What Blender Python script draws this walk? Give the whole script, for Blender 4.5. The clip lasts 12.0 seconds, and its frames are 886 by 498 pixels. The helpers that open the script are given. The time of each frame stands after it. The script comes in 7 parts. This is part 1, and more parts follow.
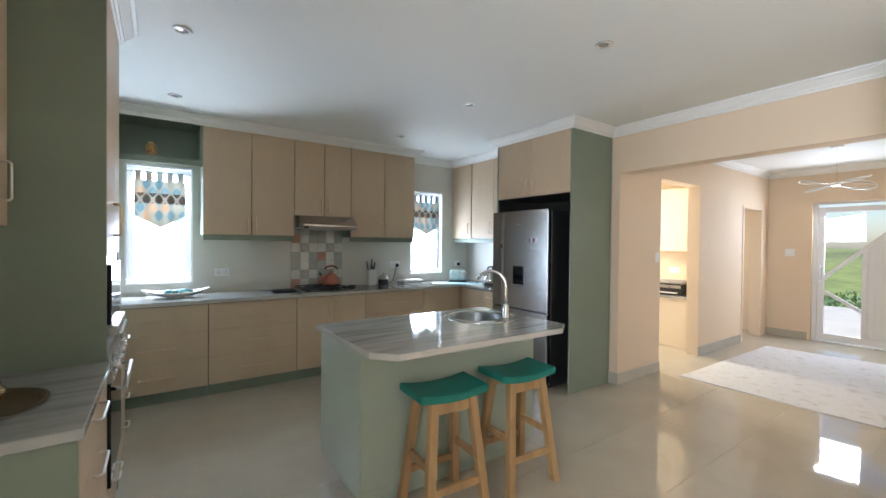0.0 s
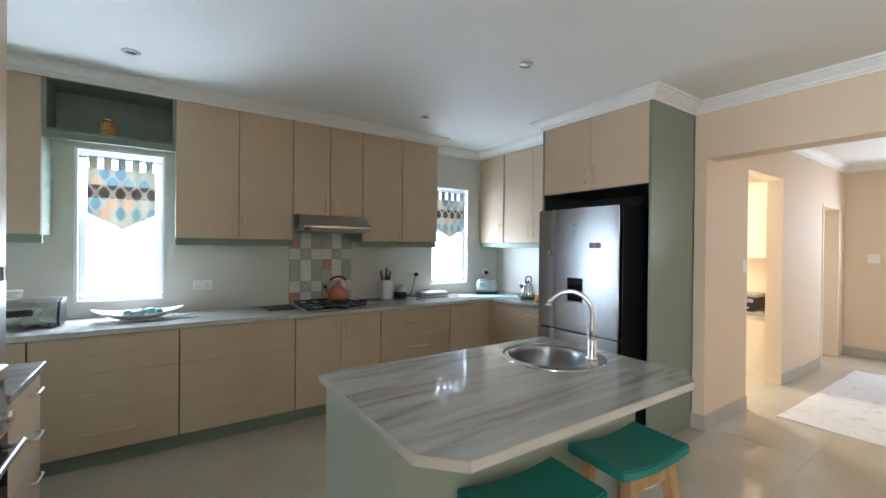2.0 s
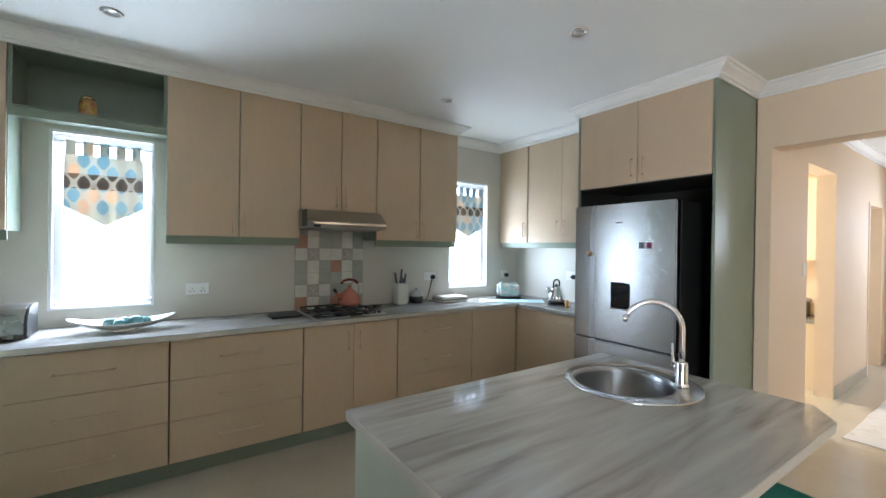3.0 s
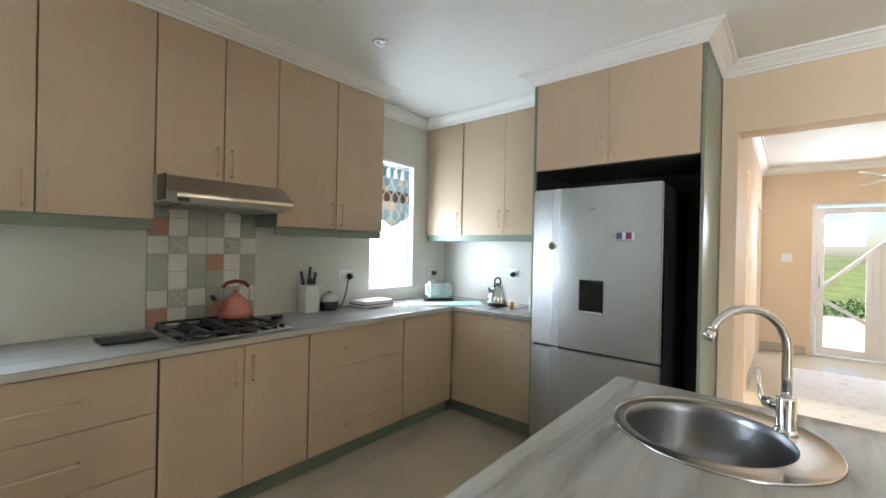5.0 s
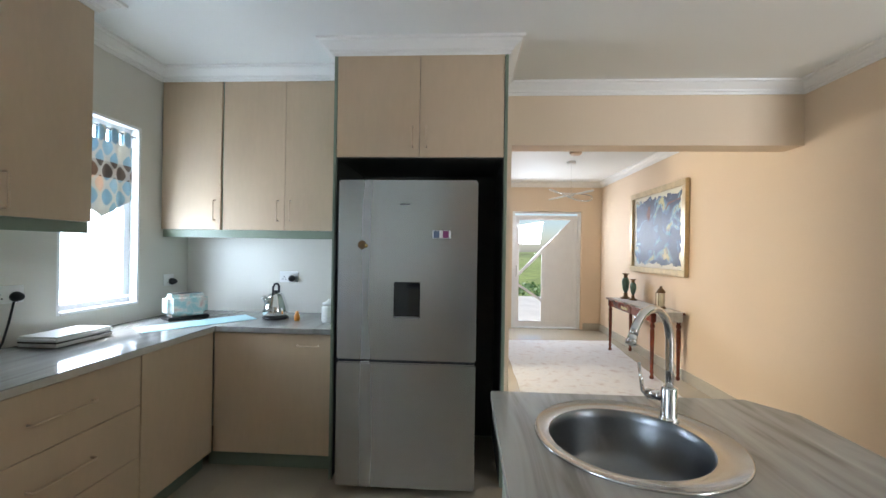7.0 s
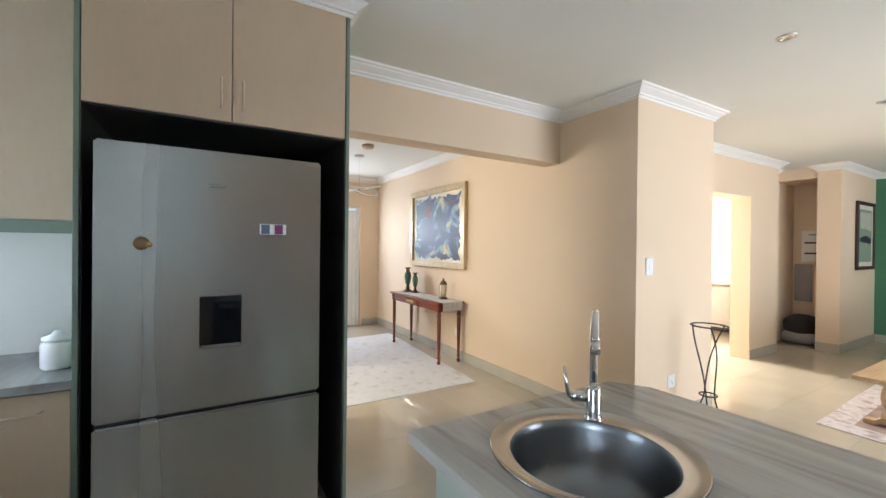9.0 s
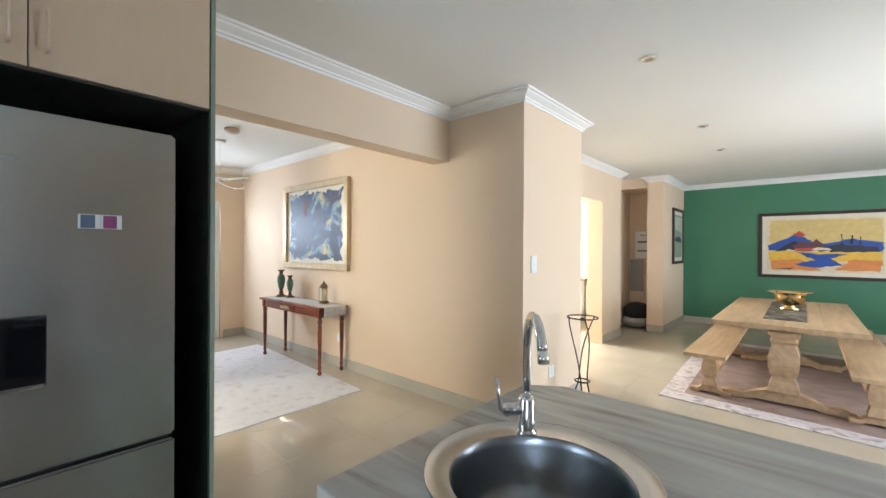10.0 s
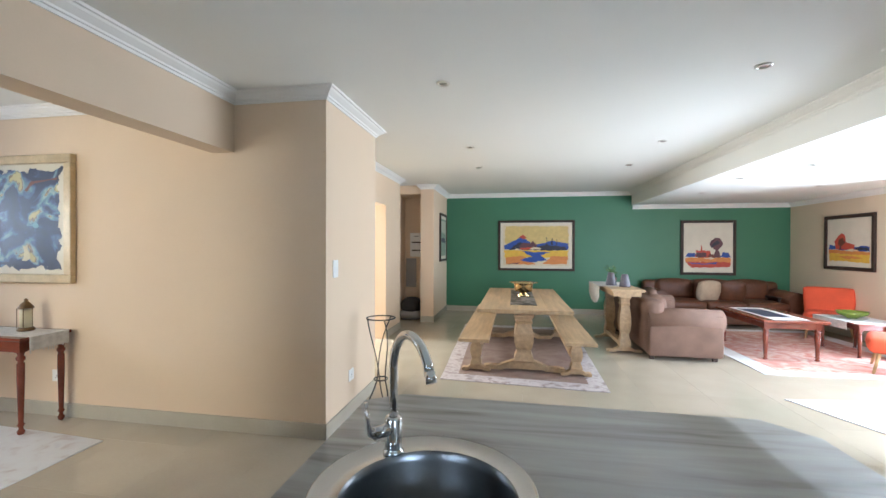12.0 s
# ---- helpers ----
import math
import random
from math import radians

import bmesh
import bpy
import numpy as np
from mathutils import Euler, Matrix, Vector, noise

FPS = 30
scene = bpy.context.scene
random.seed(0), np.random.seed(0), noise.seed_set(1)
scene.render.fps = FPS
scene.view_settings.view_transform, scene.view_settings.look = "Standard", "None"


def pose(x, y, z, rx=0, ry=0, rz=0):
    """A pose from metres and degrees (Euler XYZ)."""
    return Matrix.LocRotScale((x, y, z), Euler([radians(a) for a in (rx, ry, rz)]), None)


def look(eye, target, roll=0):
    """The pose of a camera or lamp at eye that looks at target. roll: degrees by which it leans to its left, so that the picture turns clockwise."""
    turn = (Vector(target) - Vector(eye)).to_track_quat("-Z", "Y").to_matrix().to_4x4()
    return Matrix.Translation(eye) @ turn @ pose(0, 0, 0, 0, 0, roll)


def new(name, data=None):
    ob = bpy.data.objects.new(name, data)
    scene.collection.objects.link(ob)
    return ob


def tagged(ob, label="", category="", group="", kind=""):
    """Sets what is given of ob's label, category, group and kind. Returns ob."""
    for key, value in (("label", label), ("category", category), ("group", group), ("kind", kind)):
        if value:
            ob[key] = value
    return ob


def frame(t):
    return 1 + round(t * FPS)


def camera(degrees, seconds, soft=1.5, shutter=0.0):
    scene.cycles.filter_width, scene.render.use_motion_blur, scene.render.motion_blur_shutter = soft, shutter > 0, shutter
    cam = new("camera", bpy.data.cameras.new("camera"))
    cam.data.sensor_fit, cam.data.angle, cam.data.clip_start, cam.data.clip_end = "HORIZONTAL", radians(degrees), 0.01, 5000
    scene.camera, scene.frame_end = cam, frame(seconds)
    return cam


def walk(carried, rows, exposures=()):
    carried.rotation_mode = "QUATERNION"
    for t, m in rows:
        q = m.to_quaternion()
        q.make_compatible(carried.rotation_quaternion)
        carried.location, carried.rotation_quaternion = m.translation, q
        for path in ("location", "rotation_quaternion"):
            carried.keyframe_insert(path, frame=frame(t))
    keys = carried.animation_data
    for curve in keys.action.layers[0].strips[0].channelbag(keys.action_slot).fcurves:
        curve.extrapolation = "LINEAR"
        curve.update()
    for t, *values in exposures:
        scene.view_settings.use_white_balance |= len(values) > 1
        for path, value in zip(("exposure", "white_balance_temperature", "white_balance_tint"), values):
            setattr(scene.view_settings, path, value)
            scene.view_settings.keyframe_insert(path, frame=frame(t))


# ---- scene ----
cam = camera(94.9, 12.0)
PATH = [
    (0, (0.301, 0.533, 1.454), (1.446, 2.172, 1.428), 0.6),
    (0.5, (0.363, 0.736, 1.459), (1.5, 2.381, 1.437), 0.6),
    (1, (0.449, 0.952, 1.466), (1.581, 2.601, 1.445), 0.6),
    (1.5, (0.55, 1.176, 1.486), (1.677, 2.827, 1.471), 0.6),
    (2, (0.594, 1.423, 1.476), (1.721, 3.075, 1.465), 0.6),
    (2.5, (0.602, 1.66, 1.477), (1.728, 3.312, 1.468), 0.6),
    (4.5, (0.844, 2.499, 1.406), (2.206, 3.964, 1.402), 1.5),
    (5, (0.903, 2.679, 1.405), (2.426, 3.976, 1.401), 1.2),
    (5.5, (0.977, 2.824, 1.406), (2.683, 3.868, 1.411), 1.3),
    (6, (1.01, 2.977, 1.422), (2.871, 3.71, 1.423), 1.1),
    (6.5, (1.061, 3.127, 1.399), (3.013, 3.563, 1.416), 1.0),
    (7, (1.123, 3.281, 1.412), (3.12, 3.395, 1.417), 0.9),
    (9, (1.548, 3.692, 1.432), (3.264, 2.664, 1.423), 0.6),
    (9.5, (1.674, 3.685, 1.428), (3.218, 2.413, 1.421), 0.5),
    (10, (1.794, 3.661, 1.424), (3.12, 2.163, 1.42), 0.3),
    (10.5, (1.918, 3.664, 1.433), (2.989, 1.975, 1.425), 0.3),
    (11, (1.997, 3.677, 1.468), (2.803, 1.846, 1.451), 0.4),
    (11.5, (2.027, 3.703, 1.47), (2.589, 1.784, 1.458), 0.2),
    (12, (2.041, 3.728, 1.475), (2.384, 1.757, 1.463), 0.2),
]
EXPOSURES = [(0, 0.08, 5850, 12), (2.5, 0.10, 5850, 12), (4.5, 0.38, 6180, 12), (5.5, 0.42, 6230, 13), (6, 0.32, 6200, 13), (7, 0.0, 5950, 12), (9, 0.08, 5850, 11), (10, 0.1, 5650, 10), (11, -0.02, 5500, 10), (12, -0.15, 5480, 10)]
walk(cam, [(t, look(eye, target, roll)) for t, eye, target, roll in PATH], EXPOSURES)

# ---- world and light ----
SUN_EL, SUN_ROT = 58.0, 20.0
world = bpy.data.worlds.new("world")
scene.world = world
world.use_nodes = True
wn = world.node_tree
sky = wn.nodes.new("ShaderNodeTexSky")
sky.sky_type = "NISHITA"
sky.sun_disc = False
sky.sun_elevation, sky.sun_rotation = radians(SUN_EL), radians(SUN_ROT)
wn.nodes["Background"].inputs[1].default_value = 0.15
wn.links.new(sky.outputs[0], wn.nodes["Background"].inputs[0])


def light(kind, name, m, energy, color=(1, 1, 1), **kw):
    d = bpy.data.lights.new(name, kind)
    d.energy, d.color = energy, color
    for k, v in kw.items():
        if k == "size":
            d.size = v
        elif k == "size_y":
            d.shape = "RECTANGLE"
            d.size_y = v
        elif k == "angle":
            d.angle = v
        elif k == "spread":
            d.spread = v
    o = new(name, d)
    o.matrix_world = m
    return o


az, el = radians(SUN_ROT), radians(SUN_EL)
sun_from = Vector((math.sin(az) * math.cos(el), math.cos(az) * math.cos(el), math.sin(el)))
light("SUN", "sun", look(sun_from * 20, (0, 0, 0)), 5.0, (1.0, 0.95, 0.86), angle=radians(0.5))
# daylight through the openings
light("AREA", "day_window_a", look((0.31, 5.612, 1.61), (0.31, 4.0, 1.50)), 80, (0.76, 0.88, 1.0), size=0.53, size_y=1.10)
light("AREA", "day_window_b", look((3.467, 5.612, 1.61), (3.467, 4.0, 1.70)), 29, (0.76, 0.88, 1.0), size=0.53, size_y=1.08)
light("AREA", "day_front_door", look((8.80, 2.12, 1.78), (6.0, 1.9, 0.5)), 42, (0.84, 0.92, 1.0), size=0.48, size_y=0.5)
light("AREA", "day_side_door", look((8.05, 4.2, 1.4), (8.05, 2.0, 0.9)), 10, (1.0, 0.93, 0.8), size=0.8, size_y=1.6)
light("AREA", "day_pantry", look((5.98, 4.88, 1.6), (5.4, 0.8, 1.3)), 112, (1.0, 0.92, 0.72), size=0.75, size_y=1.0)
light("AREA", "day_scullery", look((6.6, -2.4, 1.7), (4.0, -2.2, 1.0)), 340, (1.0, 0.93, 0.78), size=1.2, size_y=1.2)
light("AREA", "day_patio", look((-3.5, -1.3, 1.15), (0.6, 1.2, 1.2)), 355, (0.92, 0.97, 1.0), size=2.8, size_y=2.0)
light("AREA", "day_north_west", look((-1.8, 0.6, 1.3), (0.8, -3.5, 1.2)), 110, (0.92, 0.97, 1.0), size=1.8, size_y=1.6)


# ---- materials ----
def mat(name, color, rough=0.5, metal=0.0, var=0.06, scale=6.0, fine=90.0, bump=0.03, color2=None, coat=0.0, stretch=(1, 1, 1), rvar=0.08):
    m = bpy.data.materials.new(name)
    m.use_nodes = True
    t = m.node_tree
    b = t.nodes["Principled BSDF"]
    b.inputs["Metallic"].default_value = metal
    b.inputs["Coat Weight"].default_value = coat
    b.inputs["Coat Roughness"].default_value = 0.08
    geo = t.nodes.new("ShaderNodeNewGeometry")
    mp = t.nodes.new("ShaderNodeMapping")
    mp.inputs["Scale"].default_value = stretch
    t.links.new(geo.outputs["Position"], mp.inputs["Vector"])
    n1 = t.nodes.new("ShaderNodeTexNoise")
    n1.inputs["Scale"].default_value, n1.inputs["Detail"].default_value = scale, 4
    n2 = t.nodes.new("ShaderNodeTexNoise")
    n2.inputs["Scale"].default_value, n2.inputs["Detail"].default_value = fine, 3
    t.links.new(mp.outputs[0], n1.inputs["Vector"])
    t.links.new(mp.outputs[0], n2.inputs["Vector"])
    add = t.nodes.new("ShaderNodeMath")
    add.operation = "MULTIPLY_ADD"
    add.inputs[1].default_value = 0.4
    t.links.new(n2.outputs["Fac"], add.inputs[0])
    t.links.new(n1.outputs["Fac"], add.inputs[2])
    ramp = t.nodes.new("ShaderNodeValToRGB")
    c2 = color2 or tuple(min(1, c * (1 + var)) for c in color)
    c1 = color if color2 else tuple(c * (1 - var) for c in color)
    ramp.color_ramp.elements[0].position, ramp.color_ramp.elements[1].position = 0.5, 0.9
    ramp.color_ramp.elements[0].color, ramp.color_ramp.elements[1].color = (*c1, 1), (*c2, 1)
    t.links.new(add.outputs[0], ramp.inputs[0])
    t.links.new(ramp.outputs[0], b.inputs["Base Color"])
    rr = t.nodes.new("ShaderNodeMapRange")
    rr.inputs["To Min"].default_value, rr.inputs["To Max"].default_value = max(0.02, rough * (1 - rvar)), min(1, rough * (1 + rvar))
    t.links.new(n1.outputs["Fac"], rr.inputs["Value"])
    t.links.new(rr.outputs[0], b.inputs["Roughness"])
    if bump:
        bp = t.nodes.new("ShaderNodeBump")
        bp.inputs["Strength"].default_value, bp.inputs["Distance"].default_value = bump, 0.004
        t.links.new(n2.outputs["Fac"], bp.inputs["Height"])
        t.links.new(bp.outputs[0], b.inputs["Normal"])
    return m


def tile_variation(m, amount=0.05):
    """Multiplies the base colour by a small shade of each object's own."""
    t = m.node_tree
    b = t.nodes["Principled BSDF"]
    src = b.inputs["Base Color"].links[0].from_socket
    info = t.nodes.new("ShaderNodeObjectInfo")
    rng = t.nodes.new("ShaderNodeMapRange")
    rng.inputs["To Min"].default_value, rng.inputs["To Max"].default_value = 1 - amount, 1 + amount
    t.links.new(info.outputs["Random"], rng.inputs["Value"])
    mul = t.nodes.new("ShaderNodeVectorMath")
    mul.operation = "SCALE"
    t.links.new(src, mul.inputs[0])
    t.links.new(rng.outputs[0], mul.inputs["Scale"])
    t.links.new(mul.outputs[0], b.inputs["Base Color"])
    return m


M_peach = mat("peach_paint", (0.71, 0.56, 0.40), 0.75, var=0.02, scale=1.2, bump=0.05)
M_beige = mat("beige_paint", (0.72, 0.60, 0.44), 0.55, var=0.02, scale=1.2, bump=0.05)
M_sage = mat("sage_paint", (0.63, 0.605, 0.535), 0.45, var=0.02, scale=1.2, bump=0.04)
M_greenwall = mat("green_paint", (0.055, 0.178, 0.094), 0.5, var=0.05, scale=1.5, bump=0.05)
M_ceil = mat("ceiling_paint", (0.80, 0.80, 0.76), 0.7, var=0.01, scale=1.0, bump=0.03)
M_crown = mat("cornice_plaster", (0.82, 0.80, 0.76), 0.5, var=0.02, scale=2.0)
M_tile = tile_variation(mat("porcelain_tile", (0.46, 0.40, 0.31), 0.03, var=0.05, scale=2.5, fine=60, bump=0.0), 0.02)
M_tile.node_tree.nodes["Principled BSDF"].inputs["IOR"].default_value = 1.62
M_skirt = mat("skirting_tile", (0.46, 0.42, 0.34), 0.2, var=0.05, scale=4)
M_grout = mat("grout", (0.42, 0.365, 0.285), 0.5)
M_cab = mat("beige_laminate", (0.56, 0.425, 0.29), 0.38, var=0.05, scale=3, fine=40, stretch=(1, 1, 0.25), bump=0.02)
M_carc = mat("sage_green_board", (0.20, 0.24, 0.18), 0.35, var=0.04, scale=3, fine=50)
# near-black board: the fridge recess's shade is put into its colour
M_darkcarc = mat("recess_shade_board", (0.035, 0.035, 0.028), 0.6)
M_alu = mat("brushed_aluminium", (0.72, 0.70, 0.66), 0.28, 1.0, var=0.03, stretch=(1, 1, 20))
M_brass = mat("satin_gold_metal", (0.72, 0.52, 0.30), 0.3, 1.0, var=0.04)
M_steel = mat("brushed_steel", (0.46, 0.46, 0.455), 0.27, 1.0, var=0.03, scale=4, fine=120, stretch=(1, 1, 0.04), bump=0)
_b = M_steel.node_tree.nodes["Principled BSDF"]
_b.inputs["Anisotropic"].default_value = 0.7
_b.inputs["Anisotropic Rotation"].default_value = 0.25
_tan = M_steel.node_tree.nodes.new("ShaderNodeTangent")
_tan.direction_type, _tan.axis = "RADIAL", "Z"
M_steel.node_tree.links.new(_tan.outputs[0], _b.inputs["Tangent"])
M_steelh = mat("satin_steel", (0.45, 0.44, 0.42), 0.28, 1.0, var=0.04, scale=4, fine=120)
M_chrome = mat("chrome", (0.80, 0.80, 0.80), 0.06, 1.0, var=0.01, bump=0)
M_black = mat("black_plastic", (0.012, 0.012, 0.014), 0.35)
M_blackgloss = mat("black_glass", (0.008, 0.008, 0.010), 0.05, bump=0)
M_iron = mat("cast_iron", (0.02, 0.02, 0.022), 0.55, bump=0.1)
M_white = mat("white_plastic", (0.80, 0.80, 0.78), 0.3, var=0.02)
M_upvc = mat("white_frame_paint", (0.80, 0.80, 0.80), 0.3, var=0.02)
M_oak = mat("pale_oak", (0.38, 0.225, 0.095), 0.5, var=0.2, scale=3, fine=60, stretch=(6, 6, 0.6), bump=0.1)
M_table = mat("limed_oak", (0.48, 0.33, 0.185), 0.5, var=0.18, scale=2.5, fine=40, stretch=(8, 0.7, 8), bump=0.08)
M_mahog = mat("red_mahogany", (0.16, 0.035, 0.018), 0.22, var=0.25, scale=5, fine=60, bump=0.04)
M_teal = mat("teal_vinyl", (0.010, 0.17, 0.13), 0.55, var=0.1, scale=12, bump=0.1)
M_leather = mat("brown_leather", (0.105, 0.037, 0.015), 0.52, var=0.25, scale=7, fine=160, bump=0.3)
M_suede = mat("taupe_suede", (0.175, 0.102, 0.072), 0.85, var=0.18, scale=5, fine=220, bump=0.3)
M_orange = mat("orange_fabric", (0.62, 0.085, 0.03), 0.85, var=0.08, fine=220, bump=0.2)
M_terr = mat("terracotta_enamel", (0.50, 0.17, 0.11), 0.25, var=0.06)
M_ceramic = mat("white_ceramic", (0.78, 0.77, 0.73), 0.15, var=0.02, bump=0)
M_bronze = mat("bronze_vase_metal", (0.16, 0.10, 0.05), 0.35, 0.8, var=0.2)
M_jade = mat("jade_glaze", (0.12, 0.20, 0.15), 0.25, var=0.2, scale=20)
M_goldbowl = mat("polished_brass", (0.62, 0.46, 0.22), 0.2, 1.0, var=0.05)
M_lace = mat("white_lace", (0.58, 0.56, 0.53), 0.9, var=0.15, scale=30, fine=200, bump=0.4)
M_leaf = mat("green_leaf", (0.10, 0.19, 0.045), 0.5, var=0.3, scale=30)
M_soil = mat("brown_pot", (0.12, 0.05, 0.03), 0.5)
M_board = mat("dusky_candle_glass", (0.10, 0.09, 0.11), 0.3)
M_grass = mat("garden_grass", (0.20, 0.24, 0.06), 0.9, var=0.4, scale=1.2, fine=30, bump=0.5)
M_paving = mat("pale_paving", (0.50, 0.47, 0.42), 0.8, var=0.1, scale=2)
M_hill = mat("hill_scrub", (0.20, 0.23, 0.08), 0.95, var=0.35, scale=0.1, fine=2)
M_fur = mat("black_pet_fabric", (0.02, 0.018, 0.018), 0.9, bump=0.4, fine=200)
M_greymetal = mat("grey_panel_metal", (0.30, 0.29, 0.28), 0.45, 0.3)
M_goldframe = mat("champagne_frame", (0.55, 0.44, 0.27), 0.35, 0.6, var=0.15, scale=12)
M_darkframe = mat("dark_wood_frame", (0.035, 0.016, 0.009), 0.6, var=0.2)
M_mount = mat("picture_mount", (0.70, 0.64, 0.52), 0.8, var=0.04)
# dark brown board: shade in gaps and recesses is put into its colour
M_gap = mat("gap_shade_board", (0.10, 0.075, 0.055), 0.6)


def marble(name, lo, mid, hi):
    m = mat(name, mid, 0.05, var=0.05, scale=2, fine=40, bump=0.0)
    t = m.node_tree
    b = t.nodes["Principled BSDF"]
    geo = t.nodes.new("ShaderNodeNewGeometry")
    mp = t.nodes.new("ShaderNodeMapping")
    mp.inputs["Rotation"].default_value = (0, 0, radians(-28))
    mp.inputs["Scale"].default_value = (0.9, 8.0, 1.0)
    n = t.nodes.new("ShaderNodeTexNoise")
    n.inputs["Scale"].default_value, n.inputs["Detail"].default_value, n.inputs["Distortion"].default_value = 1.6, 7, 0.7
    r = t.nodes.new("ShaderNodeValToRGB")
    e = r.color_ramp.elements
    e[0].position, e[0].color = 0.32, (*lo, 1)
    e[1].position, e[1].color = 0.68, (*hi, 1)
    k = e.new(0.47)
    k.color = (*mid, 1)
    t.links.new(geo.outputs["Position"], mp.inputs["Vector"])
    t.links.new(mp.outputs[0], n.inputs["Vector"])
    t.links.new(n.outputs["Fac"], r.inputs[0])
    t.links.new(r.outputs[0], b.inputs["Base Color"])
    return m


def patterned(name, colors, scale, rough=0.9, bump=0.3, distortion=0.5, detail=5):
    m = mat(name, colors[0], rough, var=0.1, fine=200, bump=bump)
    t = m.node_tree
    geo = t.nodes.new("ShaderNodeNewGeometry")
    n = t.nodes.new("ShaderNodeTexNoise")
    n.inputs["Scale"].default_value, n.inputs["Detail"].default_value, n.inputs["Distortion"].default_value = scale, detail, distortion
    r = t.nodes.new("ShaderNodeValToRGB")
    e = r.color_ramp.elements
    e[0].position, e[0].color = 0.3, (*colors[0], 1)
    e[1].position, e[1].color = 0.7, (*colors[-1], 1)
    for i, c in enumerate(colors[1:-1]):
        k = e.new(0.3 + 0.4 * (i + 1) / (len(colors) - 1))
        k.color = (*c, 1)
    t.links.new(geo.outputs["Position"], n.inputs["Vector"])
    t.links.new(n.outputs["Fac"], r.inputs[0])
    t.links.new(r.outputs[0], t.nodes["Principled BSDF"].inputs["Base Color"])
    return m


M_marble = marble("plain_grey_stone_laminate", (0.25, 0.24, 0.225), (0.31, 0.305, 0.29), (0.36, 0.355, 0.34))
M_isltop = marble("streaked_stone_laminate", (0.24, 0.225, 0.205), (0.37, 0.36, 0.335), (0.47, 0.46, 0.43))
M_edge = mat("pale_edge_band", (0.52, 0.49, 0.43), 0.2, var=0.06)
M_rug = patterned("faded_floral_wool", [(0.48, 0.42, 0.40), (0.58, 0.56, 0.55), (0.60, 0.59, 0.58), (0.54, 0.53, 0.54)], 9)
M_rugb = patterned("grey_lilac_wool", [(0.26, 0.20, 0.19), (0.55, 0.50, 0.50), (0.40, 0.34, 0.33)], 9)
M_rugc = patterned("taupe_wool", [(0.24, 0.16, 0.13), (0.32, 0.24, 0.20)], 6)
M_rugred = patterned("faded_red_wool", [(0.50, 0.16, 0.11), (0.60, 0.42, 0.34), (0.48, 0.20, 0.16), (0.62, 0.50, 0.42)], 4)



def abstract_canvas(x, z, hw, hh):
    """Loose blue and black brushwork with a ragged cream border, about the centre (x, z) of a picture on a wall along x."""
    m = mat("abstract_canvas_paint", (0.6, 0.55, 0.42), 0.5, fine=160, bump=0.2)
    t = m.node_tree
    geo = t.nodes.new("ShaderNodeNewGeometry")
    sep = t.nodes.new("ShaderNodeSeparateXYZ")
    t.links.new(geo.outputs["Position"], sep.inputs[0])

    def mth(op, a, c=0.0):
        n = t.nodes.new("ShaderNodeMath")
        n.operation = op
        for i, v in enumerate((a, c)):
            if isinstance(v, (int, float)):
                n.inputs[i].default_value = v
            else:
                t.links.new(v, n.inputs[i])
        return n.outputs[0]

    def cloud(scale, dist, off=0.0):
        mp = t.nodes.new("ShaderNodeMapping")
        mp.inputs["Location"].default_value = (off, 0, off)
        n = t.nodes.new("ShaderNodeTexNoise")
        n.inputs["Scale"].default_value, n.inputs["Detail"].default_value, n.inputs["Distortion"].default_value = scale, 6, dist
        t.links.new(geo.outputs["Position"], mp.inputs["Vector"])
        t.links.new(mp.outputs[0], n.inputs["Vector"])
        return n.outputs["Fac"]
    u = mth("DIVIDE", mth("ABSOLUTE", mth("SUBTRACT", sep.outputs["X"], x)), hw)
    v = mth("DIVIDE", mth("ABSOLUTE", mth("SUBTRACT", sep.outputs["Z"], z)), hh)
    edge = mth("ADD", mth("MAXIMUM", u, v), mth("MULTIPLY", cloud(9, 0.6), 0.35))
    inside = mth("LESS_THAN", edge, 1.07)
    r = t.nodes.new("ShaderNodeValToRGB")
    e = r.color_ramp.elements
    e[0].position, e[0].color = 0.36, (0.012, 0.018, 0.04, 1)
    e[1].position, e[1].color = 0.66, (0.50, 0.44, 0.20, 1)
    for p, c in ((0.50, (0.018, 0.026, 0.065)), (0.545, (0.06, 0.10, 0.20)), (0.585, (0.14, 0.26, 0.29)), (0.62, (0.34, 0.42, 0.40)), (0.64, (0.10, 0.03, 0.02))):
        k = e.new(p)
        k.color = (*c, 1)
    t.links.new(mth("ADD", cloud(3.4, 1.4, 3.0), mth("MULTIPLY", mth("SUBTRACT", cloud(22, 0.5), 0.5), 0.12)), r.inputs[0])
    mix = t.nodes.new("ShaderNodeMix")
    mix.data_type = "RGBA"
    mix.inputs["A"].default_value = (0.62, 0.57, 0.44, 1)
    t.links.new(inside, mix.inputs["Factor"])
    t.links.new(r.outputs[0], mix.inputs["B"])
    t.links.new(mix.outputs["Result"], t.nodes["Principled BSDF"].inputs["Base Color"])
    return m


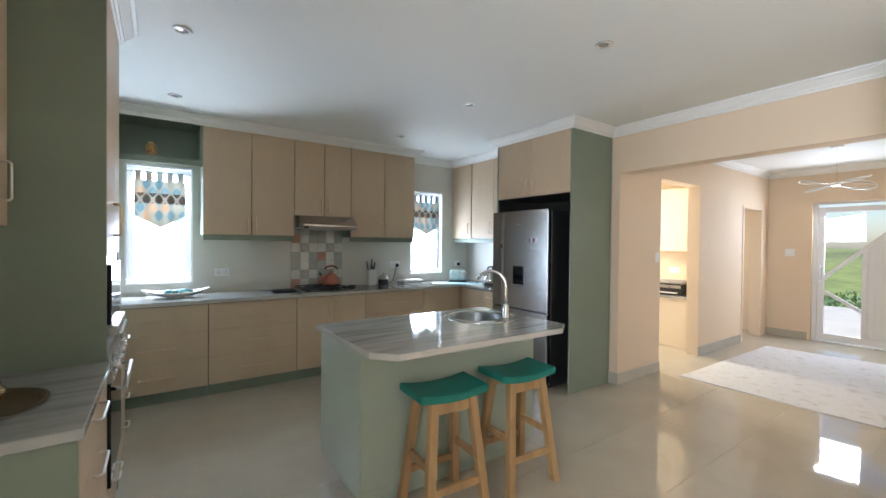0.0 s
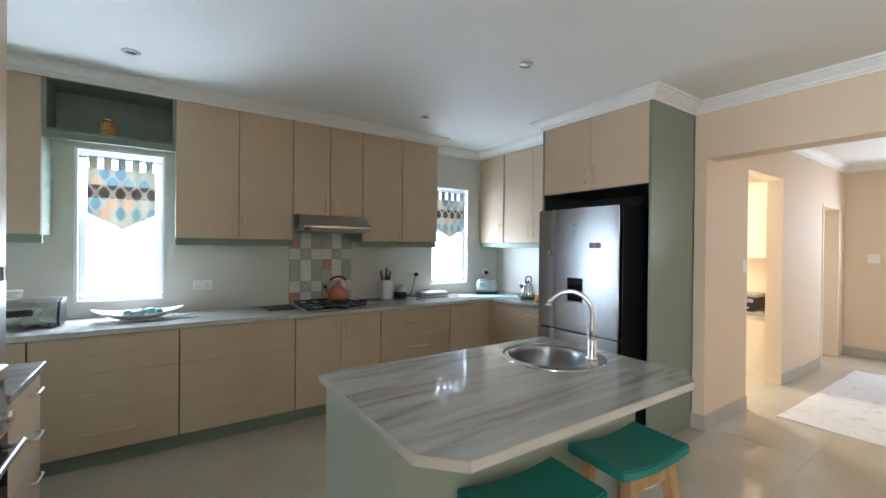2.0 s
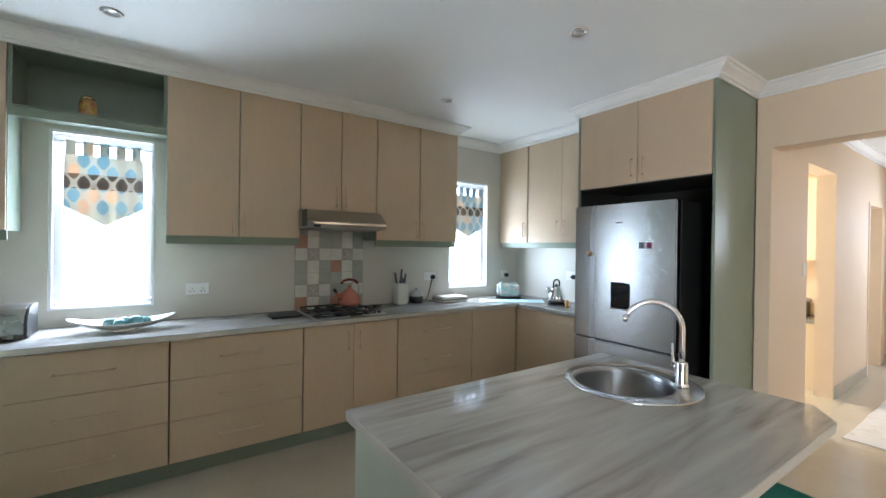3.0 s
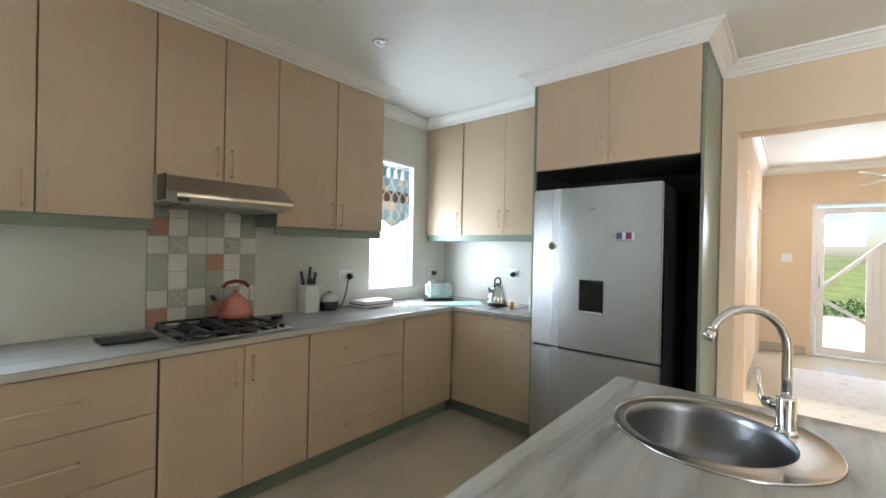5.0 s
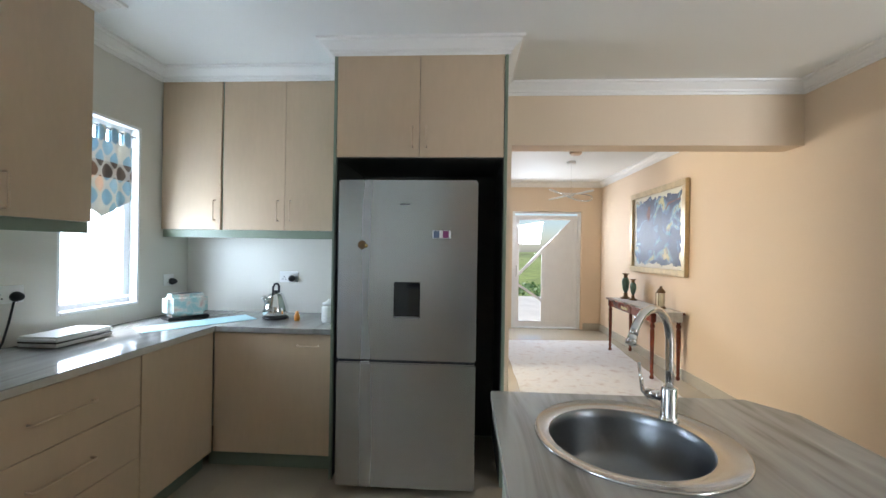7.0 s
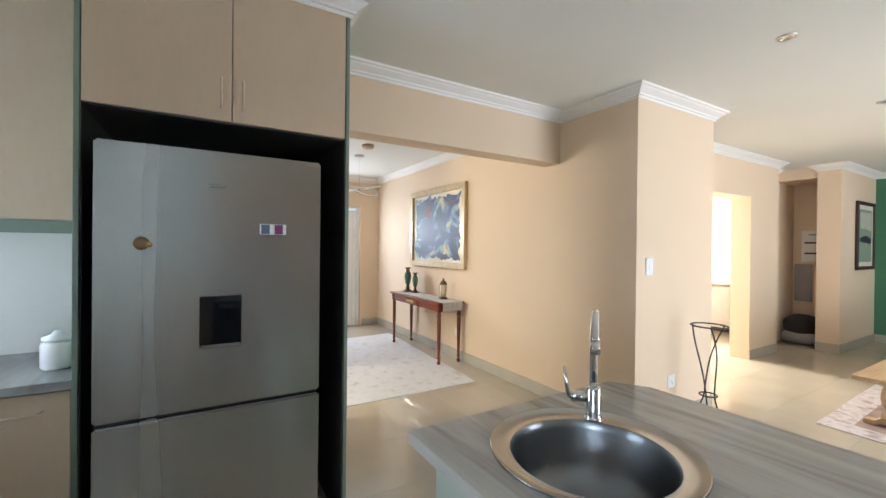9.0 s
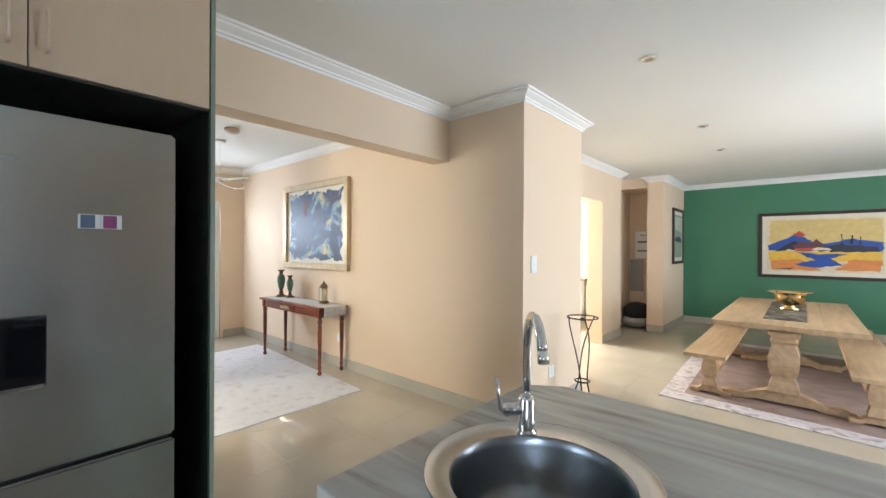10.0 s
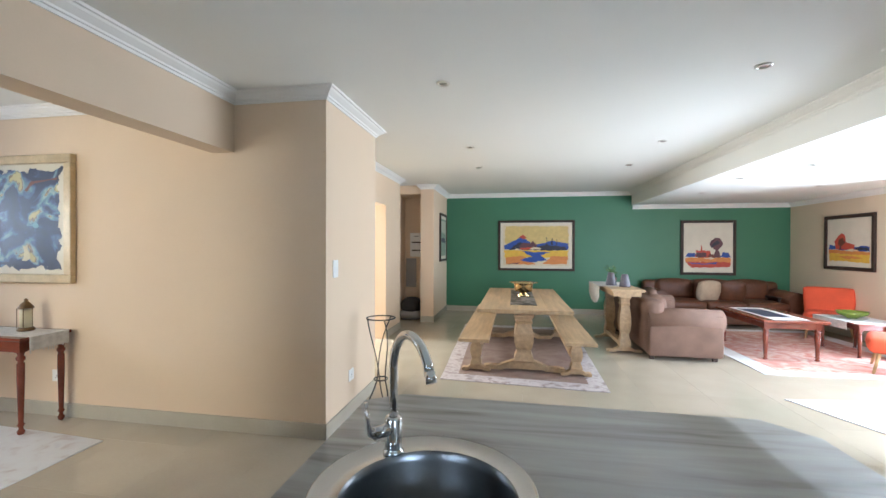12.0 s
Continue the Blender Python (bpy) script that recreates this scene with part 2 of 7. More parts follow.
M_glass = bpy.data.materials.new("window_glass")
M_glass.use_nodes = True
_g = M_glass.node_tree.nodes["Principled BSDF"]
_g.inputs["Transmission Weight"].default_value, _g.inputs["Roughness"].default_value, _g.inputs["IOR"].default_value = 1.0, 0.0, 1.02
_g.inputs["Base Color"].default_value = (0.97, 0.98, 0.98, 1)
M_clear = bpy.data.materials.new("lamp_glass")
M_clear.use_nodes = True
_g = M_clear.node_tree.nodes["Principled BSDF"]
_g.inputs["Transmission Weight"].default_value, _g.inputs["Roughness"].default_value, _g.inputs["Base Color"].default_value = 0.8, 0.15, (0.9, 0.9, 0.88, 1)


def flat(name, c, rough=0.6):
    return mat(name, c, rough, var=0.08, scale=14, fine=120, bump=0.15)


# ---- mesh helpers ----
def merge(bm, src, m=None):
    if m is not None:
        src.transform(m)
    me = bpy.data.meshes.new("tmp")
    src.to_mesh(me)
    src.free()
    bm.from_mesh(me)
    bpy.data.meshes.remove(me)
    return bm


def box(x0, y0, z0, x1, y1, z1, bevel=0.0, bm=None, seg=1):
    b = bmesh.new()
    bmesh.ops.create_cube(b, size=1.0)
    b.transform(Matrix.Translation(((x0 + x1) / 2, (y0 + y1) / 2, (z0 + z1) / 2)) @ Matrix.Diagonal((abs(x1 - x0), abs(y1 - y0), abs(z1 - z0), 1)))
    if bevel:
        bmesh.ops.bevel(b, geom=b.edges[:], offset=bevel, segments=seg, affect="EDGES", clamp_overlap=True)
    return merge(bm, b) if bm is not None else b


def lathe(profile, seg=20, bm=None, m=None, cap=True):
    """Turns a profile of (radius, z) round z."""
    b = bmesh.new()
    rings = []
    for r, z in profile:
        rings.append([b.verts.new((max(r, 1e-4) * math.cos(2 * math.pi * i / seg), max(r, 1e-4) * math.sin(2 * math.pi * i / seg), z)) for i in range(seg)])
    for a, c in zip(rings, rings[1:]):
        for i in range(seg):
            f = b.faces.new((a[i], a[(i + 1) % seg], c[(i + 1) % seg], c[i]))
            f.smooth = True
    if cap:
        b.faces.new(list(reversed(rings[0])))
        b.faces.new(rings[-1])
    if m is not None:
        b.transform(m)
    return merge(bm, b) if bm is not None else b


def tube(points, r, seg=8, bm=None, closed=False, radii=None):
    """A round bar along points."""
    b = bmesh.new()
    pts = [Vector(p) for p in points]
    n = len(pts)
    rings = []
    up = None
    for i, p in enumerate(pts):
        if closed:
            d = pts[(i + 1) % n] - pts[i - 1]
        else:
            d = pts[min(i + 1, n - 1)] - pts[max(i - 1, 0)]
        d.normalize()
        if up is None:
            up = d.orthogonal().normalized()
        up = (up - d * up.dot(d)).normalized()
        side = d.cross(up)
        rad = radii[i] if radii else r
        rings.append([b.verts.new(p + (up * math.cos(2 * math.pi * k / seg) + side * math.sin(2 * math.pi * k / seg)) * rad) for k in range(seg)])
    pairs = list(zip(rings, rings[1:])) + ([(rings[-1], rings[0])] if closed else [])
    for a, c in pairs:
        for k in range(seg):
            f = b.faces.new((a[k], a[(k + 1) % seg], c[(k + 1) % seg], c[k]))
            f.smooth = True
    if not closed:
        b.faces.new(list(reversed(rings[0])))
        b.faces.new(rings[-1])
    bmesh.ops.recalc_face_normals(b, faces=b.faces[:])
    return merge(bm, b) if bm is not None else b


def prism(outline, z0, z1, bm=None, m=None, bevel=0.0):
    """A flat outline of (x, y) raised from z0 to z1."""
    b = bmesh.new()
    lo = [b.verts.new((x, y, z0)) for x, y in outline]
    hi = [b.verts.new((x, y, z1)) for x, y in outline]
    b.faces.new(list(reversed(lo)))
    b.faces.new(hi)
    n = len(lo)
    for i in range(n):
        b.faces.new((lo[i], lo[(i + 1) % n], hi[(i + 1) % n], hi[i]))
    bmesh.ops.recalc_face_normals(b, faces=b.faces[:])
    if bevel:
        bmesh.ops.bevel(b, geom=b.edges[:], offset=bevel, segments=2, affect="EDGES", clamp_overlap=True)
    if m is not None:
        b.transform(m)
    return merge(bm, b) if bm is not None else b


def part(name, bm, material, parent=None, label=""):
    me = bpy.data.meshes.new(name)
    bm.to_mesh(me)
    bm.free()
    me.materials.append(material)
    o = new(name, me)
    if parent is not None:
        o.parent = parent
        w, q = Matrix(), parent
        while q is not None:
            w = q.matrix_parent_inverse @ q.matrix_basis @ w
            q = q.parent
        o.matrix_parent_inverse = w.inverted()
    return tagged(o, label=label)


def thing(name, at, label, category, group="", rz=0.0):
    """An empty at the thing's base; its parts are written in world metres, or about the origin if it is moved after."""
    o = new(name)
    o.empty_display_size = 0.1
    o.matrix_basis = pose(*at, 0, 0, rz)
    return tagged(o, label=label, category=category, group=group)


def settle(root, m):
    """Moves a thing whose parts were built about the origin."""
    root.matrix_basis = m
    return root


def structure(name, bm, material, label="", parent=None):
    o = part(name, bm, material, parent, label)
    if parent is None:
        tagged(o, kind="structure")
    return o


# ---- structure ----
CEIL = 2.67


def wall_y(name, x0, x1, y0, y1, holes, material, top=CEIL):
    """A wall that runs along x between y0 and y1, with holes (x0, x1, z0, z1)."""
    bm = bmesh.new()
    xs = x0
    for a, c, z0, z1 in sorted(holes):
        box(xs, y0, 0, a, y1, top, bm=bm)
        if z0 > 0:
            box(a, y0, 0, c, y1, z0, bm=bm)
        box(a, y0, z1, c, y1, top, bm=bm)
        xs = c
    box(xs, y0, 0, x1, y1, top, bm=bm)
    return structure(name, bm, material)


def wall_x(name, y0, y1, x0, x1, holes, material, top=CEIL):
    bm = bmesh.new()
    ys = y0
    for a, c, z0, z1 in sorted(holes):
        box(x0, ys, 0, x1, a, top, bm=bm)
        if z0 > 0:
            box(x0, a, 0, x1, c, z0, bm=bm)
        box(x0, a, z1, x1, c, top, bm=bm)
        ys = c
    box(x0, ys, 0, x1, y1, top, bm=bm)
    return structure(name, bm, material)


NORTH = 5.48
EAST = 4.22
ART = 0.84
wall_y("wall_kitchen_north", -1.0, EAST + 0.15, NORTH, NORTH + 0.22, [(0.03, 0.59, 1.02, 2.20), (3.19, 3.745, 1.02, 2.20)], M_sage)
wall_x("wall_kitchen_west", 0.5, NORTH, -0.75, -0.55, [], M_sage)
wall_x("wall_kitchen_east", 3.06, NORTH, EAST, EAST + 0.2, [], M_sage)
wall_x("wall_hall_opening", 0.0, 3.04, EAST, EAST + 0.19, [(ART, 2.95, 0, 2.212)], M_peach)
wall_y("wall_hall_north", 5.08, 8.65, 3.0, 3.15, [(5.08, 6.16, 0, 2.25), (7.58, 8.42, 0, 2.05)], M_peach)
structure("wall_hall_stub", box(EAST + 0.19, 2.95, 0, 5.06, 3.15, CEIL), M_peach)
wall_x("wall_hall_east", -0.1, 3.15, 8.65, 8.87, [(1.19, 2.44, 0, 2.15)], M_peach)
wall_y("wall_hall_south", EAST + 0.19, 8.65, ART - 0.15, ART, [], M_peach)
SC = 4.05
structure("wall_pier", box(3.445, -0.27, 0, EAST, ART, CEIL), M_peach)
wall_x("wall_scullery", -3.33, -0.272, SC, SC + 0.23, [(-2.50, -1.0, 0, 2.13)], M_peach)
structure("wall_column", box(3.57, -5.55, 0, 3.83, -4.0, CEIL), M_peach)
wall_y("wall_niche_back", 3.83, 4.50, -4.85, -4.7, [], M_peach)
wall_x("wall_niche_side", -4.7, -3.29, 4.33, 4.50, [], M_peach)
wall_y("wall_green", -3.60, 3.57, -5.7, -5.55, [], M_greenwall)
wall_x("wall_living_west", -5.7, 0.85, -3.60, -3.45, [(-2.75, 0.05, 0, 2.1)], M_beige)
wall_y("wall_living_north", -3.45, -0.75, 0.7, 0.85, [(-2.7, -0.95, 0.5, 2.1)], M_beige)
structure("wall_stub_west", box(-0.75, 0.5, 0, -0.55, 0.85, CEIL), M_beige)
# side rooms
wall_y("wall_pantry_north", 4.42, 6.9, 4.9, 5.05, [], M_peach)
wall_x("wall_pantry_east", 3.15, 5.05, 6.9, 7.05, [], M_peach)
wall_x("wall_side_room_east", 3.15, 5.05, 8.75, 8.9, [], M_peach)
wall_y("wall_side_room_north", 7.05, 8.9, 4.9, 5.05, [(7.55, 8.55, 0.6, 2.1)], M_peach)
wall_y("wall_scullery_south", 4.50, 7.4, -4.85, -4.7, [], M_beige)
wall_x("wall_scullery_east", -4.7, 0.69, 7.25, 7.4, [(-3.0, -1.8, 1.0, 2.1)], M_beige)

cb = box(-3.60, -5.7, CEIL, 8.9, 5.7, CEIL + 0.12)
structure("ceiling", cb, M_ceil)
structure("ceiling_lowered", box(-3.45, -5.55, 2.375, -0.44, 0.7, CEIL - 0.002), M_ceil)
structure("ceiling_niche", box(3.83, -4.7, 2.50, 4.33, -4.02, CEIL - 0.002), M_peach)

# cornice: a moulded strip, its profile stepped down from the ceiling
CORN = [(0, -0.13), (0.012, -0.13), (0.016, -0.105), (0.03, -0.10), (0.034, -0.082), (0.055, -0.065), (0.082, -0.042), (0.092, -0.024), (0.112, -0.022), (0.116, 0.0), (0, 0)]


def cornice(name, points, top=CEIL, closed=False, material=None):
    """Runs the profile along plan points; the room lies to the left of the way."""
    b = bmesh.new()
    pts = [Vector((x, y)) for x, y in points]
    n = len(pts)
    rings = []
    for i, p in enumerate(pts):
        d0 = (pts[i] - pts[i - 1]).normalized() if (i > 0 or closed) else (pts[1] - pts[0]).normalized()
        d1 = (pts[(i + 1) % n] - pts[i]).normalized() if (i < n - 1 or closed) else d0
        n0, n1 = Vector((-d0.y, d0.x)), Vector((-d1.y, d1.x))
        nn = (n0 + n1) / (1 + n0.dot(n1))
        rings.append([b.verts.new((p.x + nn.x * (0.78 * u + 0.001), p.y + nn.y * (0.78 * u + 0.001), top - 0.001 + 0.65 * v)) for u, v in CORN])
    k = len(CORN)
    pairs = list(zip(rings, rings[1:])) + ([(rings[-1], rings[0])] if closed else [])
    for a, c in pairs:
        for j in range(k):
            b.faces.new((a[j], c[j], c[(j + 1) % k], a[(j + 1) % k]))
    if not closed:
        b.faces.new(rings[0])
        b.faces.new(list(reversed(rings[-1])))
    bmesh.ops.recalc_face_normals(b, faces=b.faces[:])
    return structure(name, b, material or M_crown)


cornice("trim_cornice_kitchen", [(EAST, 0.84), (EAST, 3.045), (3.57, 3.045), (3.57, 4.10), (3.92, 4.10)])
cornice("trim_cornice_corner", [(3.92, 4.10), (3.92, NORTH)][::1])
cornice("trim_cornice_north", [(3.92, NORTH), (3.07, NORTH), (3.07, 5.165), (-0.55, 5.165)])
cornice("trim_cornice_west", [(0.11, 3.56), (0.11, 2.89), (-0.22, 2.89), (-0.22, 0.86)])
cornice("trim_cornice_pier", [(SC, -0.27), (3.445, -0.27), (3.445, ART), (EAST, ART)])
cornice("trim_cornice_living", [(3.57, -5.55), (3.57, -4.0), (3.83, -4.0), (3.83, -4.02)])
cornice("trim_cornice_scullery_wall", [(4.33, -4.02), (4.33, -3.33), (SC, -3.33), (SC, -0.27)])
cornice("trim_cornice_green", [(-0.44, -5.55), (3.57, -5.55)])
cornice("trim_cornice_beam", [(-0.44, 0.7), (-0.44, -5.55)])
cornice("trim_cornice_low", [(-0.46, 0.7), (-3.45, 0.7), (-3.45, -5.55), (-0.46, -5.55)], top=2.375)
cornice("trim_cornice_hall", [(8.65, ART), (8.65, 3.0), (5.08, 3.0), (5.08, 2.95), (EAST + 0.19, 2.95), (EAST + 0.19, ART)], closed=True)


def skirting(name, points, h=0.12):
    """Tile skirting 10 mm thick along plan points; the room lies to the left of the way."""
    b = bmesh.new()
    for (xa, ya), (xb, yb) in zip(points, points[1:]):
        d = Vector((xb - xa, yb - ya))
        ln = d.length
        d.normalize()
        nx, ny = -d.y * 0.012, d.x * 0.012
        box(min(xa, xb, xa + nx, xb + nx) , min(ya, yb, ya + ny, yb + ny), 0.001, max(xa, xb, xa + nx, xb + nx), max(ya, yb, ya + ny, yb + ny), h, bevel=0.002, bm=b)
    return structure(name, b, M_skirt)


skirting("baseboard_hall_south", [(3.433, ART), (8.65, ART)])
skirting("baseboard_hall_east_a", [(8.65, ART), (8.65, 1.15)])
skirting("baseboard_hall_east_b", [(8.65, 2.48), (8.65, 3.0)])
skirting("baseboard_hall_north", [(7.56, 3.0), (6.16, 3.0)])
skirting("baseboard_hall_stub", [(5.06, 2.95), (4.45, 2.95)])
skirting("baseboard_opening", [(4.45, 2.95), (4.208, 2.95)])
skirting("baseboard_opening_face", [(EAST, 2.95), (EAST, 3.045)])
skirting("baseboard_pier", [(3.445, -0.282), (3.445, ART + 0.012)])
skirting("baseboard_pier_south", [(SC, -0.27), (3.433, -0.27)])
skirting("baseboard_scullery", [(SC, -3.33), (SC, -2.5)])
skirting("baseboard_scullery_b", [(SC, -1.0), (SC, -0.27)])
skirting("baseboard_column", [(3.57, -5.55), (3.57, -3.988)])
skirting("baseboard_column_face", [(3.558, -4.0), (3.83, -4.0)])
skirting("baseboard_green", [(-3.45, -5.55), (3.57, -5.55)])
skirting("baseboard_living_west", [(-3.45, -2.75), (-3.45, -5.55)])


# ---- picture, shared by all framed paintings ----
def framed(name, width, height, frame_w, frame_mat, label, canvas_mat, mount=0.0, depth=0.035, shapes=()):
    """Built in the plane x = across, z = up, facing -y, its centre at the origin."""
    root = thing(name, (0, 0, 0), label, "painting")
    b = bmesh.new()
    w, h = width / 2, height / 2
    for x0, z0, x1, z1 in ((-w, -h, w, -h + frame_w), (-w, h - frame_w, w, h), (-w, -h + frame_w, -w + frame_w, h - frame_w), (w - frame_w, -h + frame_w, w, h - frame_w)):
        box(x0, -depth, z0, x1, 0, z1, bevel=0.006, bm=b)
    part("picture_frame", b, frame_mat, root)
    if mount:
        part("mount", box(-w + frame_w - 0.004, -0.014, -h + frame_w - 0.004, w - frame_w + 0.004, -0.001, h - frame_w + 0.004), M_mount, root)
    iw, ih = w - frame_w - mount, h - frame_w - mount
    part("canvas", box(-iw - 0.003, -0.018, -ih - 0.003, iw + 0.003, -0.004, ih + 0.003), canvas_mat, root)
    for i, (mt, pts) in enumerate(shapes):
        b = bmesh.new()
        y = -0.0185 - 0.0006 * (i + 1)
        rnd = random.Random(i * 7 + len(pts))
        fine = []
        for (xa, za), (xb, zb) in zip(pts, pts[1:] + pts[:1]):
            k = max(2, int(6 * math.hypot(xb - xa, zb - za) / 0.5))
            for j in range(k):
                f, w = j / k, 0.022
                fine.append((xa + (xb - xa) * f + rnd.uniform(-w, w), za + (zb - za) * f + rnd.uniform(-w, w)))
        vs = [b.verts.new((x * iw, y, z * ih)) for x, z in fine]
        b.faces.new(vs)
        g = bmesh.ops.extrude_face_region(b, geom=b.faces[:])
        bmesh.ops.translate(b, vec=(0, 0.0005, 0), verts=[v for v in g["geom"] if isinstance(v, bmesh.types.BMVert)])
        bmesh.ops.recalc_face_normals(b, faces=b.faces[:])
        part("paint_shape", b, mt, root)
    return root


# ---- kitchen units ----
def bow_handle(parent, p, axis, length, out, material, name="handle", reach=0.03, r=0.005):
    """A bow handle: centre p on the face, axis 'x', 'y' or 'z' along it, out = the face's outward direction."""
    a = {"x": Vector((1, 0, 0)), "y": Vector((0, 1, 0)), "z": Vector((0, 0, 1))}[axis]
    o, c = Vector(out), Vector(p)
    h = length / 2
    pts = [c - a * h, c - a * h + o * reach * 0.8, c - a * (h - 0.008) + o * reach, c + a * (h - 0.008) + o * reach, c + a * h + o * reach * 0.8, c + a * h]
    part(name, tube(pts, r, 6), material, parent)


def front(parent, name, face, a0, a1, z0, z1, plane, handle=None, mat_=None):
    """A door or drawer front. plane 'y-' faces -y at y = face; 'x-' faces -x; 'x+' faces +x."""
    g, t = 0.0015, 0.018
    mt = mat_ or M_cab
    if plane == "y-":
        b = box(a0 + g, face, z0 + g, a1 - g, face + t, z1 - g, bevel=0.0015)
        out = (0, -1, 0)
    elif plane == "x-":
        b = box(face, a0 + g, z0 + g, face + t, a1 - g, z1 - g, bevel=0.0015)
        out = (-1, 0, 0)
    else:
        b = box(face - t, a0 + g, z0 + g, face, a1 - g, z1 - g, bevel=0.0015)
        out = (1, 0, 0)
    d = part(name, b, mt, parent)
    if handle:
        kind, ha, hz, ln, hm = handle
        p = (ha, face, hz) if plane == "y-" else (face, ha, hz)
        bow_handle(d, p, kind, ln, out, hm)
    return d


CT0, CT1 = 0.875, 0.91


def base_y(x0, x1, layout, label, depth_to=NORTH - 0.005, face=4.872, kick=0.11):
    """Base unit against the north wall; layout 'drawers', 'doors' or 'door'."""
    root = thing("base_cabinet", ((x0 + x1) / 2, (face + depth_to) / 2, 0), label, "kitchen cabinet", "kitchen base cabinets")
    # carcass coloured dark so the seams between fronts read as shaded
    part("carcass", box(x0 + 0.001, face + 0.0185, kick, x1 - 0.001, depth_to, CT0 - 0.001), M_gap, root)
    part("plinth", box(x0 + 0.001, face + 0.06, 0.0005, x1 - 0.001, face + 0.078, kick - 0.001), M_carc, root, "recessed sage green plinth")
    if layout == "drawers":
        zs = [kick + 0.002, 0.375, 0.625, CT0 - 0.006]
        for z0, z1 in zip(zs, zs[1:]):
            front(root, "drawer_front", face, x0 + 0.003, x1 - 0.003, z0, z1, "y-", ("x", (x0 + x1) / 2, (z0 + z1) / 2, 0.26, M_cabh))
    elif layout == "doors":
        xm = (x0 + x1) / 2
        front(root, "door", face, x0 + 0.003, xm, kick + 0.002, CT0 - 0.006, "y-", ("z", xm - 0.045, 0.74, 0.13, M_cabh))
        front(root, "door", face, xm, x1 - 0.003, kick + 0.002, CT0 - 0.006, "y-", ("z", xm + 0.045, 0.74, 0.13, M_cabh))
    else:
        front(root, "door", face, x0 + 0.003, x1 - 0.003, kick + 0.002, CT0 - 0.006, "y-")
    return root


M_cabh = mat("beige_gold_handle", (0.62, 0.48, 0.335), 0.36, 0.35, var=0.03)
drawer_label = "beige three-drawer base cabinet"
base_y(-0.90, -0.10, "door", "beige laminate base cabinet under the bread bin, sage plinth")
base_y(-0.10, 0.68, "drawers", drawer_label + ", below the fruit dish")
base_y(0.68, 1.485, "drawers", drawer_label + ", beside the hob unit")
base_y(1.485, 2.255, "doors", "beige laminate two-door base cabinet below the gas hob")
base_y(2.255, 3.045, "drawers", drawer_label + ", below the knife block")
base_y(3.045, 3.62, "door", "beige laminate corner base cabinet with one plain door")

root = thing("base_cabinet", (3.9, 4.48, 0), "beige laminate base cabinet between the corner and the fridge, one door", "kitchen cabinet", "kitchen base cabinets")
part("carcass", box(3.639, 4.105, 0.11, EAST - 0.005, 4.868, CT0 - 0.001), M_gap, root)
part("plinth", box(3.68, 4.105, 0.0005, 3.698, 4.93, 0.109), M_carc, root, "recessed sage green plinth")
front(root, "door", 3.62, 4.112, 4.868, 0.112, CT0 - 0.006, "x-", ("y", 4.26, 0.80, 0.13, M_cabh))

# worktop, one L of stone laminate
worktop = thing("kitchen_worktop", (1.5, 5.2, CT0), "grey streaked stone-look worktop along the cabinets, glossy", "worktop")
part("slab", prism([(-0.9, 4.852), (3.598, 4.852), (3.598, 4.1), (EAST - 0.003, 4.1), (EAST - 0.003, NORTH - 0.003), (-0.9, NORTH - 0.003)], CT0, CT1, bevel=0.004), M_marble, worktop)


UPF = 5.17


def upper_y(x0, x1, z0, seams, label, face=UPF, rail=True, hz=1.63):
    root = thing("wall_cabinet", ((x0 + x1) / 2, 5.35, z0), label, "kitchen cabinet", "kitchen wall cabinets")
    top = 2.60
    part("carcass", box(x0 + 0.001, face + 0.0185, z0, x1 - 0.001, NORTH - 0.004, top), M_carc, root)
    if rail:
        part("light_rail", box(x0 + 0.001, face + 0.02, z0 - 0.055, x1 - 0.001, face + 0.038, z0 - 0.0005), M_carc, root, "sage green light rail")
    xs = [x0] + list(seams) + [x1]
    for i, (a, c) in enumerate(zip(xs, xs[1:])):
        side = c - 0.04 if i % 2 == 0 else a + 0.04
        if len(xs) == 2:
            side = a + 0.1 if a < 0 else c - 0.04
        front(root, "door", face, a + 0.002, c - 0.002, z0 + 0.001, top - 0.002, "y-", ("z", side, hz, 0.15, M_cabh))
    return root


upper_y(0.655, 1.53, 1.522, [1.095], "tall beige laminate two-door wall cabinet beside the window")
upper_y(1.53, 2.188, 1.755, [1.865], "short beige laminate two-door wall cabinet above the cooker hood", rail=False, hz=1.87)
upper_y(2.188, 3.07, 1.522, [2.632], "tall beige laminate two-door wall cabinet beside the corner window")
upper_y(-0.9, -0.09, 1.53, [], "beige laminate wall cabinet with one door above the bread bin")

root = thing("wall_cabinet", (4.06, 4.65, 1.475), "beige laminate wall cabinet on the side wall above the kettle", "kitchen cabinet", "kitchen wall cabinets")
part("carcass", box(3.939, 4.105, 1.53, EAST - 0.004, NORTH - 0.004, 2.60), M_carc, root)
part("light_rail", box(3.942, 4.105, 1.475, 3.96, NORTH - 0.01, 1.5295), M_carc, root, "sage green light rail")
for a, c, hy in ((4.107, 4.563, 4.52), (4.563, 5.015, 4.61), (5.03, 5.47, 5.07)):
    front(root, "door", 3.92, a, c, 1.531, 2.605, "x-", ("z", hy, 1.67, 0.14, M_cabh))

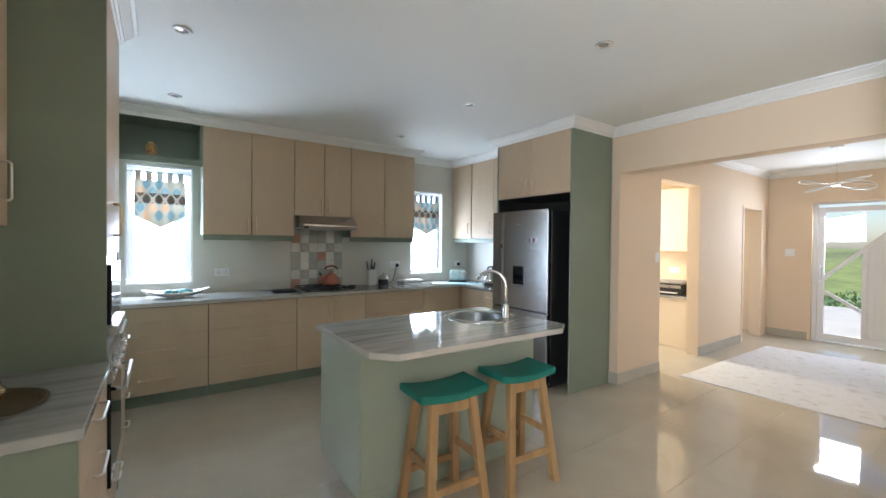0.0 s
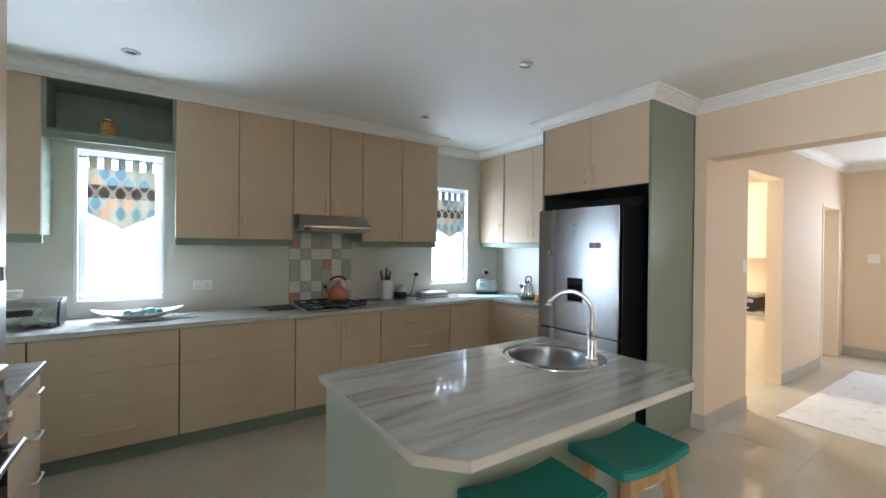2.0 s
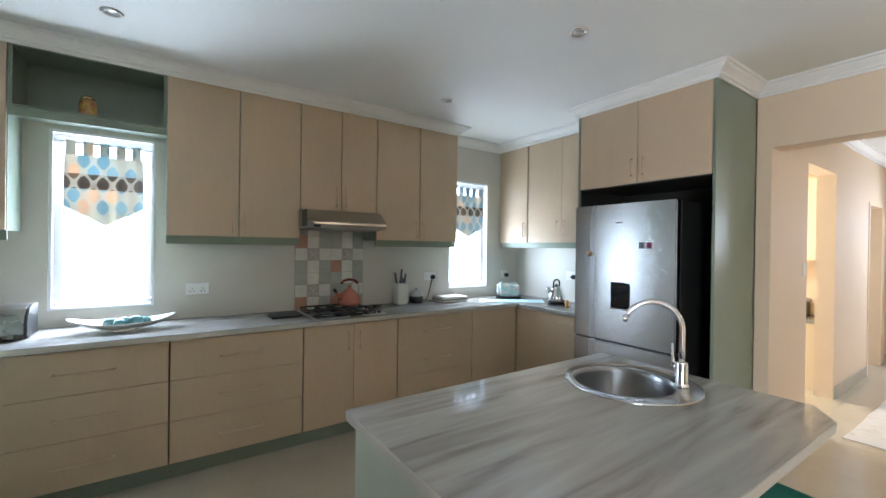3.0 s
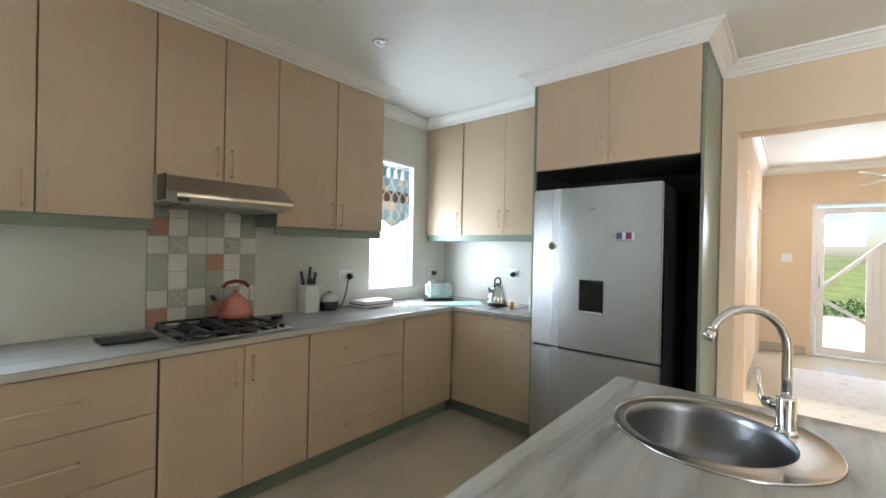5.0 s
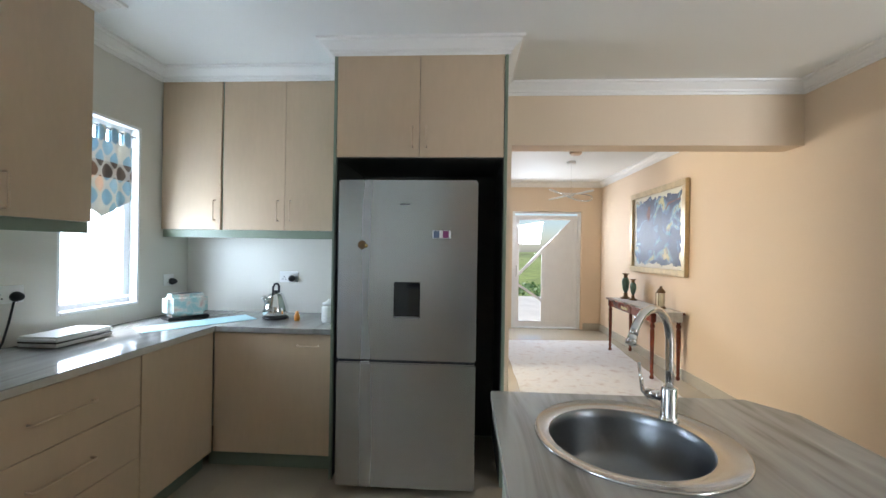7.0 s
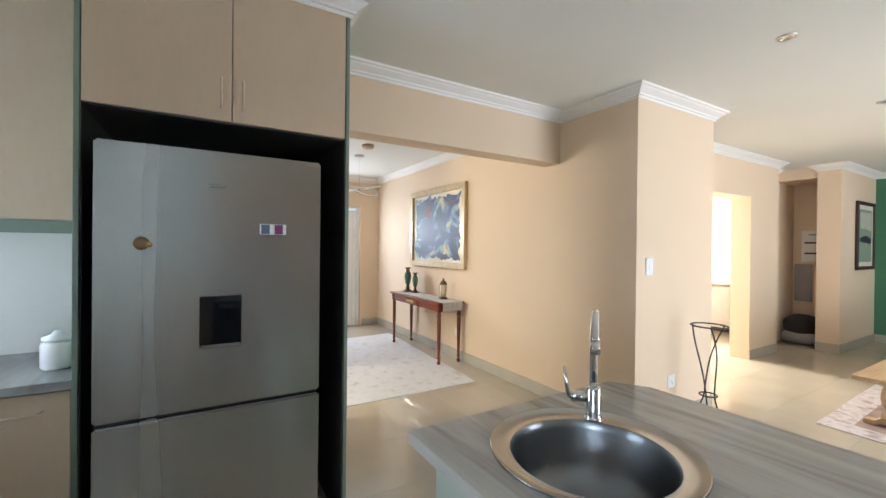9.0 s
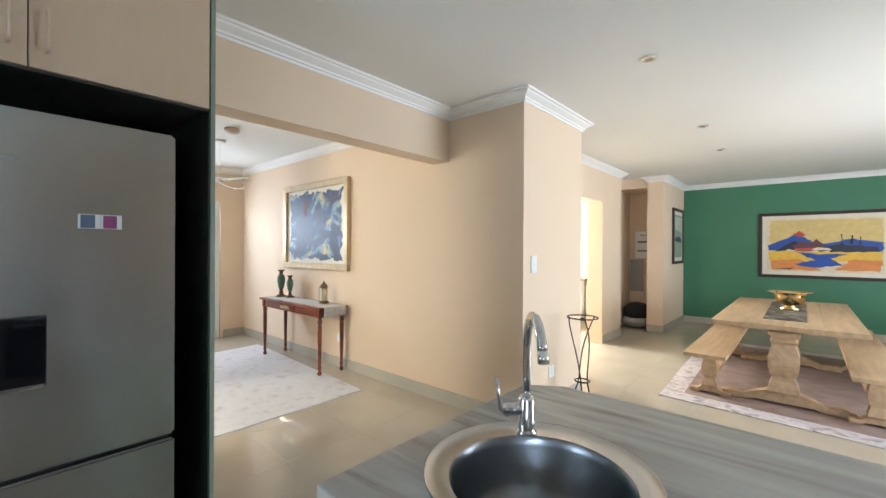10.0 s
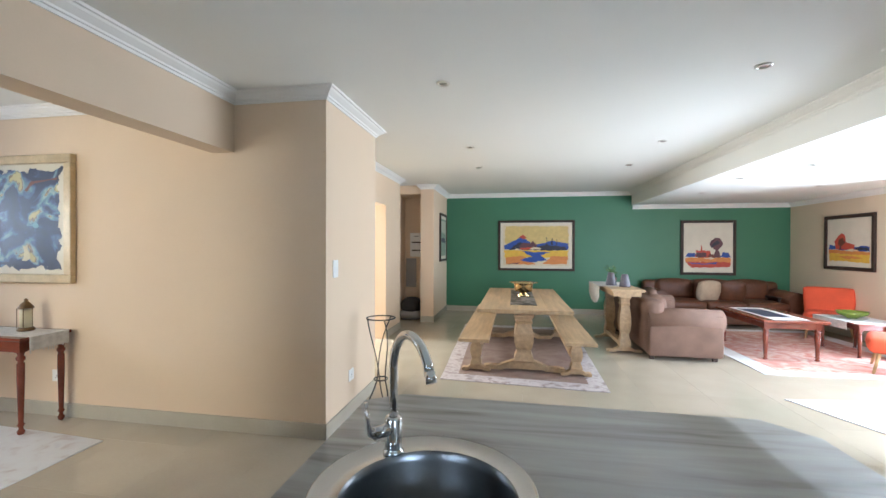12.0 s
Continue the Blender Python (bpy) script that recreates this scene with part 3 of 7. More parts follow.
root = thing("open_shelf_box", (0.3, 5.34, 2.21), "dark sage open shelf box over the kitchen window", "shelf")
b = bmesh.new()
box(-0.089, UPF, 2.23, 0.654, NORTH - 0.004, 2.25, bm=b)
box(-0.089, UPF, 2.58, 0.654, NORTH - 0.004, 2.60, bm=b)
box(-0.089, UPF, 2.25, -0.07, NORTH - 0.004, 2.58, bm=b)
box(0.635, UPF, 2.25, 0.654, NORTH - 0.004, 2.58, bm=b)
part("shelf_box", b, M_carc, root)
part("back_panel", box(-0.07, NORTH - 0.016, 2.25, 0.635, NORTH - 0.005, 2.58), M_carc, root)
part("valance", box(-0.089, UPF, 2.185, 0.654, UPF + 0.018, 2.229), M_carc, root)

# fridge surround
root = thing("fridge_surround", (3.9, 3.57, 0), "tall sage green fridge housing with a beige cupboard on top", "kitchen cabinet")
part("side_panel", box(3.562, 3.045, 0.001, EAST - 0.003, 3.063, 2.60, bevel=0.001), M_carc, root)
part("side_panel", box(3.562, 4.082, 0.001, EAST - 0.003, 4.10, 2.60, bevel=0.001), M_carc, root)
# near-black carcass and added lining sheets stand in for shade round the fridge
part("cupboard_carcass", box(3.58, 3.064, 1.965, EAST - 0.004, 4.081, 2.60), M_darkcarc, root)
part("recess_shade_lining", box(EAST - 0.02, 3.064, 0.02, EAST - 0.004, 4.081, 1.964), M_darkcarc, root)
part("recess_shade_lining", box(3.58, 3.064, 0.02, EAST - 0.021, 3.068, 1.964), M_darkcarc, root)
part("recess_shade_lining", box(3.58, 4.077, 0.02, EAST - 0.021, 4.081, 1.964), M_darkcarc, root)
front(root, "door", 3.562, 3.066, 3.573, 1.97, 2.598, "x-", ("z", 3.53, 2.09, 0.12, M_cabh))
front(root, "door", 3.562, 3.573, 4.08, 1.97, 2.598, "x-", ("z", 3.615, 2.09, 0.12, M_cabh))


def fridge():
    root = thing("fridge_freezer", (3.8, 3.62, 0), "brushed steel two-door fridge freezer with water dispenser", "fridge")
    part("body", box(3.492, 3.222, 0.03, 4.14, 4.02, 1.805, bevel=0.006), mat("dark_grey_appliance_side", (0.018, 0.018, 0.018), 0.45), root)
    part("upper_door", box(3.43, 3.218, 0.776, 3.49, 4.02, 1.81, bevel=0.008, seg=2), M_steel, root)
    part("lower_door", box(3.43, 3.218, 0.045, 3.49, 4.02, 0.762, bevel=0.008, seg=2), M_steel, root)
    part("seal", box(3.46, 3.23, 0.763, 3.491, 4.015, 0.775), M_black, root)
    disp = part("dispenser", box(3.424, 3.54, 1.02, 3.46, 3.69, 1.225, bevel=0.003), M_blackgloss, root, "black glossy water dispenser")
    part("dispenser_lip", box(3.420, 3.545, 1.02, 3.4236, 3.685, 1.03), M_steelh, disp)
    part("badge", box(3.4285, 3.60, 1.665, 3.4295, 3.66, 1.673), M_steelh, root)
    part("foot", lathe([(0.02, 0.0), (0.02, 0.03)], 10, m=Matrix.Translation((3.56, 3.30, 0))), M_black, root)
    part("foot", lathe([(0.02, 0.0), (0.02, 0.03)], 10, m=Matrix.Translation((3.56, 3.95, 0))), M_black, root)


fridge()
for yy, zz, w, h, c in ((3.447, 1.50, 0.026, 0.036, (0.10, 0.13, 0.20)), (3.394, 1.50, 0.026, 0.036, (0.22, 0.04, 0.14))):
    root = thing("fridge_magnet", (3.436, yy, zz), "small square picture magnet with pale edges on the fridge door", "magnet", "magnets on the fridge")
    part("magnet_edge", box(3.4240, yy - w, zz - 0.022, 3.4295, yy + w, zz + 0.022, bevel=0.001), M_white, root)
    part("magnet_picture", box(3.4225, yy - w * 0.5, zz - 0.02, 3.4239, yy + w * 0.8, zz + 0.02), flat("magnet_print", c), root)
root = thing("fridge_magnet", (3.436, 3.87, 1.40), "small bronze figure-shaped magnet on the fridge door", "magnet", "magnets on the fridge")
part("magnet_body", lathe([(0.02, 0), (0.026, 0.004), (0.02, 0.009), (0.008, 0.012)], 12, m=Matrix.Translation((3.4295, 3.878, 1.435)) @ Euler((0, radians(-90), 0)).to_matrix().to_4x4()), M_bronze, root)
part("magnet_ball", lathe([(0.0, 0), (0.012, 0.003), (0.010, 0.009), (0.0, 0.012)], 10, m=Matrix.Translation((3.4295, 3.855, 1.43)) @ Euler((0, radians(-90), 0)).to_matrix().to_4x4(), cap=False), M_goldbowl, root)

# left run: low unit, oven tower, drawer unit
LX = 0.11
root = thing("base_cabinet", (-0.2, 2.47, 0), "low sage unit with beige drawers beside the oven tower", "kitchen cabinet", "kitchen base cabinets")
part("carcass", box(-0.54, 2.12, 0.10, LX - 0.02, 2.888, CT0 - 0.001), M_carc, root)
part("end_panel", box(-0.54, 2.10, 0.001, LX - 0.002, 2.119, CT0 - 0.001, bevel=0.001), M_carc, root, "sage green end panel")
part("plinth", box(LX - 0.08, 2.12, 0.0005, LX - 0.06, 2.888, 0.099), M_carc, root)
zs = [0.102, 0.29, 0.48, 0.67, CT0 - 0.008]
for z0, z1 in zip(zs, zs[1:]):
    front(root, "drawer_front", LX, 2.123, 2.885, z0, z1, "x+", ("y", 2.50, z1 - 0.05, 0.20, M_alu))
root = thing("side_worktop", (-0.2, 2.47, CT0), "grey streaked worktop on the low drawer unit", "worktop")
part("slab", box(-0.545, 2.08, CT0, LX + 0.015, 2.889, CT1, bevel=0.004), M_marble, root)

root = thing("wall_cabinet", (-0.38, 2.0, 1.5), "beige laminate wall cabinet beside the oven tower", "kitchen cabinet", "kitchen wall cabinets")
part("carcass", box(-0.545, 1.30, 1.505, -0.222, 2.888, 2.60), M_carc, root)
front(root, "door", -0.20, 1.302, 2.09, 1.506, 2.598, "x+", ("z", 2.05, 1.68, 0.15, M_alu))
front(root, "door", -0.20, 2.092, 2.886, 1.506, 2.598, "x+", ("z", 2.80, 1.68, 0.15, M_alu))

root = thing("oven_tower", (-0.2, 3.23, 0), "tall sage green oven housing with a beige cupboard above", "kitchen cabinet")
part("side_panel", box(-0.545, 2.891, 0.001, LX - 0.002, 2.909, 2.60, bevel=0.001), M_carc, root)
part("side_panel", box(-0.545, 3.545, 0.001, LX - 0.002, 3.563, 2.60, bevel=0.001), M_carc, root)
part("back_panel", box(-0.545, 2.91, 0.001, -0.527, 3.544, 2.60), M_carc, root)
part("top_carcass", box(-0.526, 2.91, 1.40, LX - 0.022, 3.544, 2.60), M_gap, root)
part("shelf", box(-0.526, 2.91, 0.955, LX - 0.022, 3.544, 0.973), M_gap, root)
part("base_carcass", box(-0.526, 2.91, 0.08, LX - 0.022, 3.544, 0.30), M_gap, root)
front(root, "door", LX, 2.893, 3.227, 1.385, 2.598, "x+", ("z", 3.20, 1.56, 0.16, M_brass))
front(root, "door", LX, 3.229, 3.563, 1.385, 2.598, "x+", ("z", 3.26, 1.56, 0.16, M_brass))
front(root, "drawer_front", LX, 2.893, 3.563, 0.085, 0.30, "x+", ("y", 3.23, 0.25, 0.2, M_alu))

root = thing("built_in_microwave", (0.0, 3.23, 0.975), "steel-framed built-in microwave with dark glass door", "microwave")
part("body", box(-0.45, 2.93, 0.975, LX - 0.03, 3.52, 1.375), M_black, root)
part("trim_frame", box(LX - 0.028, 2.912, 0.976, LX - 0.008, 3.542, 1.384, bevel=0.002), M_steelh, root)
part("glass_door", box(LX - 0.007, 2.96, 1.06, LX + 0.012, 3.44, 1.34, bevel=0.002), M_blackgloss, root)
part("lower_bar", box(LX - 0.007, 2.96, 1.01, LX + 0.035, 3.44, 1.055, bevel=0.004), M_steelh, root)
part("side_strip", box(LX - 0.007, 3.445, 1.01, LX + 0.010, 3.52, 1.34, bevel=0.002), M_steelh, root)

root = thing("built_in_oven", (0.0, 3.23, 0.31), "steel and black glass built-in oven with bar handle", "oven")
part("body", box(-0.45, 2.93, 0.31, LX - 0.03, 3.52, 0.93), M_black, root)
part("control_panel", prism([(LX - 0.028, 0.80), (LX + 0.02, 0.80), (LX + 0.0, 0.95), (LX - 0.028, 0.95)], 2.912, 3.542, m=Matrix(((1, 0, 0, 0), (0, 0, 1, 0), (0, 1, 0, 0), (0, 0, 0, 1)))), M_steelh, root)
for yy in (3.0, 3.14, 3.32, 3.46):
    part("knob", lathe([(0.022, 0.0), (0.020, 0.03), (0.017, 0.034)], 16, m=Matrix.Translation((LX + 0.012, yy, 0.86)) @ Euler((0, radians(82), 0)).to_matrix().to_4x4()), M_chrome, root)
part("oven_door", box(LX - 0.028, 2.914, 0.315, LX + 0.012, 3.54, 0.79, bevel=0.003), M_blackgloss, root)
b = tube([(LX + 0.06, 2.95, 0.755), (LX + 0.06, 3.50, 0.755)], 0.011, 10)
for yy in (2.98, 3.47):
    tube([(LX + 0.01, yy, 0.755), (LX + 0.06, yy, 0.755)], 0.009, 8, bm=b)
part("oven_handle", b, M_steelh, root)

root = thing("base_cabinet", (-0.2, 3.83, 0), "narrow beige drawer unit next to the built-in oven", "kitchen cabinet", "kitchen base cabinets")
part("carcass", box(-0.54, 3.566, 0.10, LX - 0.02, 4.07, CT0 - 0.001), M_carc, root)
part("plinth", box(LX - 0.08, 3.566, 0.0005, LX - 0.06, 4.07, 0.099), M_carc, root)
for z0, z1 in zip(zs, zs[1:]):
    front(root, "drawer_front", LX, 3.567, 4.07, z0, z1, "x+", ("y", 3.92, z1 - 0.05, 0.11, M_alu))
root = thing("side_worktop", (-0.2, 3.83, CT0), "narrow grey stone-look worktop past the oven tower", "worktop")
part("slab", box(-0.545, 3.566, CT0, LX + 0.015, 4.10, CT1, bevel=0.004), M_marble, root)


# ---- island ----
IT0, IT1 = 0.882, 0.917    # the island top


def edge_band(root, pts, closed=True, z0=CT0, z1=CT1):
    """Pale edging strips on the worktop's outer faces; the slab lies to the left of the way round."""
    pairs = list(zip(pts, pts[1:])) + ([(pts[-1], pts[0])] if closed else [])
    for (xa, ya), (xb, yb) in pairs:
        d = (Vector((xb, yb)) - Vector((xa, ya))).normalized()
        nx, ny = d.y * 0.0018, -d.x * 0.0018
        part("edge_band", prism([(xa, ya), (xb, yb), (xb + nx, yb + ny), (xa + nx, ya + ny)], z0 + 0.002, z1 - 0.003), M_edge, root)


edge_band(worktop, [(-0.9, 4.852), (3.598, 4.852)], False)
def island():
    root = thing("kitchen_island", (1.85, 2.8, 0), "pale sage kitchen island unit with overhanging top", "kitchen island")
    outline = [(1.17, 3.15), (1.17, 2.515), (2.475, 2.515), (2.475, 3.15)]
    part("cabinet_base", prism(outline, 0.10, 0.13), M_island, root)
    for (xa, ya), (xb, yb) in zip(outline, outline[1:] + outline[:1]):
        d = (Vector((xb, yb)) - Vector((xa, ya))).normalized()
        nx, ny = -d.y * 0.018, d.x * 0.018
        e0, e1 = Vector((xa, ya)), Vector((xb, yb))
        i0, i1 = e0 + d * 0.018, e1 - d * 0.018
        part("side_panel", prism([e0[:], e1[:], (i1.x + nx, i1.y + ny), (i0.x + nx, i0.y + ny)], 0.131, IT0 - 0.001), M_island, root)
    part("plinth", prism([(1.22, 3.10), (1.22, 2.57), (2.42, 2.57), (2.42, 3.10)], 0.001, 0.099), M_island, root)
    top = thing("island_worktop", (1.85, 2.7, IT0), "grey and white streaked stone-look island top, glossy", "worktop")
    # outline with the round cut for the basin bridged on its far side
    cx, cy, r = 2.225, 2.85, 0.208
    outer = [(1.15, 3.185), (1.15, 2.37), (1.255, 2.255), (2.445, 2.24), (2.57, 2.325), (2.57, 3.185)]
    b = bmesh.new()
    angles = sorted([2 * math.pi * i / 40 for i in range(40)] + [math.atan2(y - cy, x - cx) % (2 * math.pi) for x, y in outer])
    loops = []
    for a in angles:
        d = Vector((math.cos(a), math.sin(a)))
        reach = 9.0
        for (xa, ya), (xb, yb) in zip(outer, outer[1:] + outer[:1]):
            ex, ey = xb - xa, yb - ya
            den = d.x * ey - d.y * ex
            if abs(den) > 1e-9:
                t = ((xa - cx) * ey - (ya - cy) * ex) / den
                u = ((xa - cx) * d.y - (ya - cy) * d.x) / den
                if t > 0 and -1e-6 <= u <= 1 + 1e-6:
                    reach = min(reach, t)
        loops.append([b.verts.new((cx + d.x * q, cy + d.y * q, z)) for q, z in ((r, IT1), (reach, IT1), (reach, IT0), (r, IT0))])
    for p, q in zip(loops, loops[1:] + loops[:1]):
        for k in range(4):
            b.faces.new((p[k], p[(k + 1) % 4], q[(k + 1) % 4], q[k]))
    bmesh.ops.recalc_face_normals(b, faces=b.faces[:])
    part("slab", b, M_isltop, top)
    edge_band(top, outer, z0=IT0, z1=IT1)
    basin = thing("round_sink", (cx, cy, IT1), "round stainless steel inset sink with a broad polished rim", "sink")
    prof = [(0.200, 0.006), (0.196, 0.002), (0.194, -0.02), (0.178, -0.11), (0.15, -0.150), (0.06, -0.163), (0.03, -0.168), (0.0, -0.168)]
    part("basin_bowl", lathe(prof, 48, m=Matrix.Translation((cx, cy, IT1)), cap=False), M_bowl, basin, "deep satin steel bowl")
    b = bmesh.new()
    rx, ry, seg = 2.242, 2.825, 64
    rings = []
    for f, z in ((1.0, 0.001), (0.995, 0.005), (0.96, 0.0075), (0.93, 0.0055), (0.12, 0.0055), (0.0, 0.006)):
        ring = []
        for k in range(seg):
            a = 2 * math.pi * k / seg
            ox, oy = rx + 0.260 * math.cos(a), ry + 0.260 * math.sin(a)
            ix, iy = cx + 0.200 * math.cos(a), cy + 0.200 * math.sin(a)
            ring.append(b.verts.new((ix + (ox - ix) * f, iy + (oy - iy) * f, IT1 + z)))
        rings.append(ring)
    for p, q in zip(rings, rings[1:]):
        for k in range(seg):
            fc = b.faces.new((p[k], p[(k + 1) % seg], q[(k + 1) % seg], q[k]))
            fc.smooth = True
    bmesh.ops.recalc_face_normals(b, faces=b.faces[:])
    part("rim", b, M_sink, basin)
    part("drain", lathe([(0.0, -0.160), (0.034, -0.160), (0.038, -0.164)], 20, m=Matrix.Translation((cx, cy, IT1)), cap=False), M_chrome, basin)


M_island = mat("pale_sage_board", (0.36, 0.40, 0.31), 0.35, var=0.04, scale=3, fine=50)
# bowl steel darkened: the basin's shade and dark reflections are in its colour
M_bowl = mat("shaded_bowl_steel", (0.26, 0.27, 0.28), 0.32, 1.0, var=0.05, scale=6, bump=0.02)
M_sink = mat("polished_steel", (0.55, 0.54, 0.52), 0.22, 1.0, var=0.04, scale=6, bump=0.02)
island()


def tap():
    x, y, z = 2.357, 2.678, IT1 + 0.0055
    root = thing("kitchen_tap", (x, y, z), "tall chrome swan-neck mixer tap on the sink rim", "tap")
    part("base", lathe([(0.027, 0.0), (0.028, 0.006), (0.024, 0.010), (0.0225, 0.014), (0.0225, 0.092), (0.020, 0.097), (0.014, 0.099)], 24, m=Matrix.Translation((x, y, z))), M_chrome, root)
    d = Vector((-0.635, 0.772, 0)).normalized()
    pts = [Vector((x, y, z + 0.09)), Vector((x, y, z + 0.15)), Vector((x, y, z + 0.20))]
    R, zc = 0.108, 0.226
    for i in range(16):
        a = radians(157) * i / 15
        pts.append(Vector((x, y, z + zc)) + d * (R - R * math.cos(a)) + Vector((0, 0, R * math.sin(a))))
    part("spout", tube(pts, 0.0118, 14), M_chrome, root)
    e, t = pts[-1], (pts[-1] - pts[-2]).normalized()
    part("nozzle", tube([e - t * 0.003, e + t * 0.022], 0.0130, 14), M_chrome, root)
    s = Vector((0.64, 0.768, 0)).normalized()
    c = Vector((x, y, z + 0.066))
    part("cartridge", tube([c, c + s * 0.060], 0.0165, 16), M_chrome, root)
    part("lever", tube([c + s * 0.052 - Vector((0, 0, 0.012)), c + s * 0.072 + Vector((0, 0, 0.004)), c + s * 0.079 + Vector((0, 0, 0.04)), c + s * 0.085 + Vector((0, 0, 0.088))], 0.006, 10, radii=[0.010, 0.008, 0.005, 0.005]), M_chrome, root)


tap()


def stool(m, label):
    root = thing("bar_stool", (0, 0, 0), label, "bar stool", "bar stools at the island")
    H = 0.625
    b = bmesh.new()
    n = 10
    w, d, t = 0.212, 0.128, 0.040
    rows = []
    for i in range(n + 1):
        u = -1 + 2 * i / n
        z = H + 0.004 + 0.022 * u * u
        rows.append([b.verts.new((u * w, s * d, z + zz)) for s, zz in ((-1, 0), (1, 0), (1, t), (-1, t))])
    for a, c in zip(rows, rows[1:]):
        for k in range(4):
            b.faces.new((a[k], a[(k + 1) % 4], c[(k + 1) % 4], c[k]))
    b.faces.new(rows[0])
    b.faces.new(list(reversed(rows[-1])))
    bmesh.ops.recalc_face_normals(b, faces=b.faces[:])
    bmesh.ops.bevel(b, geom=[e for e in b.edges if e.calc_face_angle(0) > 0.5], offset=0.006, segments=2, affect="EDGES")
    part("seat", b, M_teal, root, "teal padded saddle seat")
    T, B = (0.118, 0.085), (0.178, 0.16)
    for sx in (-1, 1):
        for sy in (-1, 1):
            bb = bmesh.new()
            q = 0.023
            lo = [bb.verts.new((sx * B[0] + i * q, sy * B[1] + j * q, 0)) for i, j in ((-1, -1), (1, -1), (1, 1), (-1, 1))]
            hi = [bb.verts.new((sx * T[0] + i * q, sy * T[1] + j * q, H + 0.012)) for i, j in ((-1, -1), (1, -1), (1, 1), (-1, 1))]
            bb.faces.new(list(reversed(lo)))
            bb.faces.new(hi)
            for k in range(4):
                bb.faces.new((lo[k], lo[(k + 1) % 4], hi[(k + 1) % 4], hi[k]))
            bmesh.ops.bevel(bb, geom=bb.edges[:], offset=0.003, segments=1, affect="EDGES")
            part("leg", bb, M_oak, root)

    def at(z):
        f = z / H
        return B[0] + (T[0] - B[0]) * f, B[1] + (T[1] - B[1]) * f
    for z in (0.19,):
        ax, ay = at(z)
        for sy in (-1, 1):
            part("stretcher", box(-ax + 0.02, sy * ay - 0.011, z - 0.02, ax - 0.02, sy * ay + 0.011, z + 0.02, bevel=0.002), M_oak, root)
    ax, ay = at(0.30)
    for sx in (-1, 1):
        part("stretcher", box(sx * ax - 0.011, -ay + 0.02, 0.28, sx * ax + 0.011, ay - 0.02, 0.32, bevel=0.002), M_oak, root)
    ax, ay = at(0.59)
    for sy in (-1, 1):
        part("apron", box(-ax + 0.02, sy * ay - 0.010, 0.565, ax - 0.02, sy * ay + 0.010, 0.63, bevel=0.002), M_oak, root)
    return settle(root, m)


stool(pose(1.585, 2.345, 0, 0, 0, -4), "oak bar stool, teal saddle seat, at the clipped island corner")
stool(pose(2.145, 2.35, 0, 0, 0, -4), "oak bar stool, teal saddle seat, nearer the fridge")


# ---- windows ----
def window(name, x0, x1, z0, z1):
    root = structure(name, box(x0, NORTH + 0.06, z0, x1, NORTH + 0.10, z0 + 0.05, bevel=0.004), M_upvc)
    yf, t = NORTH + 0.06, 0.062
    b = bmesh.new()
    box(x0, yf, z1 - t, x1, yf + 0.04, z1, bm=b, bevel=0.004)
    box(x0, yf, z0 + t, x0 + t, yf + 0.04, z1 - t, bm=b, bevel=0.004)
    box(x1 - t, yf, z0 + t, x1, yf + 0.04, z1 - t, bm=b, bevel=0.004)
    part("window_frame", b, M_upvc, root)
    zm = z0 + 0.56 * (z1 - z0)
    part("transom", box(x0 + t, yf, zm - 0.032, x1 - t, yf + 0.04, zm + 0.032, bevel=0.003), M_upvc, root)
    for a, c in ((z0 + t, zm - 0.032), (zm + 0.032, z1 - t)):
        g = part("pane", box(x0 + t, yf + 0.017, a, x1 - t, yf + 0.022, c), M_glass, root)
        g.visible_shadow = False
    b = bmesh.new()
    r = 0.018
    box(x0 + 0.001, NORTH + 0.001, z0 + 0.001, x0 + r, yf - 0.001, z1 - 0.001, bm=b)
    box(x1 - r, NORTH + 0.001, z0 + 0.001, x1 - 0.001, yf - 0.001, z1 - 0.001, bm=b)
    box(x0 + r, NORTH + 0.001, z1 - r, x1 - r, yf - 0.001, z1 - 0.001, bm=b)
    part("reveal_lining", b, M_upvc, root)
    part("window_sill", box(x0 + r, NORTH - 0.012, z0 + 0.001, x1 - r, yf - 0.001, z0 + 0.018, bevel=0.003), M_upvc, root)


window("window_1", 0.03, 0.59, 1.02, 2.20)
window("window_2", 3.19, 3.745, 1.02, 2.20)


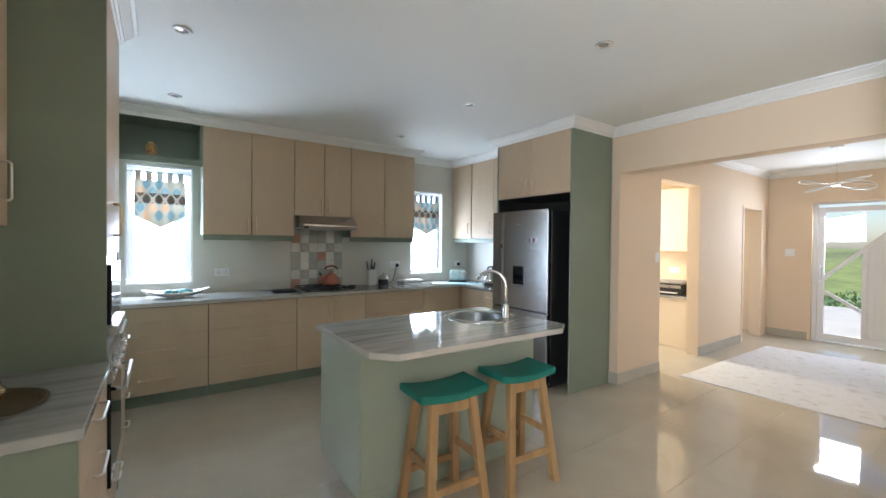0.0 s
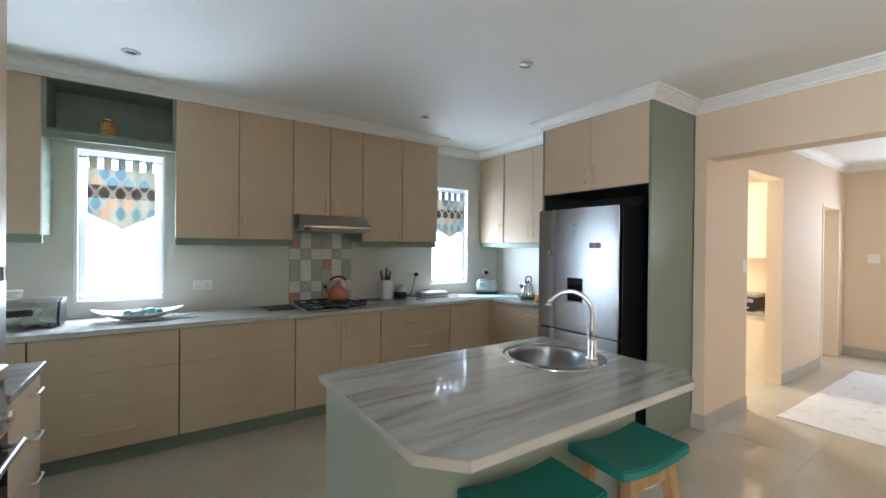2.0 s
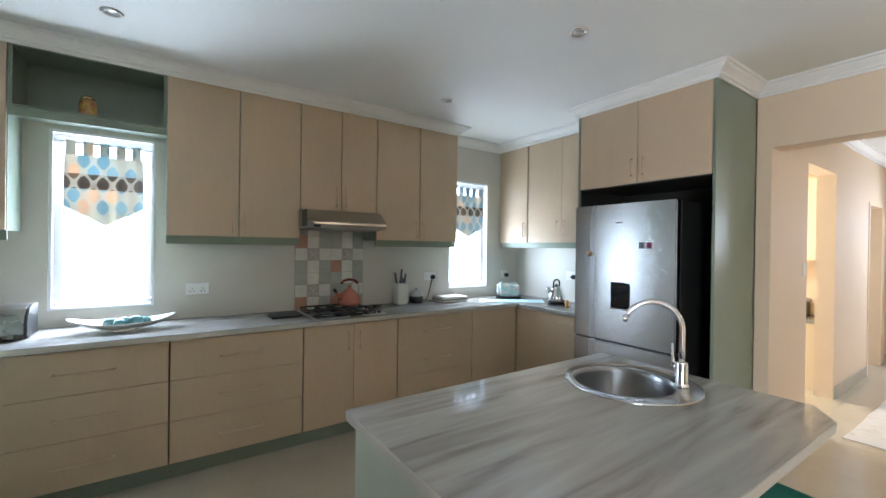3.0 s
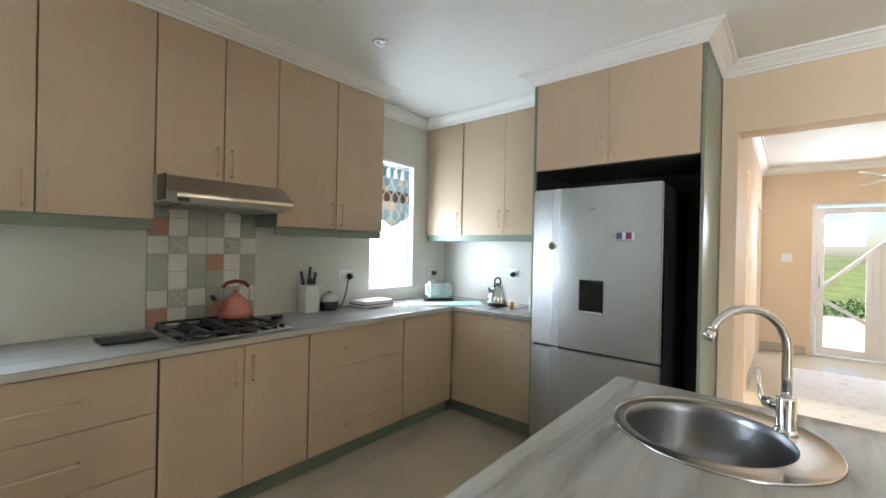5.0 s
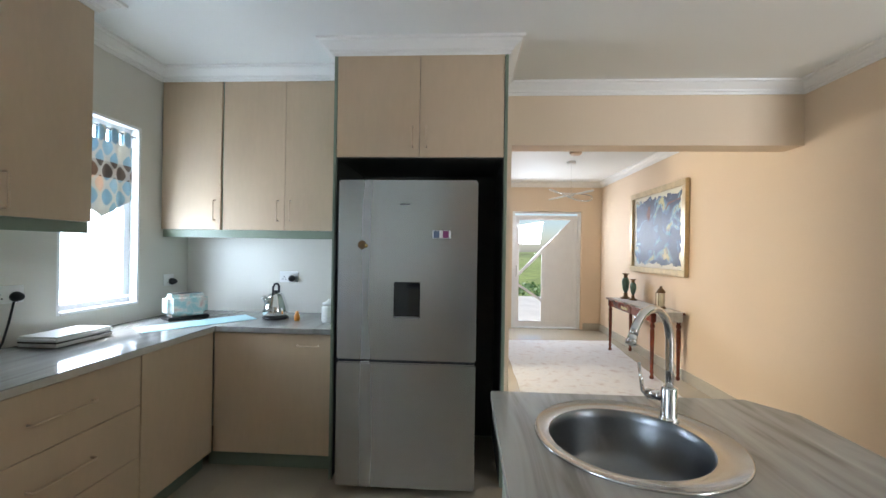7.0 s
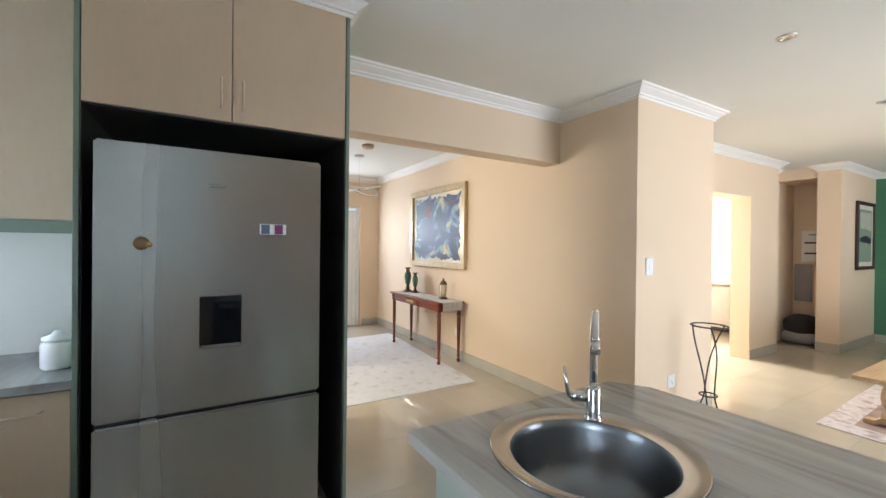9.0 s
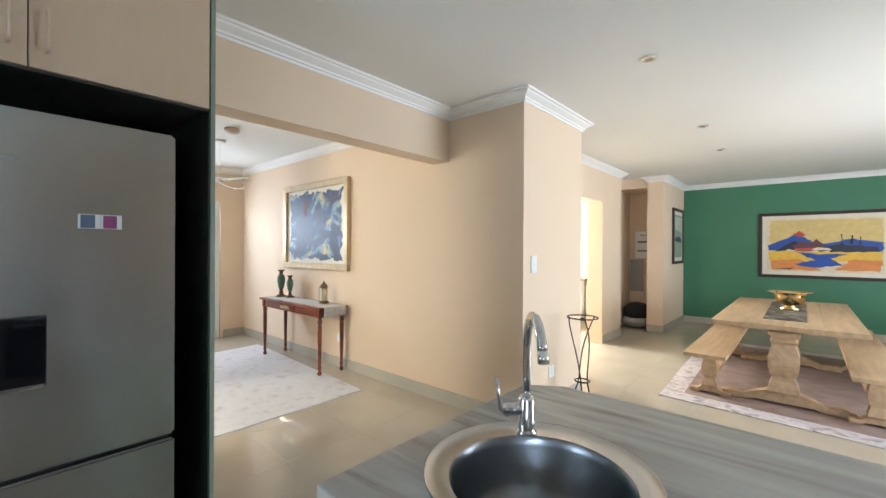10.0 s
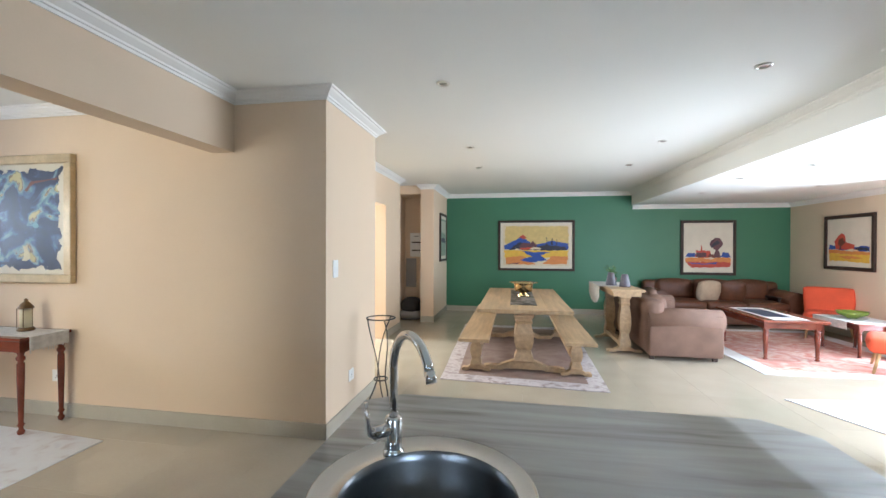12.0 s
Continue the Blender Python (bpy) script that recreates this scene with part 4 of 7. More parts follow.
def curtain_material():
    """Rows of leaf-shaped ogees in blue, peach and cream, with a brown band through the middle."""
    m = bpy.data.materials.new("ogee_print_cotton")
    m.use_nodes = True
    t = m.node_tree
    b = t.nodes["Principled BSDF"]
    b.inputs["Roughness"].default_value = 0.9
    geo = t.nodes.new("ShaderNodeNewGeometry")
    sep = t.nodes.new("ShaderNodeSeparateXYZ")
    t.links.new(geo.outputs["Position"], sep.inputs[0])

    def mth(op, a, c=None, d=None):
        n = t.nodes.new("ShaderNodeMath")
        n.operation = op
        for i, v in enumerate((a, c, d)):
            if v is None:
                continue
            if isinstance(v, (int, float)):
                n.inputs[i].default_value = v
            else:
                t.links.new(v, n.inputs[i])
        return n.outputs[0]
    px, pz = 0.100, 0.155
    u = mth("MULTIPLY", sep.outputs["X"], 2 * math.pi / px)
    v = mth("MULTIPLY", sep.outputs["Z"], 2 * math.pi / pz)
    s = mth("ADD", mth("COSINE", u), mth("COSINE", v))
    s = mth("ABSOLUTE", s)
    leaf = mth("GREATER_THAN", s, 0.52)
    cell = mth("FLOOR", mth("ADD", mth("DIVIDE", mth("ADD", u, v), 2 * math.pi), 0.5))
    cellz = mth("FLOOR", mth("ADD", mth("DIVIDE", mth("SUBTRACT", u, v), 2 * math.pi), 0.5))
    wn_ = t.nodes.new("ShaderNodeTexWhiteNoise")
    wn_.noise_dimensions = "2D"
    cmb = t.nodes.new("ShaderNodeCombineXYZ")
    t.links.new(cell, cmb.inputs[0])
    t.links.new(cellz, cmb.inputs[1])
    t.links.new(cmb.outputs[0], wn_.inputs["Vector"])
    r = t.nodes.new("ShaderNodeValToRGB")
    r.color_ramp.interpolation = "CONSTANT"
    e = r.color_ramp.elements
    e[0].position, e[0].color = 0, (0.36, 0.50, 0.56, 1)
    e[1].position, e[1].color = 0.4, (0.74, 0.56, 0.42, 1)
    for p, c in ((0.55, (0.66, 0.62, 0.54)), (0.8, (0.42, 0.54, 0.58))):
        k = e.new(p)
        k.color = (*c, 1)
    t.links.new(wn_.outputs["Value"], r.inputs[0])
    mix = t.nodes.new("ShaderNodeMix")
    mix.data_type = "RGBA"
    mix.inputs["A"].default_value = (0.66, 0.62, 0.55, 1)
    t.links.new(leaf, mix.inputs["Factor"])
    t.links.new(r.outputs[0], mix.inputs["B"])
    dz = mth("ABSOLUTE", mth("SUBTRACT", sep.outputs["Z"], 1.875))
    band = mth("LESS_THAN", dz, 0.05)
    dark = t.nodes.new("ShaderNodeMix")
    dark.data_type = "RGBA"
    dark.inputs["B"].default_value = (0.16, 0.085, 0.05, 1)
    t.links.new(mth("MULTIPLY", band, mth("ADD", 0.25, mth("MULTIPLY", leaf, 0.6))), dark.inputs["Factor"])
    t.links.new(mix.outputs["Result"], dark.inputs["A"])
    t.links.new(dark.outputs["Result"], b.inputs["Base Color"])
    tr = t.nodes.new("ShaderNodeBsdfTranslucent")
    t.links.new(dark.outputs["Result"], tr.inputs[0])
    ms = t.nodes.new("ShaderNodeMixShader")
    ms.inputs[0].default_value = 0.22
    t.links.new(b.outputs[0], ms.inputs[1])
    t.links.new(tr.outputs[0], ms.inputs[2])
    t.links.new(ms.outputs[0], t.nodes["Material Output"].inputs[0])
    return m


M_curtain = curtain_material()


def cafe_curtain(x0, x1, ztop, zbot, tip):
    """A short tab-top curtain with a pointed hem, on a thin rod."""
    root = thing("tab_curtain", ((x0 + x1) / 2, NORTH + 0.02, zbot), "short patterned tab-top curtain with pointed hem in the window", "curtain", "kitchen window curtains")
    y = NORTH + 0.025
    part("rod", tube([(x0 - 0.06, y, ztop + 0.01), (x1 + 0.06, y, ztop + 0.01)], 0.006, 8), M_steelh, root)
    b = bmesh.new()
    n = 36
    top, hem = [], []
    for i in range(n + 1):
        u = i / n
        x = x0 + (x1 - x0) * u
        yy = y - 0.012 + 0.007 * math.sin(u * 26)
        e = abs(2 * u - 1)
        z = zbot - (tip * (1 - e / 0.85) if e < 0.85 else -tip * 0.2 * (e - 0.85) / 0.15)
        top.append(b.verts.new((x, yy, ztop - 0.07)))
        hem.append(b.verts.new((x, yy - 0.003 * math.sin(u * 14), z)))
    for i in range(n):
        b.faces.new((top[i], top[i + 1], hem[i + 1], hem[i]))
    g = bmesh.ops.extrude_face_region(b, geom=b.faces[:])
    bmesh.ops.translate(b, vec=(0, 0.002, 0), verts=[v for v in g["geom"] if isinstance(v, bmesh.types.BMVert)])
    bmesh.ops.recalc_face_normals(b, faces=b.faces[:])
    part("cloth", b, M_curtain, root)
    for i in range(5):
        xa = x0 + (x1 - x0) * (0.02 + 0.205 * i)
        b = bmesh.new()
        box(xa, y - 0.013, ztop - 0.072, xa + 0.05, y - 0.010, ztop + 0.022, bm=b)
        box(xa, y + 0.008, ztop - 0.072, xa + 0.05, y + 0.011, ztop + 0.022, bm=b)
        box(xa, y - 0.010, ztop + 0.018, xa + 0.05, y + 0.008, ztop + 0.022, bm=b)
        part("tab", b, M_curtain, root)


cafe_curtain(0.10, 0.525, 2.12, 1.69, 0.11)
cafe_curtain(3.25, 3.69, 2.12, 1.69, 0.11)


# ---- kitchen: hob wall ----
root = thing("cooker_hood", (1.84, 5.2, 1.6), "slim brushed steel cooker hood under the short cabinets", "cooker hood")
XY = Matrix(((0, 0, 1, 0), (1, 0, 0, 0), (0, 1, 0, 0), (0, 0, 0, 1)))
part("hood_body", prism([(NORTH - 0.01, 1.605), (4.965, 1.605), (4.945, 1.655), (5.08, 1.75), (NORTH - 0.01, 1.75)], 1.522, 2.178, m=XY, bevel=0.002), M_steelh, root)
part("visor_bar", box(1.56, 4.925, 1.628, 2.165, 4.948, 1.648, bevel=0.004), M_chrome, root)
part("end_cap", box(1.518, 4.95, 1.615, 1.5215, 5.08, 1.74), M_black, root)
part("grease_filter", box(1.60, 5.01, 1.597, 2.15, 5.40, 1.6045), M_greymetal, root)
part("switch_panel", box(1.57, 4.940, 1.607, 1.62, 4.952, 1.625), M_black, root)

# tile panel behind the hob: w white, g grey, p patterned, t terracotta, s sage, - none
M_tw = tile_variation(flat("white_glazed_tile", (0.72, 0.71, 0.64), 0.2), 0.05)
M_tg = tile_variation(flat("grey_glazed_tile", (0.42, 0.43, 0.38), 0.2), 0.07)
M_tt = tile_variation(flat("terracotta_glazed_tile", (0.50, 0.28, 0.20), 0.25), 0.08)
M_tp = patterned("patterned_glazed_tile", [(0.30, 0.28, 0.25), (0.58, 0.56, 0.50), (0.36, 0.32, 0.28), (0.62, 0.60, 0.55)], 60, rough=0.25, bump=0.05, detail=2)
panel_rows = ["twgtgg", "wpwggw", "gwggwg", "gwgtwg", "wpwwpw", "twggwg", "gwggwg"]
tiles_root = structure("backsplash", box(1.5735, NORTH - 0.0022, CT1 + 0.001, 2.1995, NORTH - 0.0002, 1.655), M_grout)
px0, pw = 1.576, 0.1035
for r, row in enumerate(panel_rows):
    for c, k in enumerate(row):
        x, z = px0 + c * pw, CT1 + 0.003 + r * 0.1065
        top = min(z + 0.1035, 1.655)
        part("wall_tile", box(x + 0.0015, NORTH - 0.0085, z, x + pw - 0.0015, NORTH - 0.0024, top, bevel=0.0012), {"w": M_tw, "g": M_tg, "p": M_tp, "t": M_tt}[k], tiles_root)
        if k == "p":
            mx, mz, q = x + pw / 2, z + 0.052, 0.003
            b = bmesh.new()
            for s1 in (-1, 1):
                bb = box(-0.050, -0.001, -q / 2, 0.050, 0, q / 2)
                merge(b, bb, Matrix.Translation((mx, NORTH - 0.0086, mz)) @ Euler((0, radians(45 * s1), 0)).to_matrix().to_4x4())
            part("tile_motif", b, M_tw, tiles_root)

root = thing("gas_hob", (1.86, 5.05, CT1), "steel gas hob with black cast-iron pan supports and side knobs", "hob")
part("hob_plate", box(1.575, 4.905, CT1 + 0.0005, 2.165, 5.40, CT1 + 0.010, bevel=0.004), M_steelh, root)
part("black_well", box(1.592, 4.925, CT1 + 0.0102, 2.092, 5.385, CT1 + 0.0118, bevel=0.001), M_blackgloss, root)
for bx, by, br in ((1.71, 5.03, 0.045), (1.71, 5.28, 0.035), (1.97, 5.03, 0.035), (1.97, 5.28, 0.05)):
    bur = part("burner", lathe([(br, 0), (br, 0.012), (br * 0.8, 0.014), (br * 0.78, 0.022), (0, 0.024)], 20, m=Matrix.Translation((bx, by, CT1 + 0.012))), M_iron, root)
    part("burner_ring", lathe([(br * 1.25, 0), (br * 1.2, 0.006), (br * 1.0, 0.007)], 20, m=Matrix.Translation((bx, by, CT1 + 0.0122))), M_chrome, bur)
for x0_, x1_ in ((1.60, 1.835), (1.845, 2.08)):
    z0 = CT1 + 0.044
    root_s = part("pan_support", box(x0_, 4.922, z0 - 0.014, x1_, 4.938, z0, bevel=0.002), M_iron, root)
    b = bmesh.new()
    for yy in (5.155, 5.38):
        box(x0_, yy - 0.008, z0 - 0.014, x1_, yy + 0.008, z0, bm=b, bevel=0.002)
    for xx in (x0_ + 0.005, (x0_ + x1_) / 2, x1_ - 0.005):
        box(xx - 0.008, 4.939, z0 - 0.014, xx + 0.008, 5.38, z0 - 0.0005, bm=b, bevel=0.002)
    for xx in (x0_ + 0.006, x1_ - 0.006):
        for yy in (4.935, 5.375):
            box(xx - 0.006, yy - 0.006, CT1 + 0.010, xx + 0.006, yy + 0.006, z0, bm=b)
    part("support_bar", b, M_iron, root_s)
for i in range(4):
    part("knob", lathe([(0.017, 0), (0.016, 0.018), (0.013, 0.021), (0, 0.021)], 14, m=Matrix.Translation((2.125, 4.96 + 0.085 * i, CT1 + 0.010))), M_black, root)

root = thing("griddle_pan", (1.42, 5.22, CT1), "flat black griddle plate lying beside the hob", "pan")
part("plate", box(1.32, 5.12, CT1 + 0.001, 1.55, 5.30, CT1 + 0.013, bevel=0.005), M_iron, root)
root = thing("gas_lighter", (2.24, 5.28, CT1), "black long-handled gas lighter lying by the hob", "lighter")
part("handle", tube([(2.20, 5.25, CT1 + 0.014), (2.30, 5.30, CT1 + 0.014)], 0.013, 10), M_black, root)
part("nozzle", tube([(2.17, 5.235, CT1 + 0.014), (2.202, 5.251, CT1 + 0.014)], 0.005, 8), M_steelh, root)


def stove_kettle():
    x, y, z = 1.985, 5.27, CT1 + 0.0445
    root = thing("stovetop_kettle", (x, y, z), "salmon pink enamel whistling kettle with wooden arch handle", "kettle")
    part("kettle_body", lathe([(0.088, 0), (0.098, 0.01), (0.098, 0.035), (0.088, 0.07), (0.066, 0.105), (0.035, 0.13), (0.02, 0.135)], 28, m=Matrix.Translation((x, y, z))), M_terr, root)
    lid = part("lid", lathe([(0.036, 0.128), (0.03, 0.138), (0.01, 0.143), (0.008, 0.15)], 18, m=Matrix.Translation((x, y, z))), M_terr, root)
    part("lid_knob", lathe([(0.008, 0.15), (0.014, 0.156), (0.012, 0.168), (0, 0.172)], 14, m=Matrix.Translation((x, y, z))), M_terr, lid)
    part("spout", tube([(x - 0.07, y - 0.02, z + 0.06), (x - 0.115, y - 0.03, z + 0.095), (x - 0.135, y - 0.035, z + 0.12)], 0.018, 10, radii=[0.024, 0.017, 0.013]), M_terr, root)
    part("whistle", tube([(x - 0.13, y - 0.034, z + 0.118), (x - 0.15, y - 0.038, z + 0.145)], 0.014, 10), M_black, root)
    for k in (-1, 1):
        part("handle_bracket", tube([(x + k * 0.082, y, z + 0.085), (x + k * 0.088, y, z + 0.15), (x + k * 0.075, y, z + 0.19)], 0.005, 8), M_steelh, root)
    part("handle_grip", tube([(x - 0.078, y, z + 0.185), (x - 0.05, y, z + 0.212), (x, y, z + 0.222), (x + 0.05, y, z + 0.212), (x + 0.078, y, z + 0.185)], 0.011, 10), M_mahog, root)


stove_kettle()

# knife block, eggs cooker, scales, toaster, kettle
root = thing("knife_holder", (2.555, 5.38, CT1), "white square knife holder with dark-handled knives", "knife holder")
part("holder", prism([(2.50, 5.325), (2.61, 5.325), (2.61, 5.435), (2.50, 5.435)], CT1 + 0.001, CT1 + 0.20, bevel=0.008), M_ceramic, root)
for i, (dx, dy, hh, tl) in enumerate(((-0.035, 0.02, 0.10, -0.02), (-0.01, -0.01, 0.04, 0.0), (0.01, 0.02, 0.13, 0.01), (0.035, -0.01, 0.09, 0.012), (0.02, 0.0, 0.05, 0.0))):
    k = part("knife", box(2.555 + dx - 0.010, 5.38 + dy - 0.002, CT1 + 0.19, 2.555 + dx + 0.010, 5.38 + dy + 0.001, CT1 + 0.215), M_steelh, root)
    part("knife_handle", tube([(2.555 + dx, 5.38 + dy, CT1 + 0.205), (2.555 + dx + tl, 5.38 + dy, CT1 + 0.205 + hh)], 0.011, 8), M_board, k)

root = thing("egg_boiler", (2.735, 5.385, CT1), "small egg boiler with steel dome and black base", "small appliance")
part("base", lathe([(0.062, 0.0), (0.07, 0.01), (0.072, 0.06), (0.066, 0.068)], 24, m=Matrix.Translation((2.735, 5.385, CT1 + 0.001))), M_black, root)
part("dome", lathe([(0.068, 0.068), (0.066, 0.09), (0.05, 0.118), (0.02, 0.132), (0.0, 0.134)], 24, m=Matrix.Translation((2.735, 5.385, CT1 + 0.001)), cap=False), M_steelh, root)
part("dome_knob", lathe([(0.008, 0.132), (0.012, 0.14), (0, 0.146)], 12, m=Matrix.Translation((2.735, 5.385, CT1 + 0.001))), M_black, root)
part("power_cord", tube([(2.80, 5.385, CT1 + 0.02), (2.86, 5.40, CT1 + 0.02), (2.89, 5.42, CT1 + 0.04), (2.93, 5.44, CT1 + 0.12), (2.96, 5.45, CT1 + 0.22)], 0.005, 8), M_black, root)

root = thing("sandwich_press", (3.1, 5.33, CT1), "flat white hinged electric press with dark seam", "small appliance")
part("lower_shell", box(2.95, 5.22, CT1 + 0.004, 3.27, 5.43, CT1 + 0.022, bevel=0.008, seg=2), M_white, root)
part("seam", box(2.955, 5.225, CT1 + 0.0225, 3.265, 5.425, CT1 + 0.029), M_black, root)
part("upper_shell", box(2.95, 5.22, CT1 + 0.0295, 3.27, 5.43, CT1 + 0.055, bevel=0.010, seg=2), M_white, root)

root = thing("counter_mat", (3.6, 5.05, CT1), "pale blue table mat lying across the worktop corner", "mat")
part("mat_sheet", prism([(3.34, 5.12), (3.88, 4.73), (4.04, 4.90), (3.46, 5.28)], CT1 + 0.0008, CT1 + 0.004), mat("pale_blue_cloth", (0.45, 0.68, 0.72), 0.6, var=0.05), root)

root = thing("toaster", (3.83, 5.22, CT1), "pastel patterned two-slice toaster with black base", "toaster")
tm = Matrix.Translation((3.84, 5.22, 0)) @ Euler((0, 0, radians(-35))).to_matrix().to_4x4()
M_toast = patterned("pastel_marbled_enamel", [(0.60, 0.36, 0.30), (0.70, 0.66, 0.60), (0.35, 0.55, 0.55), (0.70, 0.66, 0.60)], 14, rough=0.25, bump=0.0)
b = box(-0.125, -0.075, CT1 + 0.022, 0.125, 0.075, CT1 + 0.175, bevel=0.028, seg=3)
b.transform(tm)
part("toaster_shell", b, M_toast, root)
b = box(-0.128, -0.078, CT1 + 0.001, 0.128, 0.078, CT1 + 0.024, bevel=0.006)
b.transform(tm)
part("toaster_base", b, M_black, root)
for dy in (-0.028, 0.028):
    b = box(-0.085, dy - 0.012, CT1 + 0.1752, 0.085, dy + 0.012, CT1 + 0.1765)
    b.transform(tm)
    part("slot", b, M_black, root)

root = thing("electric_kettle", (3.90, 4.62, CT1), "polished steel electric kettle with black arch handle", "kettle")
kx, ky = 3.93, 4.62
part("kettle_base", lathe([(0.085, 0.0), (0.088, 0.012), (0.07, 0.022)], 24, m=Matrix.Translation((kx, ky, CT1 + 0.001))), M_black, root)
part("kettle_body", lathe([(0.082, 0.023), (0.088, 0.04), (0.08, 0.09), (0.056, 0.155), (0.05, 0.17), (0.02, 0.183), (0, 0.185)], 28, m=Matrix.Translation((kx, ky, CT1 + 0.001))), M_chrome, root)
part("kettle_spout", tube([(kx - 0.055, ky + 0.03, CT1 + 0.12), (kx - 0.085, ky + 0.05, CT1 + 0.165)], 0.016, 10, radii=[0.022, 0.012]), M_chrome, root)
part("lid_knob", lathe([(0.012, 0.184), (0.016, 0.196), (0, 0.20)], 14, m=Matrix.Translation((kx, ky, CT1 + 0.001))), M_black, root)
part("handle", tube([(kx - 0.045, ky, CT1 + 0.165), (kx - 0.045, ky, CT1 + 0.225), (kx - 0.02, ky, CT1 + 0.245), (kx + 0.02, ky, CT1 + 0.245), (kx + 0.045, ky, CT1 + 0.225), (kx + 0.045, ky, CT1 + 0.165)], 0.008, 8), M_black, root)
root = thing("spice_bottle", (3.86, 4.44, CT1), "little orange bottle by the steel kettle", "bottle")
part("bottle", lathe([(0.018, 0), (0.02, 0.03), (0.012, 0.05), (0.01, 0.062)], 12, m=Matrix.Translation((3.87, 4.44, CT1 + 0.001))), mat("orange_plastic", (0.75, 0.30, 0.05), 0.4), root)
root = thing("storage_jar", (3.86, 4.20, CT1), "white lidded storage jars next to the fridge housing", "jar")
part("jar_body", lathe([(0.05, 0), (0.055, 0.01), (0.055, 0.10), (0.045, 0.115)], 20, m=Matrix.Translation((3.84, 4.20, CT1 + 0.001))), M_ceramic, root)
part("lid", lathe([(0.05, 0.116), (0.05, 0.13), (0.02, 0.14), (0.012, 0.155)], 20, m=Matrix.Translation((3.84, 4.20, CT1 + 0.001))), M_white, root)

root = thing("fruit_dish", (0.44, 5.2, CT1), "wide white ceramic dish with upturned pointed ends, fruit inside", "dish")
b = bmesh.new()
n, mrows = 24, 6
grid = []
for j in range(mrows + 1):
    f = j / mrows
    ring = []
    for i in range(n):
        a = 2 * math.pi * i / n
        ex = 0.25 + 0.03 * max(0, abs(math.cos(a)) ** 6)
        x, y = 0.44 + f * ex * math.cos(a), 5.19 + f * 0.13 * math.sin(a)
        ring.append(b.verts.new((x, y, CT1 + 0.012 + 0.045 * f ** 2 + 0.035 * f ** 4 * abs(math.cos(a)) ** 4)))
    grid.append(ring)
for p, q in zip(grid, grid[1:]):
    for i in range(n):
        f = b.faces.new((p[i], p[(i + 1) % n], q[(i + 1) % n], q[i]))
        f.smooth = True
g = bmesh.ops.extrude_face_region(b, geom=b.faces[:])
bmesh.ops.translate(b, vec=(0, 0, -0.007), verts=[v for v in g["geom"] if isinstance(v, bmesh.types.BMVert)])
bmesh.ops.recalc_face_normals(b, faces=b.faces[:])
part("dish_body", b, M_ceramic, root)
part("dish_foot", lathe([(0.06, 0), (0.05, 0.006), (0.05, 0.008)], 20, m=Matrix.Translation((0.44, 5.19, CT1 + 0.0008))), M_ceramic, root)
M_fruit = mat("teal_glass_ball", (0.10, 0.22, 0.22), 0.2, var=0.2)
for i, (dx, dy, r) in enumerate(((-0.07, 0.0, 0.034), (0.0, 0.02, 0.034), (0.06, -0.01, 0.038), (-0.02, -0.04, 0.032), (0.11, 0.02, 0.03))):
    fr = thing("decorative_ball", (0.44 + dx, 5.19 + dy, CT1 + 0.03), "round teal ornament lying in the white dish", "ornament", "balls in the dish")
    b = bmesh.new()
    bmesh.ops.create_uvsphere(b, u_segments=16, v_segments=10, radius=r)
    b.transform(Matrix.Translation((0.44 + dx, 5.19 + dy, CT1 + 0.014 + r + 0.3 * abs(dx) ** 2)) @ Matrix.Diagonal((1.15, 1, 0.95, 1)))
    for f in b.faces:
        f.smooth = True
    part("ball", b, M_fruit, fr)

root = thing("bread_bin", (-0.2, 5.24, CT1), "steel roll-top bread bin with black end caps", "bread bin")
prof = [(5.36, 0.0), (5.13, 0.0), (5.115, 0.03), (5.115, 0.08), (5.13, 0.13), (5.17, 0.165), (5.23, 0.18), (5.36, 0.18)]
prof = [(y, CT1 + 0.006 + z) for y, z in prof]
part("bin_body", prism(prof, -0.355, -0.005, m=XY, bevel=0.003), M_steelh, root)
for x0_, x1_ in ((-0.37, -0.3555), (-0.0045, 0.010)):
    part("end_cap", prism([(y, z) for y, z in prof], x0_, x1_, m=XY, bevel=0.003), M_black, root)
part("handle_recess", prism([(-0.255, CT1 + 0.10), (-0.245, CT1 + 0.085), (-0.125, CT1 + 0.085), (-0.115, CT1 + 0.10), (-0.115, CT1 + 0.115), (-0.125, CT1 + 0.128), (-0.245, CT1 + 0.128), (-0.255, CT1 + 0.115)], 0, 0.006, m=Matrix(((1, 0, 0, 0), (0, 0, -1, 5.116), (0, 1, 0, 0), (0, 0, 0, 1)))), M_black, root)
root = thing("kitchen_canister", (-0.28, 5.4, CT1), "cream lidded canister behind the bread bin", "jar")
part("canister_body", lathe([(0.05, 0), (0.052, 0.01), (0.052, 0.215)], 20, m=Matrix.Translation((-0.28, 5.42, CT1 + 0.001))), M_ceramic, root)
part("lid", lathe([(0.054, 0.216), (0.054, 0.232), (0.05, 0.235)], 20, m=Matrix.Translation((-0.28, 5.42, CT1 + 0.001))), M_white, root)

